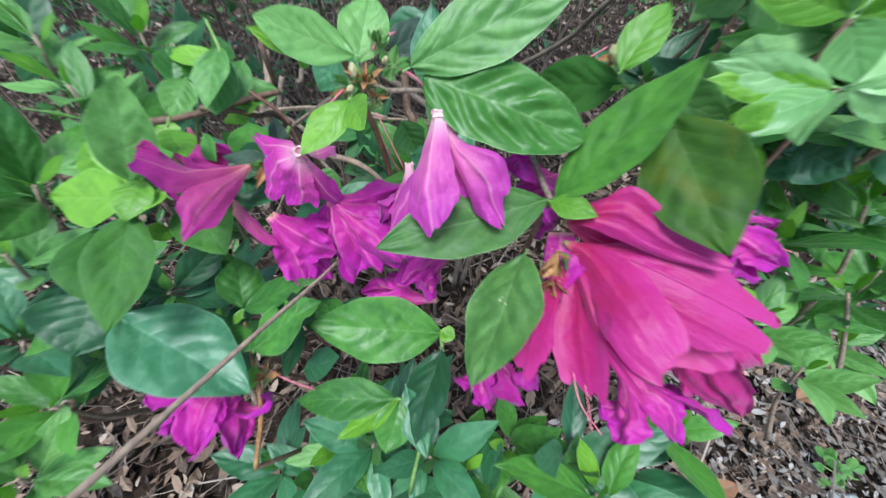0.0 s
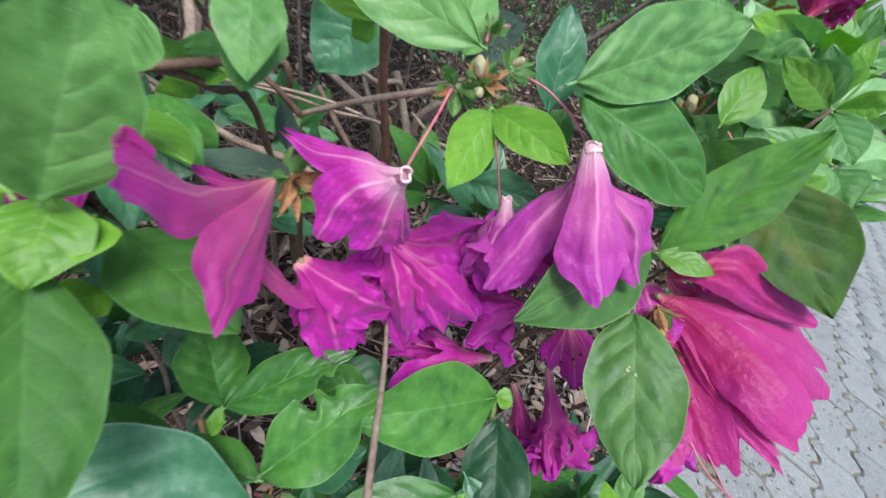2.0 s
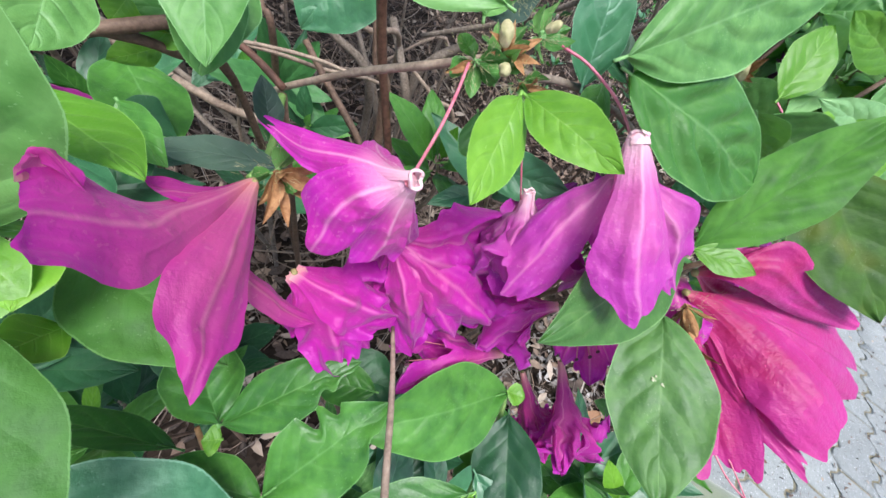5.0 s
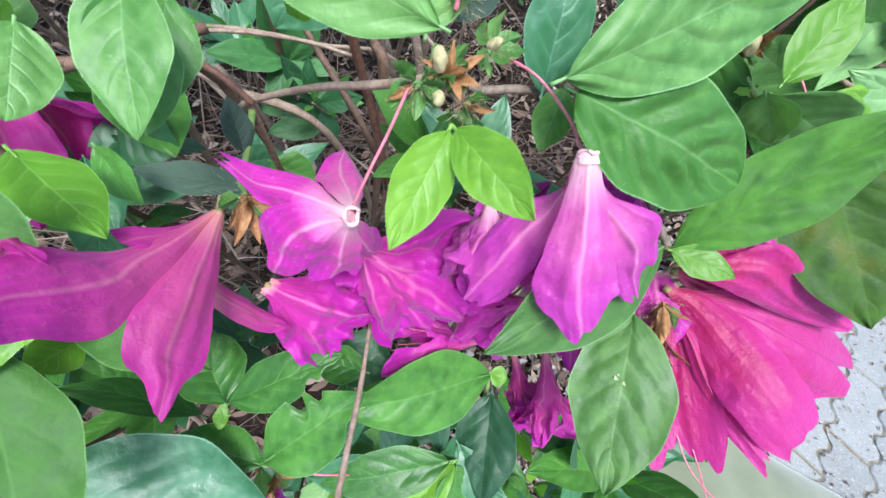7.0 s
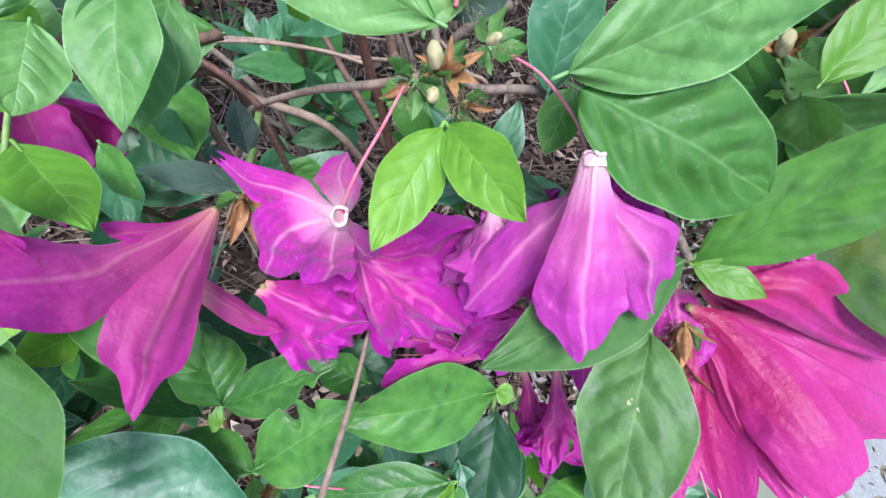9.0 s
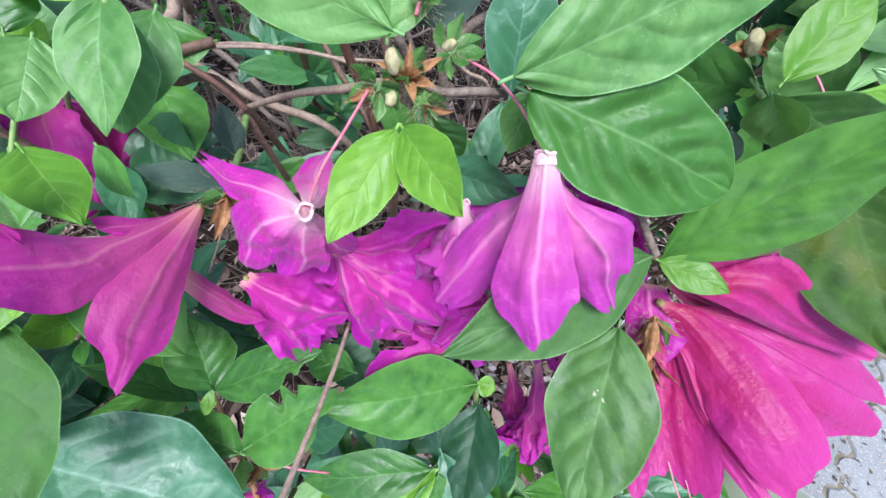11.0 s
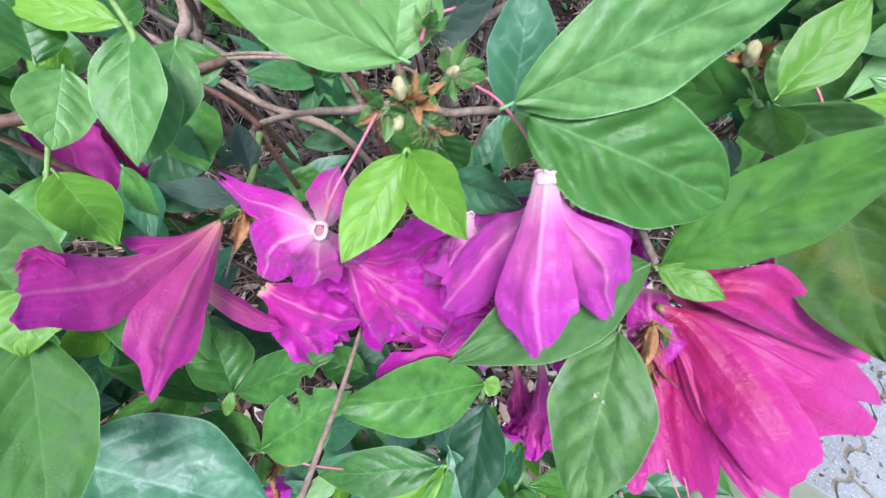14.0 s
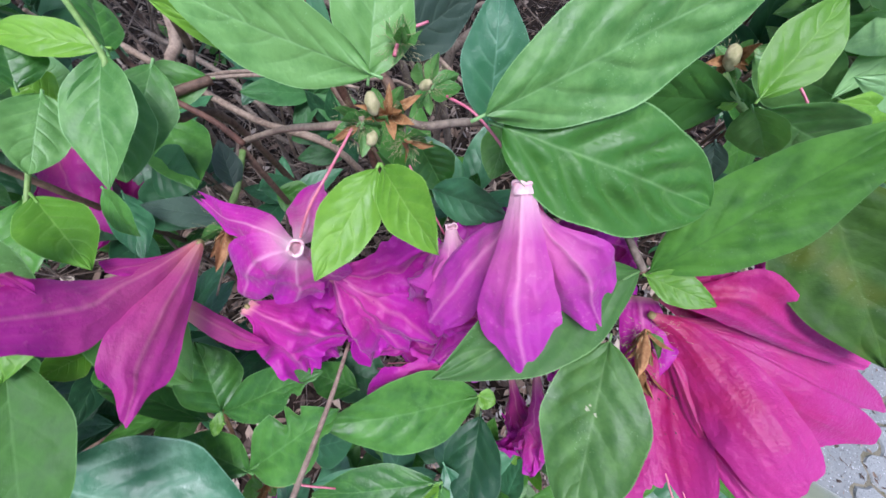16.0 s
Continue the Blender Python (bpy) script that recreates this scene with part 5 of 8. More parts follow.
# near shoot
near = thing("azalea_branch", (-0.146, 0.125, 0.611), "azalea branch tip with broad soft leaves", "branch", "azalea branches")
leaf(near, (-0.1477, 0.1239, 0.6085), (-0.1987, 0.1352, 0.6000), 0.0286, (-0.25, -0.48, 0.84), YOUNG, bend=0.1)
leaf(near, (-0.1393, 0.1241, 0.6198), (-0.1210, 0.1321, 0.6615), 0.0240, (0.26, -0.96, 0.07), PALE, bend=0.12, blunt=0.5)
leaf(near, (-0.1463, 0.1280, 0.6173), (-0.1630, 0.1537, 0.6334), 0.0148, (0.20, -0.43, 0.88), YOUNG)
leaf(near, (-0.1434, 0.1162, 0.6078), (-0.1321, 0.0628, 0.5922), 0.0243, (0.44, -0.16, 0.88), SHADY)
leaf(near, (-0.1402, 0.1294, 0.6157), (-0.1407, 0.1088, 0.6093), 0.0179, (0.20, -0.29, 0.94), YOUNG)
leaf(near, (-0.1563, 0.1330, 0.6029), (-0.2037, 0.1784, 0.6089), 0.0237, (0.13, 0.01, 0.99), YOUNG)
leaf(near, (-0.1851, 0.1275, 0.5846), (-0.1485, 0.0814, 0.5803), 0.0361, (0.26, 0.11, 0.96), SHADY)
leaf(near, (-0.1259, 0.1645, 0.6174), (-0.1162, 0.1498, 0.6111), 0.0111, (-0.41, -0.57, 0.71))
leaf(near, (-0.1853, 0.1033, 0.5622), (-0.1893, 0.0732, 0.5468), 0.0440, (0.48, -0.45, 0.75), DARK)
leaf(near, (-0.1951, 0.1933, 0.5979), (-0.2482, 0.2344, 0.5972), 0.0327, (-0.33, -0.41, 0.85))
leaf(near, (-0.1631, 0.0868, 0.5644), (-0.0945, 0.0566, 0.5441), 0.0442, (0.27, -0.02, 0.96), PALEBLUE, bend=0.12, label="large bluish, glossy leaf")
twig(near, [(-0.1455, 0.1254, 0.6109), (-0.1534, 0.1234, 0.5954), (-0.1745, 0.1177, 0.5660), (-0.1938, 0.0890, 0.5162)], 0.0013, 0.0016, GREENSTEM, "twig", 0.06)

# drooping shoots
crown = thing("azalea_branch", (-0.132, 0.191, 0.654), "azalea branch tip with drooping oval leaves", "branch", "azalea branches")
leaf(crown, (-0.1016, 0.1723, 0.6573), (-0.1014, 0.1424, 0.6440), 0.0163, (0.02, -0.40, 0.91), PALE)
leaf(crown, (-0.0678, 0.1859, 0.6494), (-0.0963, 0.1941, 0.6583), 0.0098, (-0.17, -0.93, 0.32), YOUNG)
leaf(crown, (-0.0678, 0.1859, 0.6494), (-0.0740, 0.1887, 0.6420), 0.0092, (-0.47, -0.88, 0.05), YOUNG)
leaf(crown, (-0.0585, 0.2440, 0.6393), (-0.0833, 0.2361, 0.6059), 0.0356, (-0.25, -0.89, 0.39), BLUE, label="pale bluish green leaf")
leaf(crown, (-0.0995, 0.1843, 0.6464), (-0.1052, 0.1562, 0.6354), 0.0168, (0.35, -0.40, 0.85), PALE)
leaf(crown, (-0.1320, 0.2136, 0.6170), (-0.1378, 0.2095, 0.6107), 0.0106, (0.24, -0.90, 0.36), YOUNG)
leaf(crown, (-0.1165, 0.2107, 0.6094), (-0.1360, 0.2183, 0.6047), 0.0097, (-0.41, -0.83, 0.38), YOUNG)
leaf(crown, (-0.0075, 0.2393, 0.6497), (-0.0343, 0.2352, 0.6318), 0.0266, (-0.12, -0.91, 0.40), BLUE)
twig(crown, [(-0.0605, 0.2129, 0.6490), (-0.0542, 0.2194, 0.6148), (-0.0454, 0.2213, 0.5774), (-0.0353, 0.2099, 0.5284)], 0.002, 0.0022, REDTWIG, "twig", 0.06)
twig(crown, [(-0.1132, 0.1912, 0.6622), (-0.1016, 0.1723, 0.6573), (-0.1013, 0.1684, 0.6552)], 0.0008, 0.0007, GREENSTEM, "twig", 0.06)
twig(crown, [(-0.1355, 0.2890, 0.6275), (-0.1306, 0.2740, 0.6159), (-0.1330, 0.2789, 0.5906)], 0.002, 0.002, TWIG, "twig", 0.06)

# flowers
bloom = bloom_at((0.0586, 0.1089, 0.5945), "bright rose azalea flower seen from outside, wide open")
lobe(bloom, ROSE, [((0.0578, 0.1079, 0.5945), (0.0594, 0.1099, 0.5950), 0.0006), ((0.0640, 0.0985, 0.5908), (0.0712, 0.1025, 0.5985), 0.0025), ((0.0655, 0.0740, 0.5890), (0.0815, 0.0850, 0.6025), 0.0045), ((0.0668, 0.0586, 0.5905), (0.0865, 0.0665, 0.6035), 0.0040), ((0.0777, 0.0405, 0.5881), (0.0911, 0.0514, 0.5985), 0.0015)], 0.10, 0.5, 0.0005)
lobe(bloom, ROSE, [((0.0580, 0.1082, 0.5945), (0.0594, 0.1099, 0.5952), 0.0004), ((0.0690, 0.0990, 0.5945), (0.0722, 0.1046, 0.5985), 0.0010), ((0.0800, 0.0790, 0.5920), (0.0890, 0.1004, 0.6032), 0.0030), ((0.0960, 0.0640, 0.5880), (0.1081, 0.0883, 0.6060), 0.0040), ((0.1228, 0.0485, 0.5840), (0.1385, 0.0728, 0.5972), 0.0015)], 0.12, 0.5, 0.0005, ((0.15, 0.10),))
lobe(bloom, ROSE, [((0.0578, 0.1079, 0.5945), (0.0594, 0.1099, 0.5950), 0.0006), ((0.0730, 0.0923, 0.5833), (0.0822, 0.1014, 0.5949), -0.0030), ((0.0905, 0.0642, 0.5723), (0.1076, 0.0856, 0.5924), -0.0040), ((0.1130, 0.0445, 0.5663), (0.1313, 0.0622, 0.5883), -0.0020)], 0.3, 0.4, 0.0005)
bloom = bloom_at((0.0568, 0.1134, 0.6032), "bright rose azalea flower half hidden by leaves")
lobe(bloom, ROSE, [((0.0560, 0.1124, 0.6032), (0.0576, 0.1144, 0.6037), 0.0006), ((0.0620, 0.1061, 0.6098), (0.0658, 0.1122, 0.6156), 0.0010), ((0.0735, 0.1002, 0.6092), (0.0785, 0.1106, 0.6263), 0.0010), ((0.0905, 0.0905, 0.6068), (0.0942, 0.0960, 0.6193), 0.0010), ((0.1085, 0.0790, 0.6104), (0.1125, 0.0812, 0.6160), 0.0000)], 0.1, 0.2, 0.0006)
lobe(bloom, ROSE, [((0.0560, 0.1124, 0.6032), (0.0576, 0.1144, 0.6037), 0.0006), ((0.0637, 0.1108, 0.6083), (0.0662, 0.1163, 0.6127), 0.0000), ((0.0738, 0.1057, 0.6161), (0.0785, 0.1123, 0.6240), 0.0000)], 0.1, 0.2, 0.0006)
lobe(bloom, ROSE, [((0.0560, 0.1124, 0.6032), (0.0576, 0.1144, 0.6037), 0.0006), ((0.0767, 0.1044, 0.5908), (0.0811, 0.1106, 0.5970), -0.0020), ((0.0992, 0.0924, 0.5883), (0.1023, 0.1042, 0.5935), -0.0020), ((0.1206, 0.0743, 0.5944), (0.1240, 0.0842, 0.5994), -0.0010)], 0.2, 0.3, 0.0006)
bloom = bloom_at((0.0560, 0.1000, 0.5880), "bright rose azalea flower facing down with dark throat spots")
face = lobe(bloom, ROSE, [((0.0550, 0.0990, 0.5880), (0.0570, 0.1010, 0.5880), 0.0004), ((0.0574, 0.0918, 0.5853), (0.0635, 0.0898, 0.5914), -0.0020), ((0.0502, 0.0698, 0.5735), (0.0653, 0.0660, 0.5879), -0.0030), ((0.0522, 0.0429, 0.5658), (0.0656, 0.0389, 0.5788), -0.0010)], 0.12, 0.8, 0.0004)
lobe(bloom, ROSE, [((0.0550, 0.0990, 0.5880), (0.0570, 0.1010, 0.5880), 0.0004), ((0.0511, 0.0946, 0.5869), (0.0554, 0.0911, 0.5907), 0.0010), ((0.0359, 0.0763, 0.5769), (0.0469, 0.0711, 0.5857), 0.0010), ((0.0249, 0.0515, 0.5725), (0.0418, 0.0472, 0.5862), 0.0000)], 0.12, 0.8, 0.0004)
lobe(bloom, ROSE, [((0.0550, 0.0990, 0.5880), (0.0570, 0.1010, 0.5880), 0.0004), ((0.0612, 0.0952, 0.5883), (0.0651, 0.0906, 0.5917), 0.0020), ((0.0637, 0.0694, 0.5824), (0.0699, 0.0662, 0.5887), 0.0020), ((0.0717, 0.0378, 0.5820), (0.0799, 0.0401, 0.5901), 0.0000)], 0.14, 0.8, 0.0004)
lobe(bloom, ROSE, [((0.0550, 0.0990, 0.5880), (0.0570, 0.1010, 0.5880), 0.0004), ((0.0400, 0.0850, 0.5840), (0.0500, 0.0780, 0.5810), 0.002), ((0.0215, 0.0690, 0.5745), (0.0380, 0.0540, 0.5700), 0.001)], 0.3, 0.4, 0.0004)
lobe(bloom, MAGENTA, [((0.0532, 0.1199, 0.5903), (0.0631, 0.1151, 0.5951), 0.0000), ((0.0505, 0.1047, 0.5839), (0.0639, 0.1012, 0.5917), 0.0020), ((0.0467, 0.0870, 0.5809), (0.0649, 0.0876, 0.5917), 0.0010)], 0.25, 0.4, 0.0006)
throat_spots(bloom, face, 15, 4)
twig(bloom, [(0.0560, 0.0960, 0.5835), (0.0575, 0.0750, 0.5745), (0.0552, 0.0467, 0.5711), (0.0595, 0.0315, 0.5739)], 0.00035, 0.0003, STYLE, "pistil", 0.02, "pink thread-like pistil")
twig(bloom, [(0.0560, 0.0960, 0.5835), (0.0590, 0.0740, 0.5755), (0.0586, 0.0490, 0.5731), (0.0573, 0.0334, 0.5714)], 0.0003, 0.00025, STYLE, "stamen", 0.02, "pink thread-like stamen")
mauve = bloom_at((-0.0016, 0.1364, 0.6450), "fallen mauve azalea flower hanging by its style", "spent_flower")
lobe(mauve, MAUVE, [((-0.0042, 0.1373, 0.6440), (0.0009, 0.1355, 0.6460), 0.0022), ((-0.0057, 0.1312, 0.6396), (0.0011, 0.1290, 0.6424), 0.0020), ((-0.0086, 0.1232, 0.6326), (0.0024, 0.1207, 0.6379), 0.0030), ((-0.0134, 0.1125, 0.6229), (0.0045, 0.1091, 0.6307), 0.0030), ((-0.0131, 0.1041, 0.6169), (0.0057, 0.1009, 0.6255), 0.0020), ((-0.0085, 0.0917, 0.6112), (0.0034, 0.0899, 0.6168), 0.0010)], 0.22, 0.6, 0.0009)
lobe(mauve, MAUVE, [((-0.0016, 0.1364, 0.6450), (0.0009, 0.1355, 0.6460), 0.0012), ((0.0001, 0.1324, 0.6387), (0.0030, 0.1319, 0.6404), 0.0010), ((0.0048, 0.1244, 0.6300), (0.0103, 0.1279, 0.6353), 0.0020), ((0.0121, 0.1154, 0.6195), (0.0228, 0.1223, 0.6334), 0.0030), ((0.0152, 0.1091, 0.6123), (0.0276, 0.1164, 0.6262), 0.0020), ((0.0247, 0.1012, 0.6088), (0.0286, 0.1046, 0.6129), 0.0000)], 0.10, 0.9, 0.0009)
lobe(mauve, MAUVE, [((-0.0042, 0.1373, 0.6440), (-0.0016, 0.1364, 0.6450), 0.0012), ((-0.0046, 0.1336, 0.6386), (-0.0028, 0.1330, 0.6393), 0.0004), ((-0.0047, 0.1254, 0.6279), (-0.0027, 0.1342, 0.6301), 0.0020), ((-0.0084, 0.1185, 0.6140), (-0.0099, 0.1366, 0.6166), 0.0030), ((-0.0151, 0.1133, 0.6006), (-0.0229, 0.1294, 0.6050), 0.0020), ((-0.0225, 0.1103, 0.5914), (-0.0295, 0.1234, 0.5942), 0.0000)], 0.08, 0.9, 0.0009)
lobe(mauve, MAUVE, [((-0.0042, 0.1373, 0.6440), (0.0009, 0.1355, 0.6460), -0.0026), ((-0.0037, 0.1327, 0.6346), (0.0044, 0.1302, 0.6384), -0.0040), ((-0.0052, 0.1249, 0.6197), (0.0116, 0.1219, 0.6292), -0.0060), ((-0.0067, 0.1155, 0.6035), (0.0195, 0.1122, 0.6191), -0.0030)], 0.3, 0.4, 0.0009)
tube_mouth(mauve, (-0.0016, 0.1364, 0.6450), (0.0252, 0.8283, 0.5597), 0.0027, 0.0030)
bloom = bloom_at((-0.0625, 0.1300, 0.6310), "fallen purple azalea flower, seen from its open tube", "spent_flower")
lobe(bloom, HALO, [((-0.0622, 0.1316, 0.6320), (-0.0642, 0.1294, 0.6314), 0.0008), ((-0.0659, 0.1365, 0.6275), (-0.0689, 0.1341, 0.6263), 0.0020), ((-0.0724, 0.1448, 0.6258), (-0.0774, 0.1383, 0.6221), 0.0030), ((-0.0845, 0.1513, 0.6241), (-0.0851, 0.1445, 0.6189), 0.0020), ((-0.0952, 0.1583, 0.6232), (-0.0961, 0.1568, 0.6222), 0.0000)], 0.05, 0.7, 0.0009)
lobe(bloom, HALO, [((-0.0639, 0.1306, 0.6321), (-0.0618, 0.1288, 0.6297), 0.0014), ((-0.0674, 0.1346, 0.6279), (-0.0614, 0.1304, 0.6235), 0.0030), ((-0.0756, 0.1387, 0.6259), (-0.0605, 0.1299, 0.6145), 0.0060), ((-0.0843, 0.1392, 0.6181), (-0.0606, 0.1288, 0.6044), 0.0060), ((-0.0902, 0.1351, 0.6053), (-0.0659, 0.1234, 0.5956), 0.0040)], 0.08, 0.9, 0.0009, ((0.05, 0.08),))
lobe(bloom, HALO, [((-0.0623, 0.1285, 0.6298), (-0.0608, 0.1302, 0.6302), 0.0008), ((-0.0640, 0.1331, 0.6203), (-0.0597, 0.1346, 0.6205), 0.0020), ((-0.0644, 0.1333, 0.6058), (-0.0546, 0.1384, 0.6071), 0.0030), ((-0.0619, 0.1345, 0.5918), (-0.0456, 0.1416, 0.5941), 0.0000)], 0.3, 0.5, 0.0009)
lobe(bloom, HALO, [((-0.0629, 0.1314, 0.6322), (-0.0608, 0.1309, 0.6308), 0.0008), ((-0.0661, 0.1418, 0.6217), (-0.0599, 0.1404, 0.6194), 0.0020), ((-0.0708, 0.1568, 0.6118), (-0.0573, 0.1573, 0.6096), 0.0020), ((-0.0646, 0.1776, 0.6041), (-0.0580, 0.1755, 0.6013), 0.0000)], 0.3, 0.5, 0.0009)
tube_mouth(bloom, (-0.0625, 0.1300, 0.6310), (0.3850, -0.5364, 0.7510), 0.0020)
flared = bloom_at((-0.0975, 0.1450, 0.6115), "purple azalea flower with flared ruffled petals")
lobe(flared, FLUSHED, [((-0.0985, 0.1460, 0.6125), (-0.0975, 0.1450, 0.6115), 0.0010), ((-0.1043, 0.1389, 0.6155), (-0.1027, 0.1321, 0.6157), 0.0020), ((-0.1145, 0.1298, 0.6214), (-0.1081, 0.1186, 0.6202), 0.0030), ((-0.1174, 0.1266, 0.6299), (-0.1121, 0.1106, 0.6256), 0.0020), ((-0.1198, 0.1220, 0.6380), (-0.1165, 0.1076, 0.6360), 0.0000), ((-0.1210, 0.1180, 0.6403), (-0.1180, 0.1056, 0.6390), -0.0010)], 0.05, 0.8, 0.0006)
lobe(flared, FLUSHED, [((-0.0985, 0.1460, 0.6125), (-0.0965, 0.1440, 0.6105), 0.0014), ((-0.1024, 0.1328, 0.6155), (-0.0973, 0.1334, 0.6108), 0.0020), ((-0.1077, 0.1196, 0.6198), (-0.0983, 0.1211, 0.6101), 0.0030), ((-0.1104, 0.1084, 0.6205), (-0.1000, 0.1065, 0.6092), 0.0020), ((-0.1091, 0.1006, 0.6160), (-0.1013, 0.1010, 0.6106), 0.0020), ((-0.1097, 0.0933, 0.6124), (-0.1022, 0.0933, 0.6114), 0.0010)], 0.24, 0.6, 0.0006)
lobe(flared, FLUSHED, [((-0.0985, 0.1460, 0.6125), (-0.0965, 0.1440, 0.6105), -0.0012), ((-0.1046, 0.1392, 0.6162), (-0.1016, 0.1381, 0.6143), -0.0010), ((-0.1130, 0.1349, 0.6229), (-0.1071, 0.1331, 0.6186), -0.0010), ((-0.1157, 0.1324, 0.6253), (-0.1099, 0.1295, 0.6202), 0.0000)], 0.2, 0.4, 0.0006)
lobe(flared, FLUSHED, [((-0.1185, 0.1255, 0.6330), (-0.1206, 0.1180, 0.6398), 0.0000), ((-0.1194, 0.1250, 0.6374), (-0.1208, 0.1210, 0.6403), 0.0006), ((-0.1186, 0.1252, 0.6380), (-0.1196, 0.1228, 0.6400), 0.0006), ((-0.1158, 0.1225, 0.6329), (-0.1166, 0.1203, 0.6339), 0.0000)], 0.2, 0.5, 0.0006)
lobe(flared, FLUSHED, [((-0.1056, 0.1327, 0.6022), (-0.1040, 0.1246, 0.5984), 0.0010), ((-0.0976, 0.1272, 0.5932), (-0.0972, 0.1193, 0.5906), 0.0020), ((-0.0896, 0.1224, 0.5859), (-0.0907, 0.1168, 0.5847), 0.0010), ((-0.0822, 0.1199, 0.5821), (-0.0839, 0.1154, 0.5813), 0.0000)], 0.3, 0.6, 0.0006)
corolla("drooping purple azalea flower with pale ribs", MAGENTA, [
    ([(-0.0889, 0.1299, 0.5922), (-0.0812, 0.1214, 0.5802), (-0.0754, 0.1100, 0.5594)], 0.0206, (0.22, -0.79, 0.57), 0.3),
    ([(-0.0889, 0.1299, 0.5922), (-0.0858, 0.1270, 0.5779), (-0.0894, 0.1230, 0.5632)], 0.0132, (-0.19, -0.95, 0.23), 0.3),
    ([(-0.0889, 0.1299, 0.5922), (-0.0748, 0.1229, 0.5834), (-0.0593, 0.1207, 0.5736)], 0.0197, (0.36, -0.46, 0.81), 0.3),
    ([(-0.0889, 0.1299, 0.5922), (-0.0756, 0.1306, 0.5807), (-0.0581, 0.1325, 0.5779)], 0.0188, (0.29, -0.83, 0.48), 0.2),
    ([(-0.0889, 0.1299, 0.5922), (-0.0805, 0.1264, 0.5707), (-0.0663, 0.1195, 0.5551)], 0.0248, (0.33, -0.84, 0.44), -0.2)], ruffle=0.0022, point=0.35)
corolla("crumpled purple azalea flower with pale ribs", MAGENTA, [
    ([(-0.0597, 0.1384, 0.5954), (-0.0548, 0.1253, 0.5837), (-0.0496, 0.1146, 0.5604)], 0.0186, (-0.28, -0.83, 0.48), 0.3),
    ([(-0.0597, 0.1384, 0.5954), (-0.0417, 0.1264, 0.5877), (-0.0210, 0.1156, 0.5713)], 0.0238, (0.06, -0.67, 0.74), 0.3),
    ([(-0.0597, 0.1384, 0.5954), (-0.0408, 0.1365, 0.5932), (-0.0171, 0.1469, 0.5921)], 0.0245, (0.19, -0.71, 0.67), 0.3),
    ([(-0.0597, 0.1384, 0.5954), (-0.0451, 0.1318, 0.5900), (-0.0174, 0.1310, 0.5824)], 0.0238, (0.08, -0.72, 0.69), 0.3),
    ([(-0.0597, 0.1384, 0.5954), (-0.0643, 0.1371, 0.5836), (-0.0655, 0.1344, 0.5699)], 0.0142, (-0.47, -0.85, 0.24), 0.2),
    ([(-0.0597, 0.1384, 0.5954), (-0.0470, 0.1248, 0.5836), (-0.0351, 0.1152, 0.5660)], 0.0189, (-0.09, -0.82, 0.57), 0.2)], ruffle=0.0026, point=0.3)
flower((-0.0167, 0.1425, 0.6151), (-0.0150, 0.1335, 0.5967), "withering purple azalea flower hanging by its style", MAUVE,
       [(-0.0314, 0.1275, 0.5886), (0.0121, 0.1518, 0.6090), (0.0088, 0.1210, 0.5972), (-0.0170, 0.1209, 0.5858), (0.0034, 0.1245, 0.5805)], open_base=True, r_base=0.0019, r_mouth=0.0065, lobe=0.0115, point=0.4, ruffle=0.0024, name="spent_flower")
flower((-0.0035, 0.1087, 0.5438), (-0.0291, 0.1133, 0.5403), "pink-purple azalea flower pointing sideways", PURPLE,
       [(-0.0537, 0.1023, 0.5390), (-0.0518, 0.1214, 0.5343), (-0.0339, 0.1281, 0.5423), (-0.0399, 0.1067, 0.5293), (-0.0401, 0.1297, 0.5264)], r_base=0.0018, r_mouth=0.006, lobe=0.008, ruffle=0.0014, stamens=3)
flower((0.0068, 0.1152, 0.5792), (-0.0122, 0.1198, 0.5683), "pink-purple azalea flower under the others", PURPLE,
       [(-0.0250, 0.1278, 0.5675), (-0.0231, 0.1094, 0.5612), (-0.0072, 0.0982, 0.5612), (-0.0086, 0.1196, 0.5495), (-0.0044, 0.1324, 0.5685)], r_base=0.0018, r_mouth=0.006, lobe=0.009, ruffle=0.002)
flower((0.0281, 0.1012, 0.5415), (0.0278, 0.0753, 0.5281), "wilting purple azalea flower hanging down", PURPLE,
       [(0.0103, 0.0667, 0.5187), (0.0214, 0.0575, 0.5204), (0.0402, 0.0572, 0.5209), (0.0528, 0.0661, 0.5236), (0.0348, 0.0680, 0.5057)], r_base=0.0015, r_mouth=0.007, neck=0.6, lobe=0.008, ruffle=0.003)
flower((0.0231, 0.1042, 0.5135), (0.0265, 0.0781, 0.5020), "wilting purple azalea flower hanging down", PURPLE,
       [(0.0263, 0.0690, 0.4949), (0.0398, 0.0721, 0.4977), (0.0269, 0.0798, 0.4926), (0.0282, 0.0620, 0.4974), (0.0448, 0.0815, 0.4940)], r_base=0.0015, r_mouth=0.006, neck=0.6, lobe=0.007, ruffle=0.003)
flower((0.1091, 0.1123, 0.5727), (0.1397, 0.0872, 0.5451), "rose azalea flower behind the wide open one", ROSE,
       [(0.1801, 0.0954, 0.5520), (0.1600, 0.0526, 0.5187), (0.1422, 0.0646, 0.5131), (0.1673, 0.0723, 0.5392), (0.1672, 0.1118, 0.5462)], r_base=0.0022, r_mouth=0.013, neck=0.5, lobe=0.016, point=0.2, ruffle=0.0018, style=0.08)
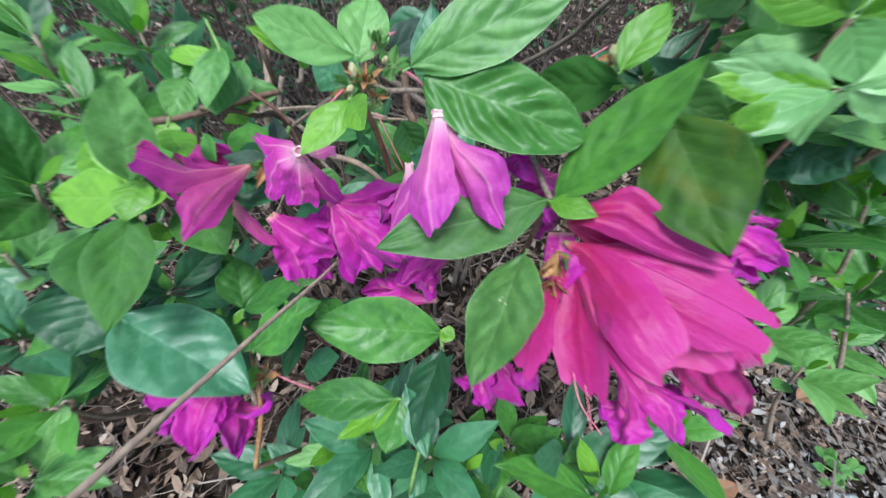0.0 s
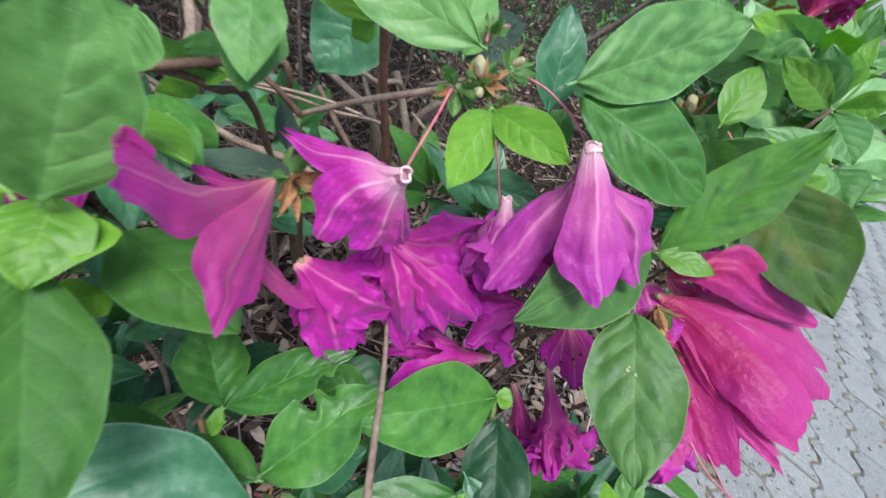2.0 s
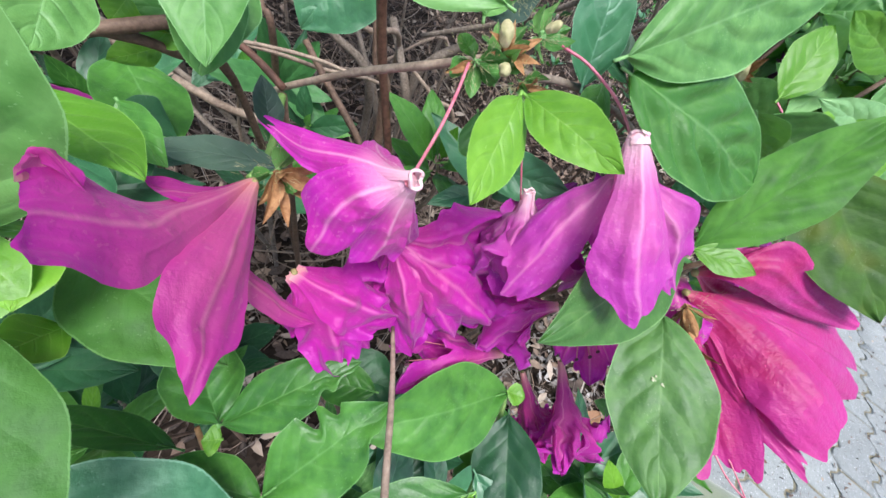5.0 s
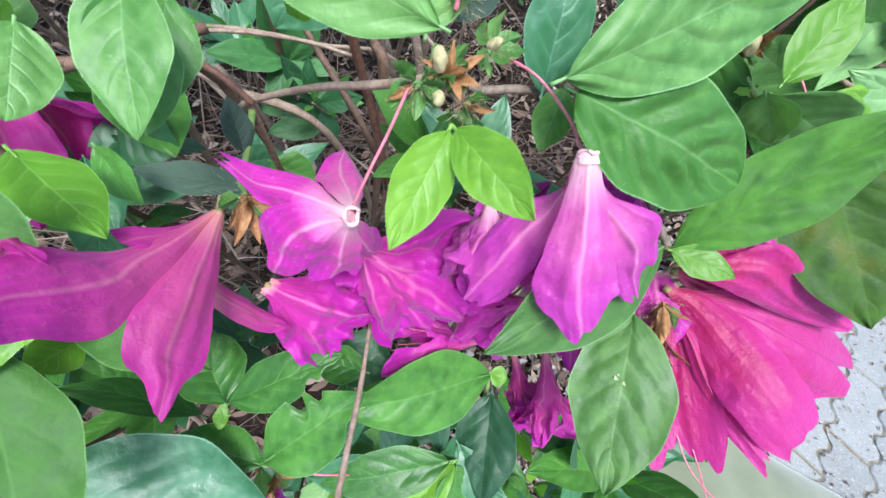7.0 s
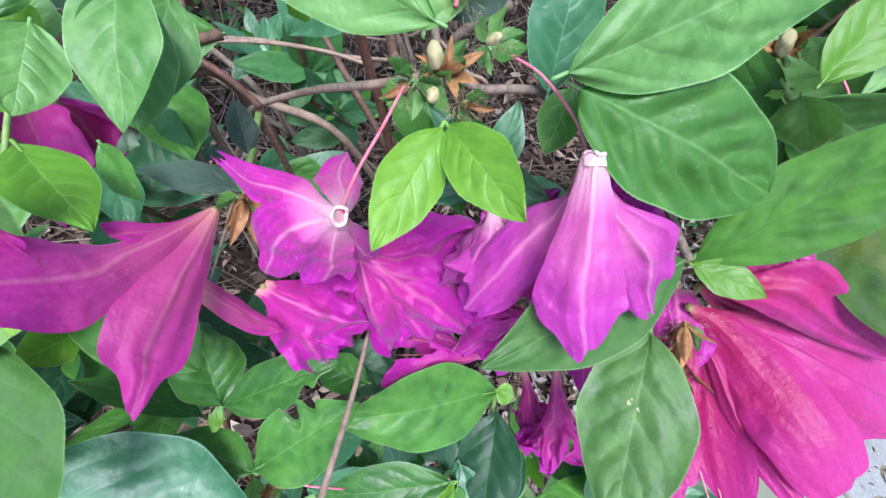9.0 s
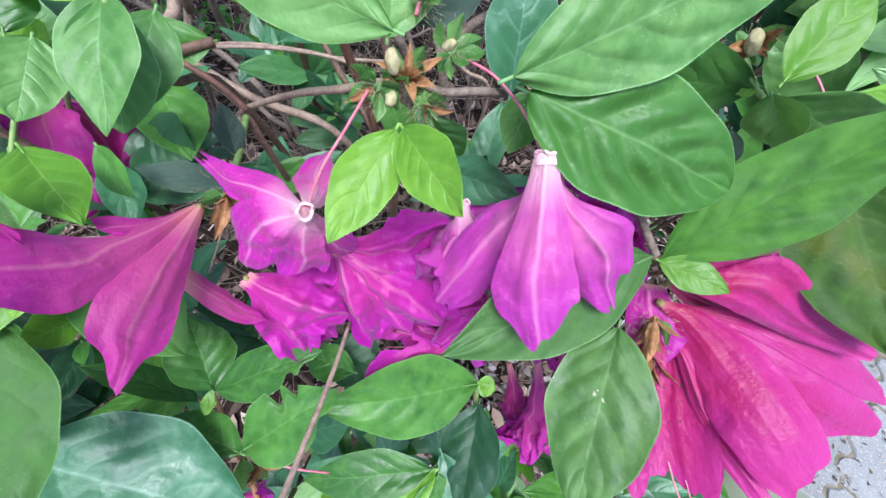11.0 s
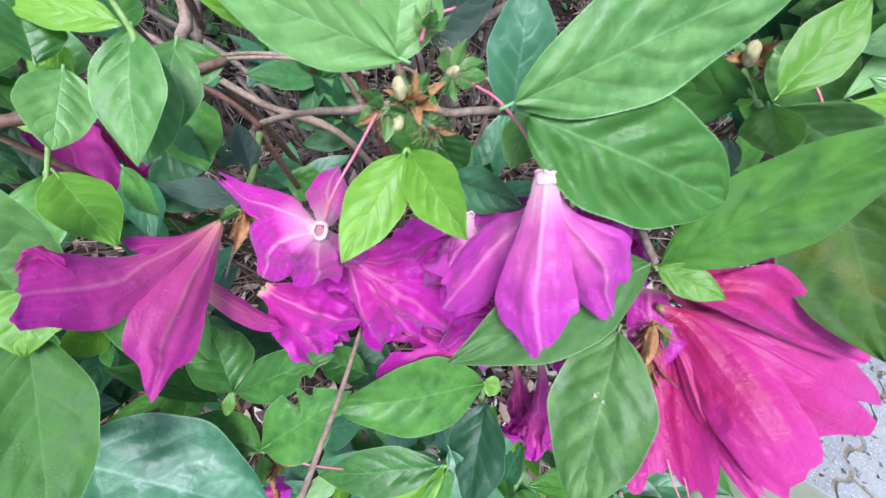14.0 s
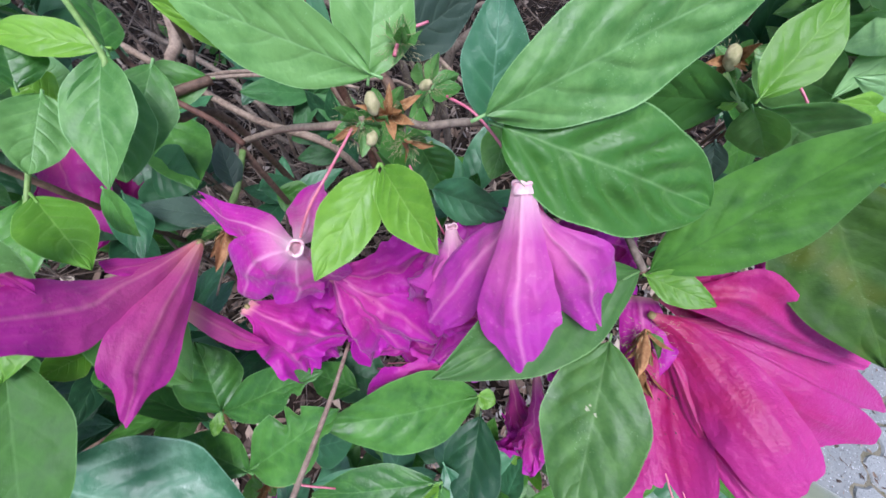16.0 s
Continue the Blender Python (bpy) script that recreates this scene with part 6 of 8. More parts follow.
flower((0.1546, 0.1544, 0.5689), (0.1823, 0.1438, 0.5600), "purple azalea flower beside the rose ones", PURPLE,
       [(0.1990, 0.1456, 0.5681), (0.2011, 0.1280, 0.5533), (0.1980, 0.1616, 0.5619), (0.1672, 0.1244, 0.5568), (0.1927, 0.1225, 0.5422)], r_base=0.002, r_mouth=0.01, neck=0.5, lobe=0.011, ruffle=0.0018, style=0.06)
flower((0.1036, 0.0834, 0.5158), (0.1209, 0.0574, 0.5005), "purple azalea flower below the rose ones", PURPLE,
       [(0.1647, 0.0493, 0.5003), (0.0986, 0.0436, 0.4955), (0.1309, 0.0461, 0.4976), (0.0934, 0.0626, 0.4984), (0.1546, 0.0656, 0.4879)], r_base=0.002, r_mouth=0.012, neck=0.5, lobe=0.012, ruffle=0.002)
flower((-0.1236, 0.0763, 0.5164), (-0.1286, 0.0521, 0.5092), "crumpled purple azalea flower low in the shrub", PURPLE,
       [(-0.1528, 0.0449, 0.5097), (-0.1309, 0.0365, 0.5091), (-0.1115, 0.0351, 0.5079), (-0.0956, 0.0606, 0.5163), (-0.1791, 0.0678, 0.5028)], r_base=0.0018, r_mouth=0.01, lobe=0.013, ruffle=0.002)
flower((-0.2187, 0.2734, 0.5552), (-0.1975, 0.2344, 0.5455), "purple azalea flower with slender stamens", FLUSHED,
       [(-0.2266, 0.2369, 0.5476), (-0.1818, 0.1949, 0.5403), (-0.1578, 0.2404, 0.5546), (-0.1963, 0.1932, 0.5316), (-0.1857, 0.2214, 0.5300)], r_base=0.0018, r_mouth=0.01, lobe=0.017, ruffle=0.0014, stamens=5)
flower((0.2190, 0.2516, 0.6368), (0.2127, 0.2281, 0.6246), "withered dark purple azalea flower", WILTED, length=0.045, flare=22, lobe=0.008, ruffle=0.003, spin=5)
flower((0.0679, 0.1493, 0.6030), (0.0480, 0.1420, 0.5964), "purple azalea flower behind the leaves", PURPLE, length=0.04, flare=60, lobe=0.012, ruffle=0.002, spin=15)
flower((0.3400, 0.2720, 0.6576), (0.3758, 0.2890, 0.6903), "scarlet azalea flower among green leaves", SCARLET, length=0.05, flare=45, lobe=0.012, ruffle=0.001)

# dry bud scales at the foot of the rose flowers
bud_cluster(rose, (0.0535, 0.1040, 0.5950), (-0.25, -0.80, -0.30), 0.017, 9, 1, 44)

# styles from which the spent flowers hang
twig(bud, [(-0.0456, 0.1591, 0.6440), (-0.0516, 0.1477, 0.6415), (-0.0580, 0.1373, 0.6377), (-0.0637, 0.1321, 0.6254)], 0.0004, 0.0004, STYLE, "pistil", 0.02, "pink thread-like pistil")
twig(bud, [(-0.0192, 0.1625, 0.6515), (-0.0123, 0.1564, 0.6508), (-0.0054, 0.1454, 0.6477), (-0.0016, 0.1363, 0.6428)], 0.0004, 0.0004, STYLE, "pistil", 0.02, "pink thread-like pistil")
twig(bud, [(-0.0303, 0.1508, 0.6374), (-0.0262, 0.1465, 0.6292), (-0.0190, 0.1414, 0.6123)], 0.0003, 0.0003, STYLE, "pistil", 0.02, "pink thread-like pistil")

# bare hanging twig
bare = thing("bare_twig", (-0.058, 0.119, 0.568), "thin bare grey-brown twig", "twig")
twig(bare, [(-0.0575, 0.1187, 0.5685), (-0.0637, 0.0953, 0.5785), (-0.0750, 0.0600, 0.5936), (-0.0977, -0.0163, 0.6263)], 0.0007, 0.0012, SPRIG, "stem", 0.05)

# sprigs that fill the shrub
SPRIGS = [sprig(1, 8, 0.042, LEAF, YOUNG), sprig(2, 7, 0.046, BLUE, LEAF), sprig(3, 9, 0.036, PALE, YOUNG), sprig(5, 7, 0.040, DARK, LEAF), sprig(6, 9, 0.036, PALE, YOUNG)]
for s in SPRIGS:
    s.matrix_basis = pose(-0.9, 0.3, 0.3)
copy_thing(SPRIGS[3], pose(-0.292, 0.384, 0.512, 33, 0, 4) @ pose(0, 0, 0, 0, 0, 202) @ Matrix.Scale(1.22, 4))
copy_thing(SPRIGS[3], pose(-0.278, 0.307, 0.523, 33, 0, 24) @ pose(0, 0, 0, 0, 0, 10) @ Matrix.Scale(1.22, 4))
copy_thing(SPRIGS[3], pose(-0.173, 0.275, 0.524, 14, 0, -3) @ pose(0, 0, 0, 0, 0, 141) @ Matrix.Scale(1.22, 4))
copy_thing(SPRIGS[1], pose(-0.183, 0.215, 0.527, 24, 0, 94) @ pose(0, 0, 0, 0, 0, 134) @ Matrix.Scale(1.22, 4))
copy_thing(SPRIGS[0], pose(-0.191, 0.228, 0.488, 6, 0, -179) @ pose(0, 0, 0, 0, 0, 328) @ Matrix.Scale(1.22, 4))
copy_thing(SPRIGS[1], pose(-0.112, 0.252, 0.489, 18, 0, 86) @ pose(0, 0, 0, 0, 0, 99) @ Matrix.Scale(0.98, 4))
copy_thing(SPRIGS[0], pose(-0.016, 0.210, 0.563, 26, 0, -32) @ pose(0, 0, 0, 0, 0, 190) @ Matrix.Scale(0.98, 4))
copy_thing(SPRIGS[1], pose(0.006, 0.187, 0.567, 22, 0, -66) @ pose(0, 0, 0, 0, 0, 343) @ Matrix.Scale(0.98, 4))
copy_thing(SPRIGS[0], pose(0.162, 0.193, 0.605, 31, 0, -46) @ pose(0, 0, 0, 0, 0, 126) @ Matrix.Scale(1.22, 4))
copy_thing(SPRIGS[3], pose(0.234, 0.241, 0.595, 36, 0, -33) @ pose(0, 0, 0, 0, 0, 280) @ Matrix.Scale(1.22, 4))
copy_thing(SPRIGS[0], pose(0.260, 0.207, 0.583, 31, 0, -10) @ pose(0, 0, 0, 0, 0, 149) @ Matrix.Scale(1.22, 4))
copy_thing(SPRIGS[2], pose(0.272, 0.166, 0.565, 21, 0, -119) @ pose(0, 0, 0, 0, 0, 260) @ Matrix.Scale(1.22, 4))
copy_thing(SPRIGS[2], pose(0.304, 0.261, 0.593, 37, 0, -66) @ pose(0, 0, 0, 0, 0, 147) @ Matrix.Scale(1.22, 4))
copy_thing(SPRIGS[0], pose(0.299, 0.320, 0.576, 36, 0, -36) @ pose(0, 0, 0, 0, 0, 156) @ Matrix.Scale(1.22, 4))
copy_thing(SPRIGS[3], pose(0.168, 0.296, 0.588, 26, 0, -81) @ pose(0, 0, 0, 0, 0, 41) @ Matrix.Scale(1.22, 4))
copy_thing(SPRIGS[1], pose(0.030, 0.026, 0.403, 21, 0, -110) @ pose(0, 0, 0, 0, 0, 143) @ Matrix.Scale(1.22, 4))
copy_thing(SPRIGS[0], pose(0.074, 0.007, 0.368, 10, 0, -151) @ pose(0, 0, 0, 0, 0, 358) @ Matrix.Scale(1.22, 4))
copy_thing(SPRIGS[1], pose(-0.043, 0.033, 0.406, 21, 0, -167) @ pose(0, 0, 0, 0, 0, 100) @ Matrix.Scale(1.22, 4))
copy_thing(SPRIGS[0], pose(0.095, 0.023, 0.457, 30, 0, -127) @ pose(0, 0, 0, 0, 0, 325) @ Matrix.Scale(1.46, 4))
copy_thing(SPRIGS[1], pose(-0.094, 0.037, 0.412, 11, 0, 57) @ pose(0, 0, 0, 0, 0, 182) @ Matrix.Scale(1.22, 4))
copy_thing(SPRIGS[3], pose(-0.259, 0.144, 0.425, 11, 0, 87) @ pose(0, 0, 0, 0, 0, 324) @ Matrix.Scale(1.22, 4))
copy_thing(SPRIGS[3], pose(-0.232, 0.147, 0.409, 18, 0, 129) @ pose(0, 0, 0, 0, 0, 51) @ Matrix.Scale(1.22, 4))
copy_thing(SPRIGS[0], pose(-0.070, 0.098, 0.411, 16, 0, 111) @ pose(0, 0, 0, 0, 0, 142) @ Matrix.Scale(0.98, 4))
copy_thing(SPRIGS[1], pose(-0.040, 0.066, 0.412, 11, 0, 114) @ pose(0, 0, 0, 0, 0, 121) @ Matrix.Scale(1.22, 4))
copy_thing(SPRIGS[3], pose(-0.256, 0.134, 0.466, 14, 0, -178) @ pose(0, 0, 0, 0, 0, 148) @ Matrix.Scale(1.22, 4))
copy_thing(SPRIGS[3], pose(-0.324, 0.294, 0.614, 40, 0, 23) @ pose(0, 0, 0, 0, 0, 357) @ Matrix.Scale(1.22, 4))
copy_thing(SPRIGS[2], pose(-0.235, 0.220, 0.618, 5, 0, -165) @ pose(0, 0, 0, 0, 0, 146) @ Matrix.Scale(1.22, 4))
copy_thing(SPRIGS[1], pose(-0.264, 0.098, 0.515, 29, 0, 114) @ pose(0, 0, 0, 0, 0, 9) @ Matrix.Scale(1.22, 4))
copy_thing(SPRIGS[0], pose(-0.246, 0.066, 0.488, 15, 0, 38) @ pose(0, 0, 0, 0, 0, 78) @ Matrix.Scale(1.22, 4))
copy_thing(SPRIGS[2], pose(-0.243, 0.028, 0.482, 27, 0, 78) @ pose(0, 0, 0, 0, 0, 317) @ Matrix.Scale(1.22, 4))
copy_thing(SPRIGS[3], pose(-0.273, 0.111, 0.448, 31, 0, 44) @ pose(0, 0, 0, 0, 0, 316) @ Matrix.Scale(1.22, 4))
copy_thing(SPRIGS[1], pose(-0.124, 0.044, 0.404, 6, 0, -39) @ pose(0, 0, 0, 0, 0, 69) @ Matrix.Scale(1.22, 4))
copy_thing(SPRIGS[2], pose(-0.077, 0.055, 0.427, 4, 0, -89) @ pose(0, 0, 0, 0, 0, 81) @ Matrix.Scale(1.22, 4))
copy_thing(SPRIGS[1], pose(-0.050, 0.053, 0.438, 21, 0, -6) @ pose(0, 0, 0, 0, 0, 22) @ Matrix.Scale(1.22, 4))
copy_thing(SPRIGS[1], pose(-0.010, 0.049, 0.421, 8, 0, -6) @ pose(0, 0, 0, 0, 0, 185) @ Matrix.Scale(1.22, 4))
copy_thing(SPRIGS[0], pose(0.016, 0.041, 0.402, 17, 0, 90) @ pose(0, 0, 0, 0, 0, 224) @ Matrix.Scale(1.22, 4))
copy_thing(SPRIGS[1], pose(0.087, 0.045, 0.444, 13, 0, 62) @ pose(0, 0, 0, 0, 0, 106) @ Matrix.Scale(1.46, 4))
copy_thing(SPRIGS[0], pose(0.050, 0.057, 0.416, 25, 0, -41) @ pose(0, 0, 0, 0, 0, 86) @ Matrix.Scale(1.22, 4))
copy_thing(SPRIGS[1], pose(0.099, 0.024, 0.427, 16, 0, -168) @ pose(0, 0, 0, 0, 0, 310) @ Matrix.Scale(1.22, 4))
copy_thing(SPRIGS[2], pose(0.201, 0.220, 0.618, 39, 0, -63) @ pose(0, 0, 0, 0, 0, 127) @ Matrix.Scale(1.22, 4))
copy_thing(SPRIGS[0], pose(0.279, 0.228, 0.572, 40, 0, -36) @ pose(0, 0, 0, 0, 0, 270) @ Matrix.Scale(1.22, 4))
copy_thing(SPRIGS[1], pose(0.346, 0.201, 0.497, 29, 0, -111) @ pose(0, 0, 0, 0, 0, 333) @ Matrix.Scale(1.22, 4))
copy_thing(SPRIGS[2], pose(0.268, 0.189, 0.552, 15, 0, 14) @ pose(0, 0, 0, 0, 0, 123) @ Matrix.Scale(1.22, 4))
copy_thing(SPRIGS[0], pose(0.308, 0.149, 0.453, 21, 0, -66) @ pose(0, 0, 0, 0, 0, 112) @ Matrix.Scale(1.22, 4))
copy_thing(SPRIGS[2], pose(0.359, 0.139, 0.419, 26, 0, -50) @ pose(0, 0, 0, 0, 0, 219) @ Matrix.Scale(1.22, 4))
copy_thing(SPRIGS[0], pose(0.339, 0.218, 0.538, 37, 0, -52) @ pose(0, 0, 0, 0, 0, 133) @ Matrix.Scale(1.22, 4))
copy_thing(SPRIGS[2], pose(0.218, 0.248, 0.641, 46, 0, -39) @ pose(0, 0, 0, 0, 0, 161) @ Matrix.Scale(1.22, 4))
copy_thing(SPRIGS[0], pose(0.261, 0.220, 0.618, 18, 0, -112) @ pose(0, 0, 0, 0, 0, 206) @ Matrix.Scale(1.22, 4))
copy_thing(SPRIGS[2], pose(0.305, 0.284, 0.632, 12, 0, 15) @ pose(0, 0, 0, 0, 0, 20) @ Matrix.Scale(1.22, 4))
copy_thing(SPRIGS[3], pose(0.192, 0.238, 0.606, 37, 0, -22) @ pose(0, 0, 0, 0, 0, 107) @ Matrix.Scale(1.22, 4))
copy_thing(SPRIGS[0], pose(-0.233, 0.156, 0.590, 36, 0, 76) @ pose(0, 0, 0, 0, 0, 84) @ Matrix.Scale(1.22, 4))
copy_thing(SPRIGS[2], pose(-0.250, 0.126, 0.565, 13, 0, 76) @ pose(0, 0, 0, 0, 0, 328) @ Matrix.Scale(1.22, 4))
copy_thing(SPRIGS[1], pose(-0.257, 0.143, 0.526, 17, 0, 36) @ pose(0, 0, 0, 0, 0, 110) @ Matrix.Scale(1.22, 4))
copy_thing(SPRIGS[0], pose(-0.224, 0.289, 0.623, 26, 0, 63) @ pose(0, 0, 0, 0, 0, 137) @ Matrix.Scale(1.22, 4))
copy_thing(SPRIGS[3], pose(-0.220, 0.312, 0.590, 26, 0, 14) @ pose(0, 0, 0, 0, 0, 254) @ Matrix.Scale(1.22, 4))
copy_thing(SPRIGS[1], pose(-0.176, 0.178, 0.478, 9, 0, -142) @ pose(0, 0, 0, 0, 0, 321) @ Matrix.Scale(0.98, 4))
copy_thing(SPRIGS[3], pose(-0.203, 0.142, 0.500, 33, 0, 36) @ pose(0, 0, 0, 0, 0, 317) @ Matrix.Scale(1.22, 4))
copy_thing(SPRIGS[0], pose(-0.182, 0.125, 0.459, 11, 0, -164) @ pose(0, 0, 0, 0, 0, 341) @ Matrix.Scale(1.22, 4))
copy_thing(SPRIGS[3], pose(-0.128, 0.149, 0.453, 22, 0, 101) @ pose(0, 0, 0, 0, 0, 352) @ Matrix.Scale(0.98, 4))
copy_thing(SPRIGS[1], pose(0.141, 0.042, 0.416, 3, 0, -89) @ pose(0, 0, 0, 0, 0, 206) @ Matrix.Scale(1.22, 4))
copy_thing(SPRIGS[0], pose(-0.275, 0.286, 0.561, 40, 0, 46) @ pose(0, 0, 0, 0, 0, 1) @ Matrix.Scale(1.22, 4))
copy_thing(SPRIGS[3], pose(-0.275, 0.353, 0.551, 34, 0, -2) @ pose(0, 0, 0, 0, 0, 312) @ Matrix.Scale(1.22, 4))
copy_thing(SPRIGS[0], pose(0.177, 0.252, 0.665, 36, 0, -5) @ pose(0, 0, 0, 0, 0, 195) @ Matrix.Scale(1.22, 4))
copy_thing(SPRIGS[2], pose(0.237, 0.244, 0.671, 14, 0, -22) @ pose(0, 0, 0, 0, 0, 103) @ Matrix.Scale(1.22, 4))
copy_thing(SPRIGS[0], pose(0.244, 0.195, 0.657, 40, 0, -81) @ pose(0, 0, 0, 0, 0, 287) @ Matrix.Scale(1.22, 4))
copy_thing(SPRIGS[2], pose(0.300, 0.268, 0.692, 21, 0, -35) @ pose(0, 0, 0, 0, 0, 269) @ Matrix.Scale(1.22, 4))
copy_thing(SPRIGS[2], pose(0.269, 0.328, 0.706, 44, 0, -33) @ pose(0, 0, 0, 0, 0, 356) @ Matrix.Scale(1.22, 4))
copy_thing(SPRIGS[0], pose(0.321, 0.199, 0.610, 24, 0, -63) @ pose(0, 0, 0, 0, 0, 131) @ Matrix.Scale(1.22, 4))
copy_thing(SPRIGS[3], pose(-0.144, 0.174, 0.403, 23, 0, 17) @ pose(0, 0, 0, 0, 0, 185) @ Matrix.Scale(1.22, 4))
copy_thing(SPRIGS[1], pose(-0.197, 0.181, 0.427, 11, 0, -118) @ pose(0, 0, 0, 0, 0, 5) @ Matrix.Scale(1.22, 4))
copy_thing(SPRIGS[3], pose(-0.272, 0.254, 0.494, 19, 0, 18) @ pose(0, 0, 0, 0, 0, 38) @ Matrix.Scale(1.22, 4))
copy_thing(SPRIGS[1], pose(-0.187, 0.277, 0.525, 15, 0, -27) @ pose(0, 0, 0, 0, 0, 195) @ Matrix.Scale(1.22, 4))
copy_thing(SPRIGS[0], pose(-0.100, 0.412, 0.464, 10, 0, -97) @ pose(0, 0, 0, 0, 0, 198) @ Matrix.Scale(0.98, 4))
copy_thing(SPRIGS[1], pose(-0.144, 0.414, 0.478, 21, 0, -17) @ pose(0, 0, 0, 0, 0, 204) @ Matrix.Scale(0.98, 4))
copy_thing(SPRIGS[3], pose(-0.079, 0.344, 0.469, 33, 0, -24) @ pose(0, 0, 0, 0, 0, 317) @ Matrix.Scale(0.98, 4))
copy_thing(SPRIGS[2], pose(0.263, 0.250, 0.654, 24, 0, -27) @ pose(0, 0, 0, 0, 0, 222) @ Matrix.Scale(1.22, 4))
copy_thing(SPRIGS[2], pose(0.319, 0.235, 0.645, 31, 0, -90) @ pose(0, 0, 0, 0, 0, 227) @ Matrix.Scale(1.22, 4))
copy_thing(SPRIGS[0], pose(0.304, 0.247, 0.619, 43, 0, -99) @ pose(0, 0, 0, 0, 0, 100) @ Matrix.Scale(1.22, 4))
copy_thing(SPRIGS[1], pose(-0.127, 0.380, 0.487, 9, 0, 76) @ pose(0, 0, 0, 0, 0, 245) @ Matrix.Scale(0.98, 4))
copy_thing(SPRIGS[3], pose(-0.086, 0.443, 0.476, 9, 0, -22) @ pose(0, 0, 0, 0, 0, 85) @ Matrix.Scale(0.98, 4))
copy_thing(SPRIGS[0], pose(-0.063, 0.412, 0.409, 31, 0, -11) @ pose(0, 0, 0, 0, 0, 76) @ Matrix.Scale(0.85, 4))
copy_thing(SPRIGS[1], pose(-0.191, 0.303, 0.461, 1, 0, -4) @ pose(0, 0, 0, 0, 0, 132) @ Matrix.Scale(0.98, 4))
copy_thing(SPRIGS[3], pose(-0.200, 0.157, 0.385, 13, 0, 137) @ pose(0, 0, 0, 0, 0, 86) @ Matrix.Scale(1.22, 4))
copy_thing(SPRIGS[3], pose(-0.239, 0.199, 0.340, 18, 0, -36) @ pose(0, 0, 0, 0, 0, 279) @ Matrix.Scale(1.22, 4))
copy_thing(SPRIGS[1], pose(-0.026, 0.088, 0.398, 21, 0, -116) @ pose(0, 0, 0, 0, 0, 307) @ Matrix.Scale(1.22, 4))

# the old wood of the shrub, rising from the soil
wood = thing("azalea_shrub", (0.002, 0.404, 0.507), "old grey-brown stems of an azalea shrub rising from mulch", "shrub")
twig(wood, [(-0.038, 0.343, 0.617), (-0.035, 0.326, 0.585), (-0.033, 0.311, 0.553), (-0.026, 0.300, 0.521), (-0.027, 0.300, 0.291), (-0.026, 0.350, -0.020)], 0.0032, 0.004, TWIG, "stem", 0.1)
twig(wood, [(-0.107, 0.388, 0.587), (-0.105, 0.362, 0.554), (-0.099, 0.358, 0.527), (-0.104, 0.429, 0.293), (-0.079, 0.458, -0.020)], 0.0022, 0.003, TWIG, "stem", 0.1)
twig(wood, [(-0.179, 0.486, 0.541), (-0.182, 0.457, 0.516), (-0.190, 0.462, 0.489), (-0.199, 0.528, 0.274), (-0.190, 0.562, -0.020)], 0.003, 0.004, BARK, "stem", 0.1)
twig(wood, [(0.021, 0.506, 0.500), (0.028, 0.474, 0.479), (0.042, 0.444, 0.422), (0.071, 0.477, 0.241), (0.042, 0.494, -0.020)], 0.005, 0.006, BARK, "stem", 0.1)
twig(wood, [(0.098, 0.445, 0.522), (0.060, 0.450, 0.492), (0.045, 0.457, 0.447), (0.045, 0.479, 0.254), (0.025, 0.487, -0.020)], 0.005, 0.006, BARK, "stem", 0.1)
twig(wood, [(-0.085, 0.507, 0.498), (-0.044, 0.489, 0.479), (-0.001, 0.475, 0.436), (0.013, 0.525, 0.248), (0.049, 0.525, -0.020)], 0.0045, 0.006, BARK, "stem", 0.1)
twig(wood, [(-0.045, 0.446, 0.527), (-0.016, 0.442, 0.513), (0.027, 0.480, 0.483), (0.025, 0.555, 0.271), (0.027, 0.580, -0.020)], 0.0025, 0.004, SPRIG, "stem", 0.1)
twig(wood, [(-0.152, 0.306, 0.554), (-0.120, 0.315, 0.551), (-0.072, 0.330, 0.534), (-0.001, 0.364, 0.488), (-0.013, 0.436, 0.274), (-0.001, 0.464, -0.020)], 0.0012, 0.002, SPRIG, "stem", 0.1)
twig(wood, [(-0.147, 0.201, 0.613), (-0.125, 0.214, 0.601), (-0.108, 0.240, 0.561), (-0.087, 0.292, 0.310), (-0.094, 0.335, -0.020)], 0.0016, 0.0026, TWIG, "stem", 0.1)
twig(wood, [(0.021, 0.405, 0.504), (0.049, 0.393, 0.483), (0.082, 0.396, 0.447), (0.078, 0.424, 0.254), (0.082, 0.496, -0.020)], 0.002, 0.0025, SPRIG, "stem", 0.1)
twig(wood, [(-0.024, 0.668, 0.490), (0.004, 0.564, 0.426), (0.023, 0.520, 0.374), (0.039, 0.562, 0.217), (0.023, 0.620, -0.020)], 0.003, 0.005, BARK, "stem", 0.1)
twig(wood, [(-0.157, 0.704, 0.446), (-0.122, 0.599, 0.384), (-0.101, 0.541, 0.323), (-0.091, 0.569, 0.191), (-0.101, 0.641, -0.020)], 0.004, 0.006, BARK, "stem", 0.1)
twig(wood, [(0.0449, 0.4643, 0.5081), (0.0956, 0.4165, 0.5537), (0.1225, 0.3751, 0.5915), (0.1294, 0.3403, 0.6233), (0.1432, 0.3202, 0.6566), (0.1534, 0.2902, 0.7078)], 0.0028, 0.0022, BARK, "stem", 0.06)
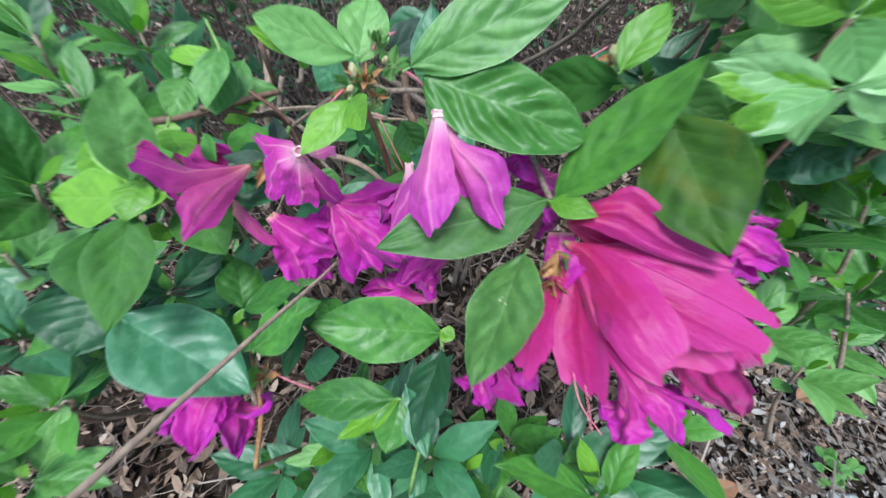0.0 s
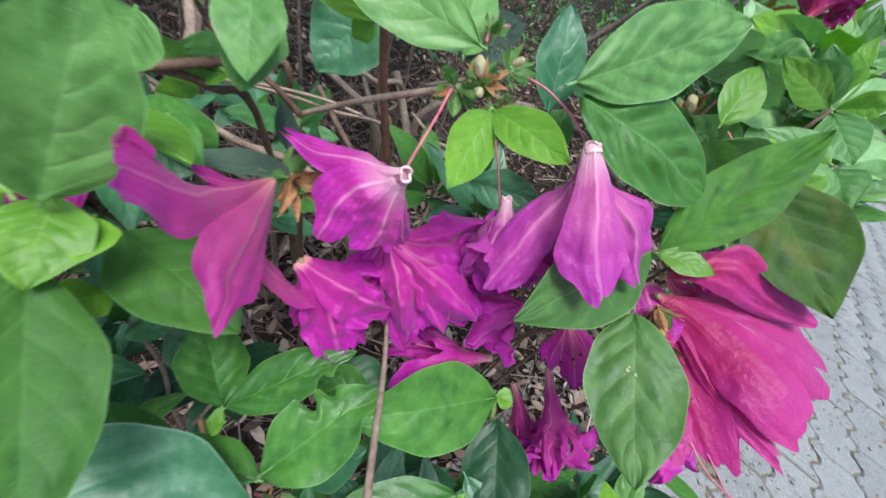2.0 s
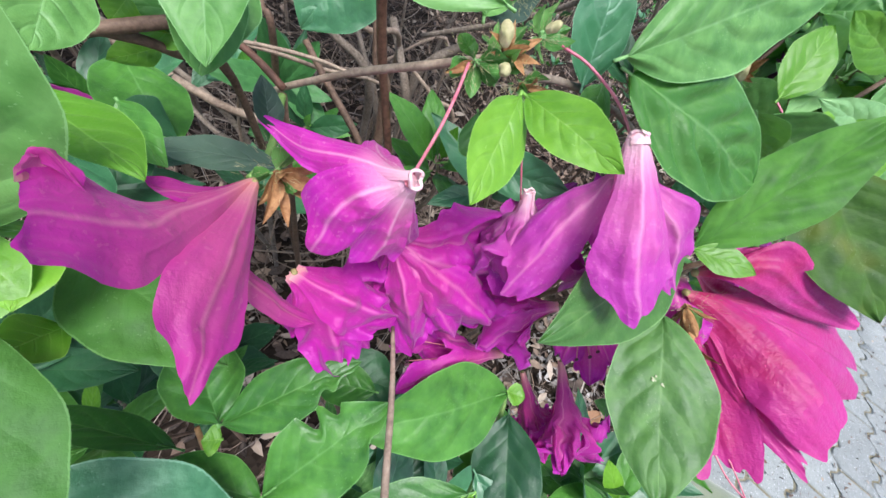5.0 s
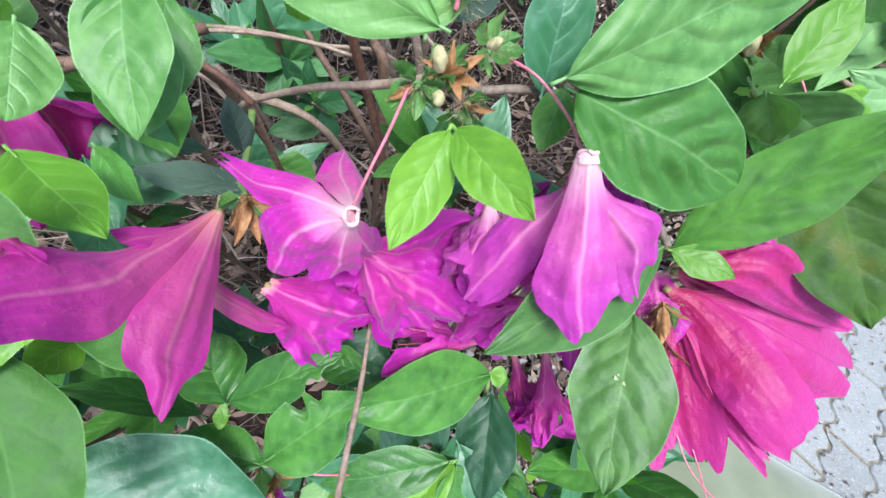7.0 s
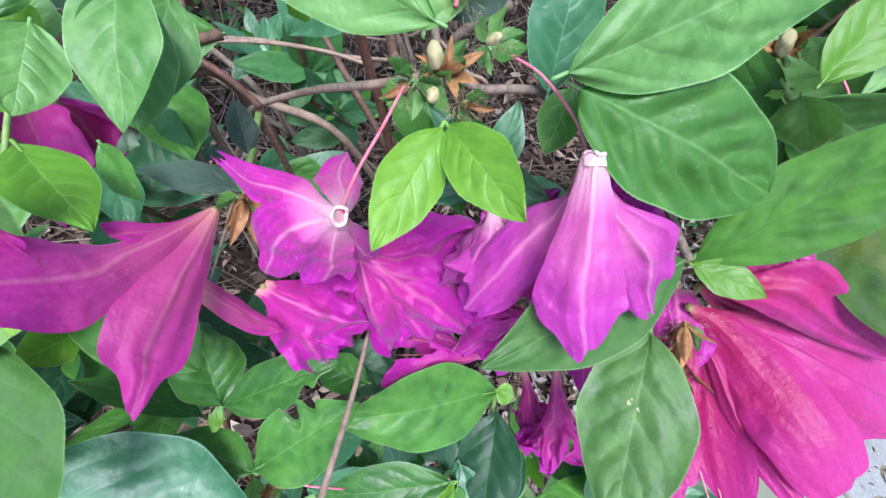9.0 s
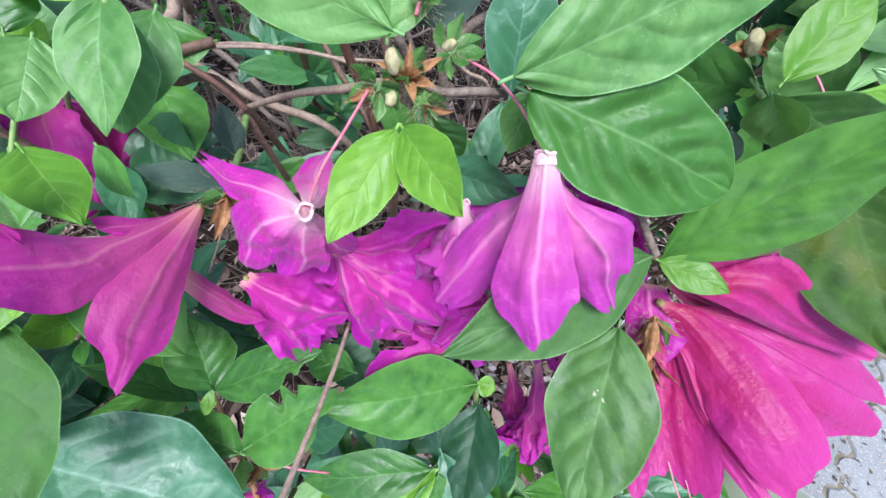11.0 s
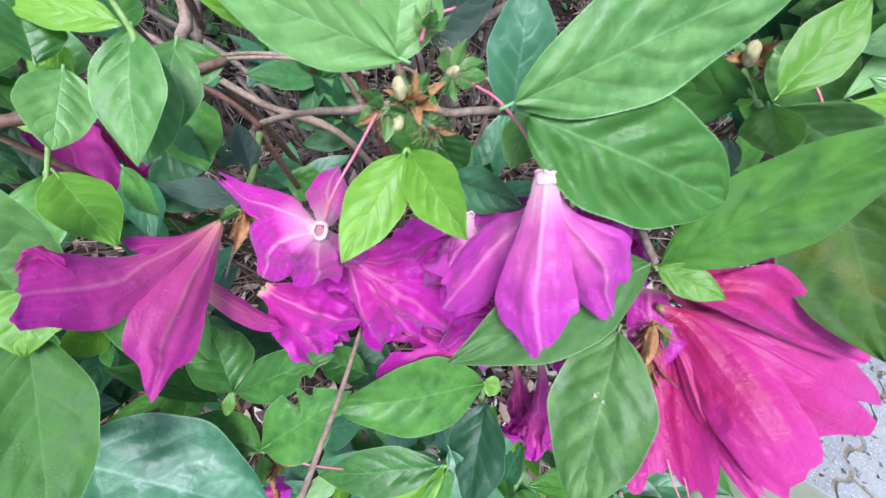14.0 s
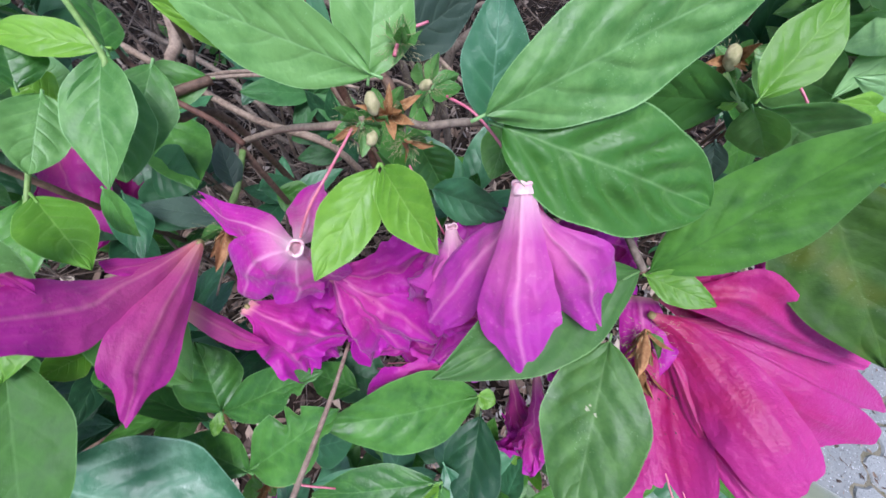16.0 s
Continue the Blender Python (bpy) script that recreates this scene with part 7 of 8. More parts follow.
twig(wood, [(-0.216, 0.495, 0.390), (-0.169, 0.441, 0.374), (-0.130, 0.421, 0.352), (-0.155, 0.450, 0.206), (-0.130, 0.521, -0.020)], 0.003, 0.004, BARK, "stem", 0.1)
twig(wood, [(-0.155, 0.727, 0.327), (0.005, 0.645, 0.351), (0.147, 0.645, 0.428), (0.166, 0.675, 0.244), (0.147, 0.745, -0.020)], 0.002, 0.003, SPRIG, "stem", 0.1)
twig(wood, [(-0.260, 0.417, 0.511), (-0.205, 0.379, 0.502), (-0.141, 0.336, 0.491), (-0.069, 0.311, 0.468), (-0.020, 0.353, 0.264), (-0.019, 0.411, -0.020)], 0.003, 0.0035, SPRIG, "stem", 0.1)
twig(wood, [(-0.292, 0.531, 0.448), (-0.200, 0.467, 0.432), (-0.130, 0.388, 0.406), (-0.125, 0.429, 0.233), (-0.130, 0.488, -0.020)], 0.003, 0.004, BARK, "stem", 0.1)
twig(wood, [(-0.273, 0.127, 0.415), (-0.280, 0.143, 0.444), (-0.297, 0.152, 0.468), (-0.239, 0.152, 0.264), (-0.197, 0.202, -0.020)], 0.0016, 0.002, TWIG, "stem", 0.1)
twig(wood, [(-0.275, 0.133, 0.429), (-0.256, 0.138, 0.423), (-0.237, 0.144, 0.406), (-0.243, 0.220, 0.233), (-0.237, 0.244, -0.020)], 0.0014, 0.0018, TWIG, "stem", 0.1)
twig(wood, [(-0.307, 0.149, 0.453), (-0.306, 0.115, 0.425), (-0.307, 0.082, 0.397), (-0.326, 0.141, 0.229), (-0.307, 0.182, -0.020)], 0.003, 0.0035, TWIG, "stem", 0.1)
twig(wood, [(-0.152, 0.323, 0.599), (-0.149, 0.301, 0.581), (-0.157, 0.289, 0.545), (-0.167, 0.327, 0.302), (-0.157, 0.389, -0.020)], 0.003, 0.0035, SPRIG, "stem", 0.1)
twig(wood, [(0.264, 0.252, 0.540), (0.308, 0.256, 0.543), (0.346, 0.267, 0.553), (0.318, 0.288, 0.306), (0.346, 0.367, -0.020)], 0.002, 0.0025, TWIG, "stem", 0.1)

r = random.Random(61)
for _ in range(16):
    x, y = r.uniform(-0.75, 0.30), r.uniform(0.75, 1.6)
    if (PAVED @ Vector((x, y, 0))).y > 0.2:
        top = Vector((x + r.uniform(-0.15, 0.15), y + r.uniform(-0.15, 0.15), 0.88))
        twig(wood, [(x, y, -0.02), Vector((x, y, 0)).lerp(top, 0.35) + Vector((r.uniform(-0.04, 0.04), r.uniform(-0.04, 0.04), 0)), Vector((x, y, 0)).lerp(top, 0.7) + Vector((r.uniform(-0.04, 0.04), 0, 0)), top], r.uniform(0.004, 0.007), 0.002, r.choice((TWIG, BARK, SPRIG)), "stem", 0.1)

# stems under the shoots
twig(bud, [(0.0494, 0.1211, 0.6112), (0.047, 0.205, 0.264), (0.044, 0.201, -0.020)], 0.0014, 0.004, TWIG, "stem", 0.08)
twig(side, [(0.1340, 0.1292, 0.5927), (0.127, 0.213, 0.256), (0.121, 0.209, -0.020)], 0.0014, 0.004, TWIG, "stem", 0.08)
twig(upper, [(-0.1851, 0.1936, 0.6064), (-0.175, 0.278, 0.262), (-0.167, 0.274, -0.020)], 0.0014, 0.004, TWIG, "stem", 0.08)
twig(under, [(-0.0907, 0.1882, 0.6076), (-0.086, 0.272, 0.262), (-0.082, 0.268, -0.020)], 0.0014, 0.004, TWIG, "stem", 0.08)
twig(low, [(-0.0229, 0.0264, 0.4290), (-0.022, 0.110, 0.182), (-0.021, 0.106, -0.020)], 0.0014, 0.004, TWIG, "stem", 0.08)
twig(lower, [(-0.1071, 0.0331, 0.4860), (-0.101, 0.117, 0.208), (-0.096, 0.113, -0.020)], 0.0014, 0.004, TWIG, "stem", 0.08)
twig(near, [(-0.1938, 0.0890, 0.5162), (-0.183, 0.173, 0.221), (-0.174, 0.169, -0.020)], 0.0014, 0.004, TWIG, "stem", 0.08)
twig(crown, [(-0.0353, 0.2099, 0.5284), (-0.033, 0.294, 0.227), (-0.032, 0.290, -0.020)], 0.0014, 0.004, TWIG, "stem", 0.08)

# spent buds
bud_cluster(bud, (-0.0358, 0.1621, 0.6453), (0.17, -0.59, 0.79), 0.01, 11, 6, 1)
bud_cluster(bud, (-0.0310, 0.1555, 0.6429), (0.42, -0.89, 0.17), 0.008, 3, 4, 2)
bud_cluster(bud, (-0.0429, 0.1615, 0.6438), (-0.42, -0.89, 0.19), 0.011, 1, 7, 3)
bud_cluster(bud, (-0.0234, 0.1680, 0.6501), (0.45, -0.65, 0.61), 0.01, 0, 7, 6)
bud_cluster(bud, (-0.0306, 0.1771, 0.6566), (0.10, 0.05, 0.99), 0.008, 0, 6, 7)
bud_cluster(side, (0.0883, 0.1833, 0.6471), (-0.58, -0.54, 0.61), 0.011, 8, 5, 4)
bud_cluster(under, (-0.0930, 0.1545, 0.6063), (0.36, -0.80, 0.48), 0.013, 10, 3, 5)
bud_cluster(lower, (-0.1003, 0.0725, 0.5228), (0.44, -0.38, 0.82), 0.01, 7, 2, 8)
bud_cluster(rose, (0.0520, 0.0955, 0.5860), (-0.35, -0.90, 0.25), 0.016, 8, 0, 9)
bud_cluster(crown, (0.1898, 0.2344, 0.6844), (-0.91, -0.28, 0.29), 0.012, 6, 4, 10)
closed_bud(bud, (-0.0393, 0.1583, 0.6530), (-0.15, 0.41, 0.90), 0.00495)
closed_bud(bud, (-0.0252, 0.1616, 0.6557), (0.58, -0.38, 0.72), 0.00363)
closed_bud(bud, (-0.0401, 0.1510, 0.6482), (-0.31, -0.95, 0.06), 0.00396)
closed_bud(side, (0.0826, 0.1796, 0.6512), (-0.25, 0.50, 0.83), 0.007)

# sprigs deeper in the shrub and beyond it
TALL = [sprig(11, 8, 0.044, LEAF, YOUNG, 0.33), sprig(12, 7, 0.046, BLUE, LEAF, 0.30), sprig(13, 9, 0.040, LEAF, YOUNG, 0.38), sprig(14, 8, 0.042, DARK, LEAF, 0.26)]
for s, x in zip(TALL, (-1.0, -1.1, -1.2, -1.3)):
    s.matrix_basis = pose(x, 0.6, 0.25)
deep = random.Random(12)
for k in range(240):
    x, y = deep.uniform(-1.9, 2.6), deep.uniform(0.3, 4.2)
    if -0.32 < x < 0.36 + 0.2 * y and y < 1.6 or (PAVED @ Vector((x, y, 0))).y < 0.1:
        continue
    size = deep.uniform(1.0, 1.4)
    tall = deep.random() < 0.7
    rise = (0.33, 0.30, 0.38, 0.26)[k % 4] if tall else 0.09
    copy_thing((TALL if tall else SPRIGS)[k % 4], pose(x, y, rise * size - 0.015, deep.uniform(-8, 8), deep.uniform(-8, 8), deep.uniform(0, 360)) @ Matrix.Scale(size, 4))
copy_thing(SPRIGS[0], pose(0.231, 0.160, 0.541, 3, 0, 134) @ pose(0, 0, 0, 0, 0, 183) @ Matrix.Scale(1.22, 4))
copy_thing(SPRIGS[2], pose(0.215, 0.119, 0.507, 11, 0, -165) @ pose(0, 0, 0, 0, 0, 81) @ Matrix.Scale(1.22, 4))
copy_thing(SPRIGS[0], pose(0.300, 0.142, 0.500, 32, 0, -111) @ pose(0, 0, 0, 0, 0, 338) @ Matrix.Scale(1.22, 4))
copy_thing(SPRIGS[2], pose(0.267, 0.100, 0.465, 18, 0, -132) @ pose(0, 0, 0, 0, 0, 59) @ Matrix.Scale(1.22, 4))
copy_thing(SPRIGS[1], pose(0.208, 0.204, 0.565, 32, 0, -61) @ pose(0, 0, 0, 0, 0, 113) @ Matrix.Scale(1.22, 4))
copy_thing(SPRIGS[0], pose(0.325, 0.155, 0.510, 15, 0, -110) @ pose(0, 0, 0, 0, 0, 155) @ Matrix.Scale(1.22, 4))
copy_thing(SPRIGS[1], pose(0.275, 0.193, 0.595, 36, 0, -47) @ pose(0, 0, 0, 0, 0, 167) @ Matrix.Scale(1.22, 4))
copy_thing(SPRIGS[0], pose(0.160, 0.062, 0.446, 10, 0, -71) @ pose(0, 0, 0, 0, 0, 231) @ Matrix.Scale(1.34, 4))
copy_thing(SPRIGS[2], pose(0.215, 0.202, 0.673, 19, 0, -19) @ pose(0, 0, 0, 0, 0, 205) @ Matrix.Scale(1.22, 4))
copy_thing(SPRIGS[0], pose(0.244, 0.213, 0.614, 21, 0, -5) @ pose(0, 0, 0, 0, 0, 224) @ Matrix.Scale(1.22, 4))
copy_thing(SPRIGS[2], pose(0.220, 0.147, 0.633, 40, 0, -45) @ pose(0, 0, 0, 0, 0, 94) @ Matrix.Scale(1.22, 4))
copy_thing(SPRIGS[0], pose(0.247, 0.194, 0.629, 14, 0, -27) @ pose(0, 0, 0, 0, 0, 287) @ Matrix.Scale(1.22, 4))
copy_thing(SPRIGS[1], pose(0.247, 0.324, 0.647, 30, 0, -34) @ pose(0, 0, 0, 0, 0, 198) @ Matrix.Scale(1.22, 4))
copy_thing(SPRIGS[0], pose(0.208, 0.345, 0.693, 39, 0, -20) @ pose(0, 0, 0, 0, 0, 34) @ Matrix.Scale(1.22, 4))
copy_thing(SPRIGS[0], pose(0.204, 0.384, 0.670, 23, 0, -96) @ pose(0, 0, 0, 0, 0, 322) @ Matrix.Scale(1.22, 4))

# a whorl of smooth leaves low over the mulch
whorl = thing("azalea_sprig", (-0.103, 0.364, 0.491), "low azalea sprig with smooth dark green leaves over mulch", "branch", "azalea sprigs")
leaf(whorl, (-0.0936, 0.3662, 0.4927), (-0.1470, 0.3470, 0.5105), 0.0235, (-0.10, -0.62, 0.78), SMOOTH, bend=0.12, fold=0.12, blunt=0.45, puff=0.5)
leaf(whorl, (-0.0936, 0.3662, 0.4927), (-0.1062, 0.3740, 0.5400), 0.0250, (0.05, -0.72, 0.69), SMOOTH, bend=0.12, fold=0.12, blunt=0.45, puff=0.5)
leaf(whorl, (-0.0936, 0.3662, 0.4927), (-0.0675, 0.3660, 0.5330), 0.0225, (0.25, -0.75, 0.61), SMOOTH, bend=0.12, fold=0.12, blunt=0.45, puff=0.5)
leaf(whorl, (-0.0936, 0.3662, 0.4927), (-0.1140, 0.3430, 0.4700), 0.0190, (-0.05, -0.55, 0.83), SMOOTH, bend=0.12, fold=0.12, blunt=0.45, puff=0.5)
leaf(whorl, (-0.0936, 0.3662, 0.4927), (-0.0600, 0.3480, 0.4690), 0.0240, (0.10, -0.60, 0.79), SMOOTH, bend=0.12, fold=0.12, blunt=0.45, puff=0.5)
leaf(whorl, (-0.0936, 0.3662, 0.4927), (-0.0560, 0.3560, 0.4900), 0.0150, (0.10, -0.70, 0.71), SMOOTH, bend=0.12, fold=0.12, blunt=0.45, puff=0.5)
leaf(whorl, (-0.0943, 0.3713, 0.4461), (-0.1257, 0.3605, 0.4437), 0.0220, (0.05, -0.55, 0.83), SMOOTH, bend=0.12, fold=0.12, blunt=0.45, puff=0.5)
leaf(whorl, (-0.0943, 0.3713, 0.4461), (-0.0700, 0.3628, 0.4340), 0.0190, (0.05, -0.55, 0.83), SMOOTH, bend=0.12, fold=0.12, blunt=0.45, puff=0.5)
leaf(whorl, (-0.0712, 0.3562, 0.4314), (-0.1225, 0.3463, 0.4311), 0.0240, (0.05, -0.55, 0.83), SMOOTH, bend=0.12, fold=0.12, blunt=0.45, puff=0.5)
twig(whorl, [(-0.0936, 0.3662, 0.4927), (-0.0960, 0.3730, 0.4460), (-0.1000, 0.3900, 0.4000), (-0.1235, 0.4503, 0.3141), (-0.1262, 0.4761, 0.1896)], 0.0014, 0.002, TWIG, "stem", 0.06)

# tiny leaflets of a seedling in the mulch
seedling = thing("seedling", (-0.321, 0.833, 0.241), "small seedling with many tiny green leaflets in mulch", "plant")
leaf(seedling, (-0.2770, 0.8562, 0.2615), (-0.2657, 0.8352, 0.2646), 0.0116, (-0.21, 0.03, 0.98), blunt=0.5)
leaf(seedling, (-0.3422, 0.8120, 0.2253), (-0.3311, 0.7913, 0.2284), 0.0117, (-0.50, -0.14, 0.86), blunt=0.5)
leaf(seedling, (-0.3365, 0.8650, 0.2536), (-0.3185, 0.8547, 0.2635), 0.0116, (-0.61, -0.67, 0.42), blunt=0.5)
leaf(seedling, (-0.3358, 0.8464, 0.2442), (-0.3203, 0.8277, 0.2493), 0.0127, (-0.31, -0.00, 0.95), blunt=0.5)
leaf(seedling, (-0.3263, 0.8373, 0.2416), (-0.3093, 0.8206, 0.2480), 0.0129, (-0.72, -0.68, 0.12), blunt=0.5)
leaf(seedling, (-0.3373, 0.8127, 0.2267), (-0.3368, 0.8130, 0.2384), 0.0115, (0.56, -0.83, -0.00), blunt=0.5)
leaf(seedling, (-0.3560, 0.8773, 0.2559), (-0.3409, 0.8720, 0.2677), 0.0115, (-0.22, -0.96, -0.15), blunt=0.5)
leaf(seedling, (-0.3660, 0.8588, 0.2443), (-0.3632, 0.8586, 0.2562), 0.0112, (0.30, -0.95, -0.09), blunt=0.5)
leaf(seedling, (-0.3359, 0.8452, 0.2436), (-0.3233, 0.8422, 0.2561), 0.0112, (-0.26, -0.97, 0.02), blunt=0.5)
leaf(seedling, (-0.3061, 0.8377, 0.2460), (-0.2919, 0.8331, 0.2580), 0.0116, (-0.49, -0.83, 0.26), blunt=0.5)
leaf(seedling, (-0.3592, 0.8314, 0.2317), (-0.3451, 0.8277, 0.2442), 0.0114, (-0.40, -0.90, 0.18), blunt=0.5)
leaf(seedling, (-0.3456, 0.8349, 0.2363), (-0.3274, 0.8203, 0.2441), 0.0121, (-0.65, -0.75, 0.10), blunt=0.5)
leaf(seedling, (-0.2551, 0.8304, 0.2529), (-0.2444, 0.8097, 0.2559), 0.0120, (-0.12, 0.08, 0.99), blunt=0.5)
leaf(seedling, (-0.2859, 0.8642, 0.2638), (-0.2814, 0.8420, 0.2648), 0.0112, (0.13, 0.07, 0.99), blunt=0.5)
leaf(seedling, (-0.3712, 0.8456, 0.2365), (-0.3614, 0.8239, 0.2388), 0.0119, (-0.38, -0.07, 0.92), blunt=0.5)
leaf(seedling, (-0.2704, 0.8374, 0.2533), (-0.2544, 0.8301, 0.2643), 0.0125, (-0.27, -0.93, -0.23), blunt=0.5)
leaf(seedling, (-0.3646, 0.8267, 0.2281), (-0.3525, 0.8244, 0.2409), 0.0112, (-0.13, -0.99, -0.05), blunt=0.5)
leaf(seedling, (-0.2865, 0.8236, 0.2429), (-0.2707, 0.8171, 0.2542), 0.0114, (-0.54, -0.78, 0.31), blunt=0.5)
leaf(seedling, (-0.3568, 0.8748, 0.2544), (-0.3635, 0.8712, 0.2626), 0.0127, (0.32, -0.93, -0.15), blunt=0.5)
leaf(seedling, (-0.3348, 0.8537, 0.2482), (-0.3213, 0.8498, 0.2605), 0.0114, (-0.18, -0.98, -0.10), blunt=0.5)
leaf(seedling, (-0.3441, 0.8145, 0.2262), (-0.3495, 0.8129, 0.2357), 0.0114, (0.45, -0.89, 0.10), blunt=0.5)
leaf(seedling, (-0.2879, 0.8681, 0.2653), (-0.2730, 0.8621, 0.2768), 0.0122, (-0.19, -0.95, -0.25), blunt=0.5)
leaf(seedling, (-0.3465, 0.8691, 0.2537), (-0.3531, 0.8658, 0.2620), 0.0112, (0.63, -0.75, 0.20), blunt=0.5)
leaf(seedling, (-0.2928, 0.8408, 0.2504), (-0.2771, 0.8230, 0.2559), 0.0115, (-0.73, -0.50, 0.46), blunt=0.5)
leaf(seedling, (-0.3606, 0.8480, 0.2399), (-0.3674, 0.8447, 0.2482), 0.0116, (0.48, -0.88, 0.04), blunt=0.5)
leaf(seedling, (-0.3178, 0.8376, 0.2435), (-0.3106, 0.8369, 0.2561), 0.0123, (0.35, -0.91, -0.24), blunt=0.5)
twig(seedling, [(-0.3969, 0.8739, 0.2228), (-0.3248, 0.8491, 0.2365), (-0.2595, 0.8666, 0.2476)], 0.001, 0.001, GREENSTEM, "stem", 0.06)
twig(seedling, [(-0.3248, 0.8491, 0.2365), (-0.3412, 0.8541, 0.1785), (-0.3523, 0.8601, 0.1335)], 0.001, 0.001, GREENSTEM, "stem", 0.06)
twig(wood, [(-0.1644, 0.3652, 0.5591), (-0.1697, 0.3558, 0.5418), (-0.1746, 0.3537, 0.5282), (-0.1977, 0.3970, 0.4770), (-0.2636, 0.5114, 0.3162)], 0.0028, 0.003, BARK, "stem", 0.06)
twig(wood, [(-0.1502, 0.2719, 0.5714), (-0.1439, 0.2839, 0.5674), (-0.1113, 0.2902, 0.5660), (-0.0764, 0.2914, 0.5625), (-0.0491, 0.2900, 0.5560)], 0.0012, 0.0012, SPRIG, "stem", 0.06)
twig(wood, [(-0.0786, 0.3232, 0.5554), (-0.0656, 0.3065, 0.5382), (-0.0457, 0.2777, 0.5161), (-0.0308, 0.2791, 0.4742)], 0.0022, 0.0026, TWIG, "stem", 0.06)

# growth and blossom at the edge of the shrub
copy_thing(SPRIGS[4], pose(0.384, 0.397, 0.736, 40, 0, -19) @ pose(0, 0, 0, 0, 0, 260) @ Matrix.Scale(1.22, 4))
copy_thing(SPRIGS[4], pose(0.433, 0.456, 0.727, 40, 0, -7) @ pose(0, 0, 0, 0, 0, 115) @ Matrix.Scale(1.22, 4))
copy_thing(SPRIGS[4], pose(0.330, 0.301, 0.709, 23, 0, -64) @ pose(0, 0, 0, 0, 0, 9) @ Matrix.Scale(1.22, 4))
copy_thing(SPRIGS[4], pose(0.365, 0.448, 0.716, 6, 0, -162) @ pose(0, 0, 0, 0, 0, 5) @ Matrix.Scale(1.22, 4))
copy_thing(SPRIGS[4], pose(0.372, 0.360, 0.696, 41, 0, -36) @ pose(0, 0, 0, 0, 0, 184) @ Matrix.Scale(1.22, 4))
copy_thing(SPRIGS[4], pose(0.398, 0.290, 0.672, 37, 0, -88) @ pose(0, 0, 0, 0, 0, 176) @ Matrix.Scale(1.22, 4))
copy_thing(SPRIGS[4], pose(0.342, 0.260, 0.648, 26, 0, -22) @ pose(0, 0, 0, 0, 0, 198) @ Matrix.Scale(1.22, 4))
copy_thing(SPRIGS[4], pose(0.340, 0.299, 0.678, 28, 0, -45) @ pose(0, 0, 0, 0, 0, 88) @ Matrix.Scale(1.22, 4))
copy_thing(SPRIGS[0], pose(0.352, 0.379, 0.664, 30, 0, -105) @ pose(0, 0, 0, 0, 0, 261) @ Matrix.Scale(1.22, 4))
copy_thing(SPRIGS[4], pose(0.438, 0.331, 0.702, 27, 0, -17) @ pose(0, 0, 0, 0, 0, 353) @ Matrix.Scale(1.22, 4))
copy_thing(SPRIGS[4], pose(0.312, 0.290, 0.628, 41, 0, -52) @ pose(0, 0, 0, 0, 0, 360) @ Matrix.Scale(1.22, 4))
copy_thing(SPRIGS[4], pose(0.340, 0.260, 0.623, 37, 0, -46) @ pose(0, 0, 0, 0, 0, 9) @ Matrix.Scale(1.22, 4))
copy_thing(SPRIGS[4], pose(0.265, 0.290, 0.668, 32, 0, -51) @ pose(0, 0, 0, 0, 0, 141) @ Matrix.Scale(1.22, 4))
copy_thing(SPRIGS[4], pose(0.243, 0.229, 0.689, 35, 0, -101) @ pose(0, 0, 0, 0, 0, 321) @ Matrix.Scale(1.22, 4))
copy_thing(SPRIGS[4], pose(0.292, 0.270, 0.607, 22, 0, 3) @ pose(0, 0, 0, 0, 0, 317) @ Matrix.Scale(1.22, 4))
copy_thing(SPRIGS[4], pose(0.233, 0.259, 0.672, 44, 0, -56) @ pose(0, 0, 0, 0, 0, 44) @ Matrix.Scale(1.46, 4))
copy_thing(SPRIGS[4], pose(0.268, 0.234, 0.672, 48, 0, -64) @ pose(0, 0, 0, 0, 0, 147) @ Matrix.Scale(1.46, 4))
copy_thing(SPRIGS[4], pose(0.245, 0.193, 0.655, 19, 0, -81) @ pose(0, 0, 0, 0, 0, 313) @ Matrix.Scale(1.22, 4))
copy_thing(SPRIGS[4], pose(0.238, 0.342, 0.656, 39, 0, -12) @ pose(0, 0, 0, 0, 0, 84) @ Matrix.Scale(1.22, 4))
copy_thing(SPRIGS[4], pose(0.270, 0.270, 0.645, 20, 0, -78) @ pose(0, 0, 0, 0, 0, 129) @ Matrix.Scale(1.22, 4))
copy_thing(SPRIGS[4], pose(0.253, 0.293, 0.631, 17, 0, -108) @ pose(0, 0, 0, 0, 0, 255) @ Matrix.Scale(1.22, 4))
copy_thing(SPRIGS[4], pose(0.270, 0.264, 0.646, 14, 0, -65) @ pose(0, 0, 0, 0, 0, 4) @ Matrix.Scale(1.46, 4))
copy_thing(SPRIGS[4], pose(-0.280, 0.267, 0.631, 19, 0, 107) @ pose(0, 0, 0, 0, 0, 85) @ Matrix.Scale(1.22, 4))
copy_thing(SPRIGS[4], pose(-0.262, 0.228, 0.572, 15, 0, -2) @ pose(0, 0, 0, 0, 0, 48) @ Matrix.Scale(1.22, 4))
copy_thing(SPRIGS[1], pose(-0.322, 0.546, 0.492, 8, 0, -86) @ pose(0, 0, 0, 0, 0, 151) @ Matrix.Scale(1.22, 4))
copy_thing(SPRIGS[3], pose(-0.293, 0.585, 0.470, 30, 0, 53) @ pose(0, 0, 0, 0, 0, 77) @ Matrix.Scale(0.98, 4))
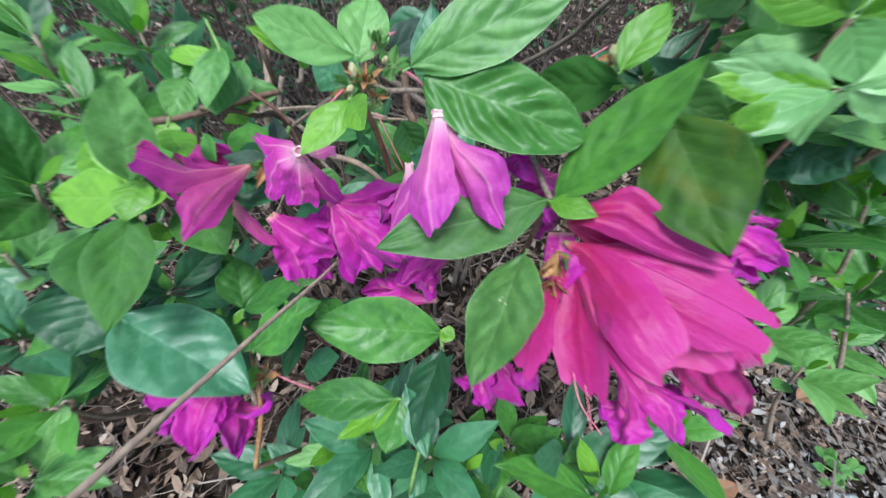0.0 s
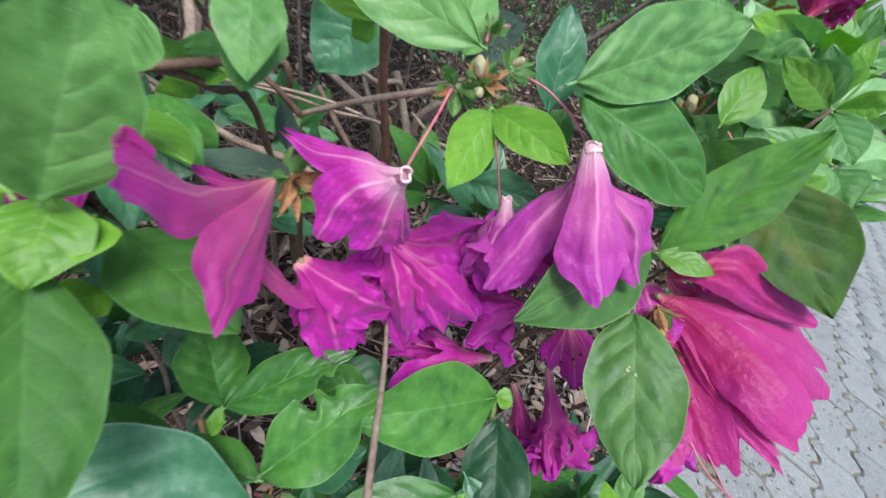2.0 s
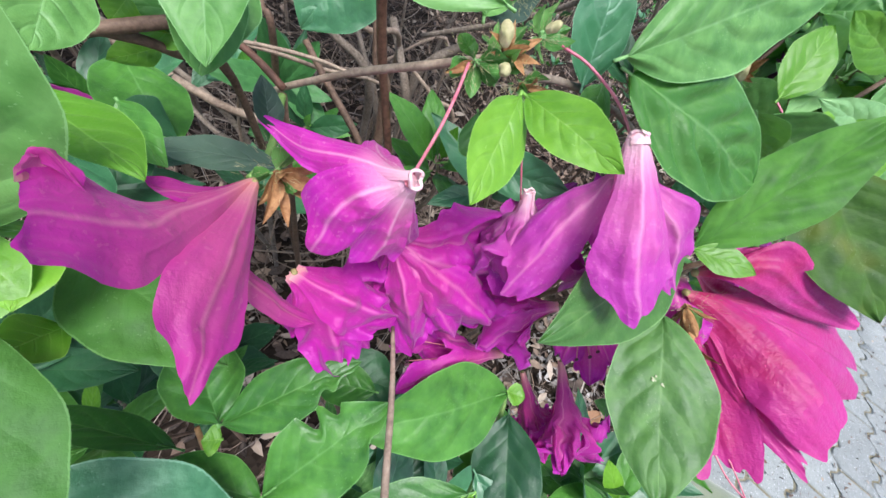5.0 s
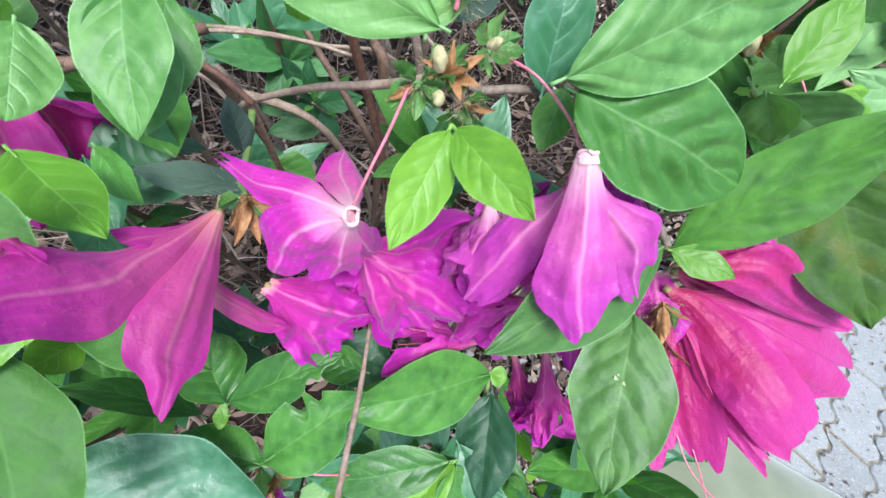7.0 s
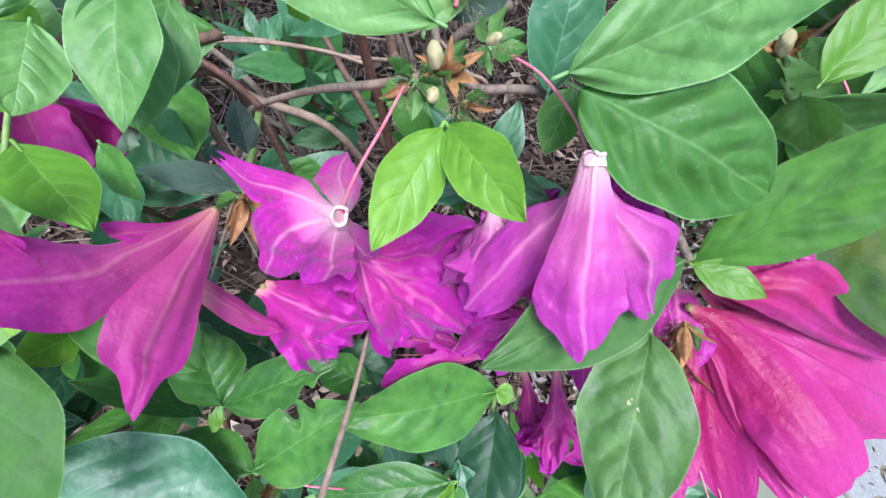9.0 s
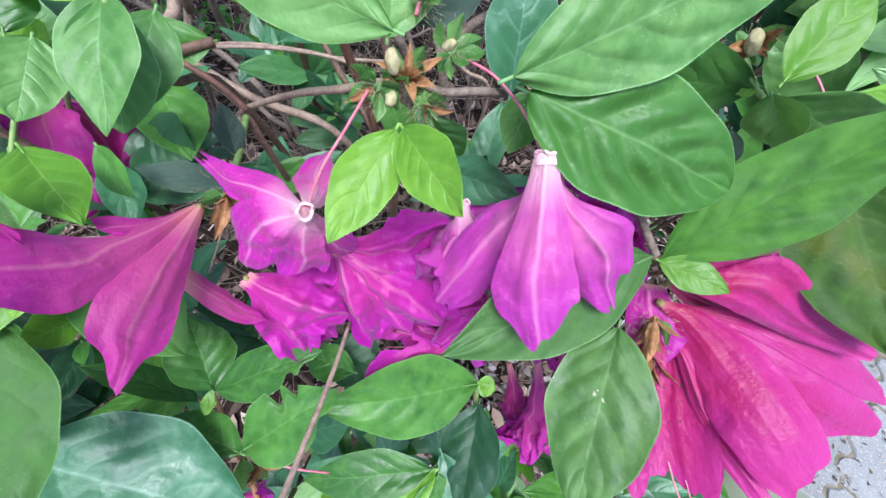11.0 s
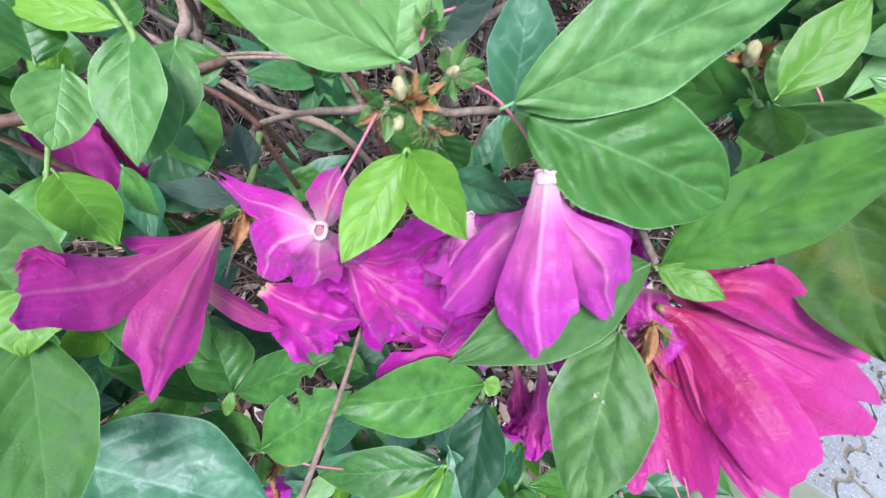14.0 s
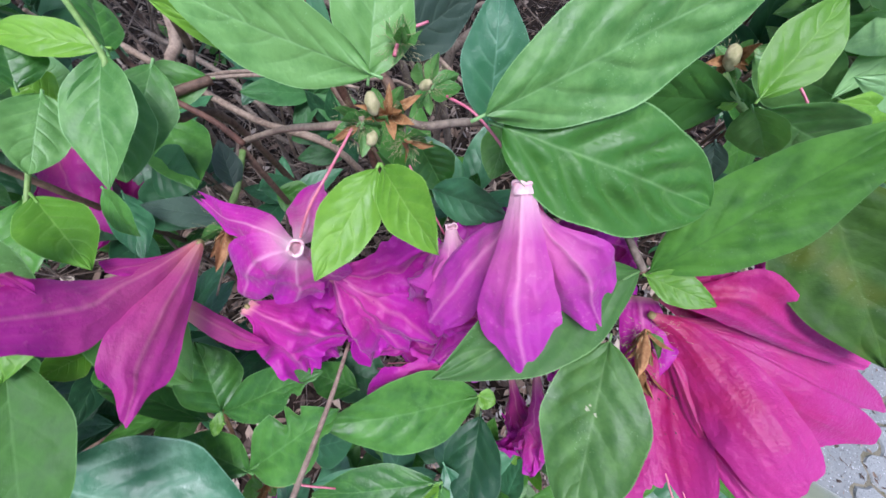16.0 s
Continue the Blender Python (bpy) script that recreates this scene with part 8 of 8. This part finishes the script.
flower((0.2418, 0.2682, 0.6950), (0.2591, 0.2841, 0.7178), "pink azalea flower with a long style at the shrub's edge", ROSE,
       [(0.2624, 0.2811, 0.7308), (0.2492, 0.3011, 0.7289), (0.2659, 0.2598, 0.7127), (0.2739, 0.3048, 0.7149), (0.2718, 0.2606, 0.7018)], r_base=0.002, r_mouth=0.01, neck=0.45, lobe=0.014, ruffle=0.0018, style=0.07)
flower((0.2214, 0.2719, 0.6691), (0.2204, 0.2526, 0.6526), "withered purple azalea flower hanging limp", WILTED,
       [(0.2073, 0.2326, 0.6382), (0.2195, 0.2327, 0.6355), (0.2342, 0.2428, 0.6422), (0.2223, 0.2546, 0.6413), (0.2193, 0.2376, 0.6463)], r_base=0.0016, r_mouth=0.005, neck=0.6, lobe=0.006, ruffle=0.002)
bud_cluster(side, (0.2285, 0.2878, 0.6848), (-0.76, -0.56, 0.33), 0.02, 9, 4, 21)

# a weed and curled dead leaves by the paving
weed = thing("weed", (0.673, 0.090, 0.012), "small pale green weed growing beside the paving", "plant")
leaf(weed, (0.6771, 0.0959, 0.0172), (0.6941, 0.0976, 0.0252), 0.0150, (-0.43, 0.21, 0.88), PALE, blunt=0.4)
leaf(weed, (0.6702, 0.0964, 0.0177), (0.6673, 0.1102, 0.0358), 0.0150, (-0.91, -0.39, 0.15), PALE, blunt=0.4)
leaf(weed, (0.6727, 0.0910, 0.0131), (0.6778, 0.0773, 0.0081), 0.0146, (-0.49, -0.45, 0.74), PALE, blunt=0.4)
leaf(weed, (0.7007, 0.0955, 0.0169), (0.7170, 0.0987, 0.0261), 0.0159, (-0.37, -0.46, 0.81), PALE, blunt=0.4)
leaf(weed, (0.6773, 0.0876, 0.0103), (0.6704, 0.0722, 0.0039), 0.0156, (-0.86, 0.18, 0.48), PALE, blunt=0.4)
leaf(weed, (0.6528, 0.1161, 0.0342), (0.6287, 0.1237, 0.0471), 0.0154, (0.29, -0.48, 0.83), PALE, blunt=0.4)
leaf(weed, (0.6620, 0.1104, 0.0294), (0.6593, 0.1240, 0.0474), 0.0154, (-0.93, -0.34, 0.12), PALE, blunt=0.4)
leaf(weed, (0.6742, 0.0888, 0.0113), (0.6764, 0.0742, 0.0056), 0.0145, (-0.70, -0.35, 0.62), PALE, blunt=0.4)
leaf(weed, (0.6525, 0.0964, 0.0176), (0.6274, 0.1032, 0.0299), 0.0151, (0.31, -0.41, 0.86), PALE, blunt=0.4)
leaf(weed, (0.6715, 0.0967, 0.0179), (0.6577, 0.1096, 0.0353), 0.0149, (-0.59, -0.80, 0.12), PALE, blunt=0.4)
leaf(weed, (0.6733, 0.0786, 0.0027), (0.6775, 0.0647, -0.0024), 0.0145, (-0.70, -0.42, 0.57), PALE, blunt=0.4)
leaf(weed, (0.6604, 0.0852, 0.0082), (0.6378, 0.0746, 0.0059), 0.0156, (-0.32, 0.51, 0.80), PALE, blunt=0.4)
leaf(weed, (0.6780, 0.0844, 0.0076), (0.6677, 0.0693, 0.0015), 0.0149, (-0.42, -0.08, 0.90), PALE, blunt=0.4)
leaf(weed, (0.6830, 0.0927, 0.0145), (0.6968, 0.0841, 0.0139), 0.0147, (-0.34, -0.61, 0.72), PALE, blunt=0.4)
leaf(weed, (0.6943, 0.0989, 0.0197), (0.7021, 0.1099, 0.0355), 0.0147, (-0.87, -0.08, 0.49), PALE, blunt=0.4)
leaf(weed, (0.6672, 0.1046, 0.0245), (0.6481, 0.1156, 0.0403), 0.0145, (-0.24, -0.91, 0.35), PALE, blunt=0.4)
twig(weed, [(0.6441, 0.1049, 0.0248), (0.6787, 0.0923, 0.0077), (0.7118, 0.0827, 0.0061)], 0.001, 0.001, GREENSTEM, "stem", 0.06)
twig(weed, [(0.6731, 0.1197, 0.0372), (0.6787, 0.0923, 0.0077), (0.6635, 0.0678, -0.0063)], 0.001, 0.001, GREENSTEM, "stem", 0.06)
dead = thing("fallen_leaf", (0.740, 0.282, 0.043), "curled brown dead leaf lying on mulch", "leaf")
leaf(dead, (0.7063, 0.2754, 0.0373), (0.7763, 0.2892, 0.0489), 0.0384, (-0.13, -0.16, 0.98), DEAD, bend=0.6, fold=0.6)
dead = thing("fallen_leaf", (0.780, 0.271, 0.034), "curled brown dead leaf lying on mulch", "leaf")
leaf(dead, (0.7458, 0.2641, 0.0278), (0.8158, 0.2779, 0.0394), 0.0388, (-0.16, -0.02, 0.99), DEAD, bend=0.6, fold=0.6)
dead = thing("fallen_leaf", (0.463, 0.068, 0.013), "curled brown dead leaf lying on mulch", "leaf")
leaf(dead, (0.4347, 0.0618, 0.0082), (0.4932, 0.0734, 0.0179), 0.0321, (-0.17, 0.05, 0.98), DEAD, bend=0.6, fold=0.6)
dead = thing("fallen_leaf", (0.698, 0.213, 0.037), "curled brown dead leaf lying on mulch", "leaf")
leaf(dead, (0.6660, 0.2066, 0.0318), (0.7319, 0.2197, 0.0428), 0.0390, (-0.21, 0.25, 0.95), DEAD, bend=0.6, fold=0.6)

# purple flower with dark stamens deep under the leaves
corolla("purple azalea flower with dark stamens, deep under the leaves", PURPLE, [
    ([(0.0381, 0.1168, 0.5590), (0.0294, 0.1075, 0.5539), (0.0232, 0.1003, 0.5477)], 0.0141, (-0.60, -0.01, 0.80), 0.2),
    ([(0.0381, 0.1168, 0.5590), (0.0365, 0.1015, 0.5531), (0.0343, 0.0885, 0.5474)], 0.0151, (-0.69, -0.19, 0.70), 0.2),
    ([(0.0381, 0.1168, 0.5590), (0.0413, 0.1043, 0.5579), (0.0442, 0.0925, 0.5531)], 0.0141, (-0.62, -0.33, 0.71), 0.2)], ruffle=0.0008, stamens=[[(0.0346, 0.1152, 0.5600), (0.0280, 0.1057, 0.5586), (0.0237, 0.0979, 0.5572)], [(0.0358, 0.1149, 0.5604), (0.0307, 0.1045, 0.5605), (0.0283, 0.0973, 0.5605)], [(0.0365, 0.1147, 0.5606), (0.0344, 0.1039, 0.5608), (0.0322, 0.0985, 0.5622)]])

# pale shoots at the shrub's edge, its brightness put into their leaf colour
fringe = thing("azalea_branch", (0.160, 0.221, 0.671), "azalea branch tip with pale leaves, brightened in colour, at the shrub's edge", "branch", "azalea branches")
leaf(fringe, (0.1625, 0.2199, 0.6721), (0.1716, 0.2019, 0.6801), 0.0229, (-0.88, -0.27, 0.40), PALE, bend=0.183803)
leaf(fringe, (0.1598, 0.2227, 0.6728), (0.1714, 0.2555, 0.6850), 0.0208, (-0.92, 0.37, -0.11), YOUNG, bend=0.183915)
leaf(fringe, (0.1581, 0.2206, 0.6703), (0.1446, 0.2338, 0.6527), 0.0220, (-0.46, -0.84, -0.28), MINT, bend=0.135383)
leaf(fringe, (0.1609, 0.2186, 0.6702), (0.1651, 0.1935, 0.6574), 0.0192, (-0.99, -0.13, -0.06), MINT, bend=0.196225)
leaf(fringe, (0.1581, 0.2218, 0.6712), (0.1275, 0.2476, 0.6638), 0.0210, (-0.58, -0.77, -0.26), MINT, bend=0.0575924)
leaf(fringe, (0.1601, 0.2226, 0.6729), (0.1557, 0.2497, 0.6924), 0.0197, (-0.75, -0.46, 0.47), MINT, bend=0.098453)
leaf(fringe, (0.1589, 0.2225, 0.6722), (0.1066, 0.2170, 0.6781), 0.0181, (0.06, -0.93, -0.36), MINT, bend=0.170456)
twig(fringe, [(0.1603, 0.2207, 0.6715), (0.182, 0.266, 0.326), (0.183, 0.271, -0.020)], 0.0012, 0.003, TWIG, "stem", 0.08)
fringe = thing("azalea_branch", (0.203, 0.226, 0.685), "azalea branch tip with pale leaves, brightened in colour, at the shrub's edge", "branch", "azalea branches")
leaf(fringe, (0.2017, 0.2277, 0.6857), (0.1562, 0.2308, 0.6914), 0.0235, (-0.13, -0.75, -0.65), MINT, bend=0.274107)
leaf(fringe, (0.2009, 0.2270, 0.6847), (0.1730, 0.2542, 0.6800), 0.0209, (-0.62, -0.70, -0.37), PALE, bend=0.280254)
leaf(fringe, (0.2012, 0.2274, 0.6852), (0.1383, 0.2269, 0.6859), 0.0209, (0.01, -0.90, 0.43), YOUNG, bend=0.0784987)
leaf(fringe, (0.2038, 0.2235, 0.6836), (0.1946, 0.1934, 0.6717), 0.0174, (-0.96, 0.27, 0.06), MINT, bend=0.0747165)
leaf(fringe, (0.2054, 0.2252, 0.6858), (0.1983, 0.2038, 0.6947), 0.0188, (-0.83, 0.04, -0.56), YOUNG, bend=0.168922)
leaf(fringe, (0.2007, 0.2263, 0.6841), (0.1405, 0.2217, 0.6718), 0.0187, (-0.03, -0.87, 0.49), PALE, bend=0.263638)
leaf(fringe, (0.2007, 0.2261, 0.6839), (0.1591, 0.2319, 0.6695), 0.0218, (-0.33, -0.66, 0.68), PALE, bend=0.113689)
twig(fringe, [(0.2031, 0.2256, 0.6849), (0.225, 0.271, 0.332), (0.227, 0.276, -0.020)], 0.0012, 0.003, TWIG, "stem", 0.08)
fringe = thing("azalea_branch", (0.183, 0.180, 0.666), "azalea branch tip with pale leaves, brightened in colour, at the shrub's edge", "branch", "azalea branches")
leaf(fringe, (0.1831, 0.1818, 0.6675), (0.1654, 0.1977, 0.6899), 0.0166, (-0.82, -0.48, -0.31), MINT, bend=0.161461)
leaf(fringe, (0.1850, 0.1795, 0.6668), (0.2051, 0.1702, 0.6768), 0.0238, (-0.38, -0.92, -0.09), YOUNG, bend=0.247231)
leaf(fringe, (0.1849, 0.1801, 0.6672), (0.2241, 0.1794, 0.6867), 0.0207, (-0.32, -0.70, 0.63), MINT, bend=0.106735)
leaf(fringe, (0.1835, 0.1781, 0.6649), (0.1699, 0.1447, 0.6539), 0.0217, (-0.85, 0.18, 0.50), MINT, bend=0.0808698)
leaf(fringe, (0.1833, 0.1817, 0.6676), (0.2107, 0.2139, 0.6903), 0.0223, (-0.72, 0.13, 0.68), YOUNG, bend=0.0605019)
leaf(fringe, (0.1818, 0.1819, 0.6669), (0.1345, 0.1929, 0.6782), 0.0196, (-0.17, -0.96, 0.22), YOUNG, bend=0.156379)
leaf(fringe, (0.1823, 0.1819, 0.6673), (0.1463, 0.1922, 0.6818), 0.0217, (-0.30, -0.95, -0.08), PALE, bend=0.0582438)
twig(fringe, [(0.1828, 0.1800, 0.6660), (0.205, 0.225, 0.323), (0.206, 0.230, -0.020)], 0.0012, 0.003, TWIG, "stem", 0.08)
fringe = thing("azalea_branch", (0.212, 0.210, 0.650), "azalea branch tip with pale leaves, brightened in colour, at the shrub's edge", "branch", "azalea branches")
leaf(fringe, (0.2104, 0.2123, 0.6510), (0.1582, 0.2240, 0.6569), 0.0189, (-0.16, -0.91, 0.37), MINT, bend=0.102641)
leaf(fringe, (0.2149, 0.2091, 0.6510), (0.2492, 0.1970, 0.6578), 0.0191, (-0.37, -0.79, 0.49), MINT, bend=0.224467)
leaf(fringe, (0.2105, 0.2091, 0.6486), (0.1512, 0.1816, 0.6322), 0.0177, (-0.28, 0.03, 0.96), MINT, bend=0.272062)
leaf(fringe, (0.2098, 0.2103, 0.6491), (0.1752, 0.2122, 0.6322), 0.0228, (-0.16, -0.96, 0.22), YOUNG, bend=0.124286)
leaf(fringe, (0.2098, 0.2106, 0.6493), (0.1475, 0.1948, 0.6445), 0.0191, (0.06, -0.52, 0.85), MINT, bend=0.272325)
leaf(fringe, (0.2124, 0.2080, 0.6488), (0.2269, 0.1931, 0.6311), 0.0250, (-0.63, -0.77, 0.13), YOUNG, bend=0.261628)
leaf(fringe, (0.2098, 0.2115, 0.6501), (0.1491, 0.2065, 0.6485), 0.0210, (0.08, -0.99, -0.07), MINT, bend=0.276564)
twig(fringe, [(0.2123, 0.2103, 0.6505), (0.234, 0.255, 0.315), (0.237, 0.260, -0.020)], 0.0012, 0.003, TWIG, "stem", 0.08)
fringe = thing("azalea_branch", (0.224, 0.247, 0.644), "azalea branch tip with pale leaves, brightened in colour, at the shrub's edge", "branch", "azalea branches")
leaf(fringe, (0.2210, 0.2478, 0.6430), (0.1813, 0.2483, 0.6340), 0.0236, (-0.06, -0.97, 0.22), MINT, bend=0.1495)
leaf(fringe, (0.2246, 0.2445, 0.6423), (0.2391, 0.2190, 0.6243), 0.0176, (-0.87, -0.49, -0.00), YOUNG, bend=0.0620332)
leaf(fringe, (0.2268, 0.2471, 0.6455), (0.2396, 0.2337, 0.6634), 0.0241, (-0.66, -0.75, -0.08), PALE, bend=0.131945)
leaf(fringe, (0.2236, 0.2498, 0.6459), (0.2058, 0.2669, 0.6643), 0.0220, (-0.80, -0.55, -0.26), PALE, bend=0.283629)
leaf(fringe, (0.2244, 0.2445, 0.6422), (0.2231, 0.2139, 0.6253), 0.0173, (-0.93, -0.15, 0.33), MINT, bend=0.160007)
leaf(fringe, (0.2210, 0.2476, 0.6428), (0.1897, 0.2543, 0.6297), 0.0248, (-0.42, -0.54, 0.73), MINT, bend=0.108787)
leaf(fringe, (0.2269, 0.2465, 0.6451), (0.2399, 0.2293, 0.6579), 0.0226, (-0.85, -0.46, 0.24), MINT, bend=0.204756)
twig(fringe, [(0.2240, 0.2471, 0.6440), (0.246, 0.292, 0.312), (0.248, 0.297, -0.020)], 0.0012, 0.003, TWIG, "stem", 0.08)
fringe = thing("azalea_branch", (0.170, 0.149, 0.649), "azalea branch tip with pale leaves, brightened in colour, at the shrub's edge", "branch", "azalea branches")
leaf(fringe, (0.1705, 0.1476, 0.6480), (0.1357, 0.1172, 0.6432), 0.0208, (-0.61, 0.61, 0.51), MINT, bend=0.162742)
leaf(fringe, (0.1683, 0.1489, 0.6478), (0.1405, 0.1435, 0.6242), 0.0241, (-0.65, 0.02, 0.76), MINT, bend=0.157032)
leaf(fringe, (0.1681, 0.1505, 0.6489), (0.1196, 0.1637, 0.6459), 0.0175, (-0.26, -0.88, 0.39), YOUNG, bend=0.0812908)
leaf(fringe, (0.1684, 0.1486, 0.6477), (0.1264, 0.1348, 0.6343), 0.0223, (-0.26, -0.14, 0.96), MINT, bend=0.258517)
leaf(fringe, (0.1683, 0.1509, 0.6493), (0.1218, 0.1679, 0.6525), 0.0172, (-0.31, -0.91, 0.28), MINT, bend=0.253242)
leaf(fringe, (0.1719, 0.1493, 0.6501), (0.2129, 0.1498, 0.6613), 0.0227, (-0.24, -0.42, 0.88), MINT, bend=0.158026)
leaf(fringe, (0.1717, 0.1481, 0.6491), (0.2056, 0.1352, 0.6493), 0.0208, (-0.35, -0.91, 0.21), MINT, bend=0.0858178)
twig(fringe, [(0.1699, 0.1494, 0.6491), (0.192, 0.194, 0.315), (0.193, 0.199, -0.020)], 0.0012, 0.003, TWIG, "stem", 0.08)
fringe = thing("azalea_branch", (0.237, 0.311, 0.659), "azalea branch tip with pale leaves, brightened in colour, at the shrub's edge", "branch", "azalea branches")
leaf(fringe, (0.2341, 0.3106, 0.6573), (0.1895, 0.2944, 0.6460), 0.0203, (-0.08, -0.42, 0.90), MINT, bend=0.187253)
leaf(fringe, (0.2377, 0.3135, 0.6616), (0.2439, 0.3315, 0.6764), 0.0231, (-0.53, -0.42, 0.74), YOUNG, bend=0.187862)
leaf(fringe, (0.2344, 0.3132, 0.6595), (0.1847, 0.3179, 0.6611), 0.0211, (-0.08, -0.92, 0.38), MINT, bend=0.185622)
leaf(fringe, (0.2392, 0.3125, 0.6617), (0.2411, 0.3102, 0.6861), 0.0171, (-0.72, -0.70, -0.01), YOUNG, bend=0.221995)
leaf(fringe, (0.2392, 0.3081, 0.6582), (0.2669, 0.2821, 0.6498), 0.0227, (-0.70, -0.66, -0.27), MINT, bend=0.163343)
leaf(fringe, (0.2385, 0.3079, 0.6577), (0.2225, 0.2664, 0.6499), 0.0220, (-0.84, 0.23, 0.50), MINT, bend=0.171985)
leaf(fringe, (0.2381, 0.3079, 0.6575), (0.2125, 0.2620, 0.6485), 0.0194, (-0.88, 0.46, 0.14), YOUNG, bend=0.170819)
twig(fringe, [(0.2371, 0.3109, 0.6592), (0.260, 0.356, 0.320), (0.262, 0.361, -0.020)], 0.0012, 0.003, TWIG, "stem", 0.08)

# dry patches on the broad leaf below the rose flowers
scar(rose, (0.0250, 0.0813, 0.5883), (-0.52, -0.12, 0.84), 0.0011, 1)
scar(rose, (0.0269, 0.0790, 0.5890), (-0.52, -0.12, 0.84), 0.0008, 2)
scar(rose, (0.0262, 0.0822, 0.5889), (-0.52, -0.12, 0.84), 0.0006, 3)

# bright leaves close by at the shrub's top
bright = thing("azalea_branch", (-0.154, 0.209, 0.615), "azalea branch tip with bright yellow-green leaves", "branch", "azalea branches")
leaf(bright, (-0.1534, 0.2082, 0.6152), (-0.1607, 0.2084, 0.6244), 0.0169, (0.49, -0.76, 0.42), YOUNG, blunt=0.3)
leaf(bright, (-0.1549, 0.2083, 0.6135), (-0.1628, 0.1981, 0.6123), 0.0116, (0.61, -0.54, 0.57), MINT, blunt=0.3)
leaf(bright, (-0.1563, 0.2112, 0.6133), (-0.1534, 0.2204, 0.6275), 0.0142, (0.40, -0.80, 0.44), MINT, blunt=0.3)
leaf(bright, (-0.1838, 0.2086, 0.5859), (-0.1866, 0.2181, 0.5957), 0.0142, (0.48, -0.56, 0.68), YOUNG, blunt=0.3)
twig(bright, [(-0.1545, 0.2092, 0.6141), (-0.1697, 0.2242, 0.5935), (-0.1919, 0.2407, 0.5638), (-0.2382, 0.2700, 0.5017)], 0.0009, 0.0014, GREENSTEM, "stem", 0.06)
twig(bright, [(-0.2382, 0.2700, 0.5017), (-0.261, 0.315, 0.241), (-0.243, 0.320, -0.020)], 0.0014, 0.003, TWIG, "stem", 0.08)

CLOTH = cloth_material()


def olive_cloth():
    """A stiff piece of cloth that lies over itself in a blunt point, with a turned-over hem."""
    ob = thing("folded_cloth", (0.60, -0.06, 0.012), "olive green cloth folded to a blunt point on the paving", "cloth")
    bm = bmesh.new()
    rows = []
    for i in range(25):
        s = i / 24
        y = -0.058 - 0.42 * s
        xl, xr = 0.585 - 0.42 * s**0.45, 0.64 + 0.55 * s
        row = []
        for j in range(29):
            u = j / 28
            rise = 0.10 * s**0.55 * math.sin(math.pi * u) ** 0.6 + 0.004 * math.sin(14 * u + 9 * s)
            row.append((xl + (xr - xl) * u, y + 0.02 * math.sin(math.pi * u), 0.0145 + max(0, rise)))
        rows.append(row)
    sheet(bm, rows, [[(0, 0)] * 29 for _ in range(25)])
    body = part("cloth", bm, CLOTH, ob)
    mod = body.modifiers.new("thick", "SOLIDIFY")
    mod.thickness, mod.offset = 0.003, 1
    bm = bmesh.new()
    sheet(bm, [[(0.582 + 0.05 * u, -0.048 - 0.006 * k, 0.018 + 0.004 * math.sin(math.pi * k / 4)) for u in (0, 0.5, 1)] for k in range(5)], [[(0, 0)] * 3 for _ in range(5)])
    hem = part("hem", bm, CLOTH, ob, "turned-over hem")
    mod = hem.modifiers.new("thick", "SOLIDIFY")
    mod.thickness = 0.003
    return ob


olive_cloth()
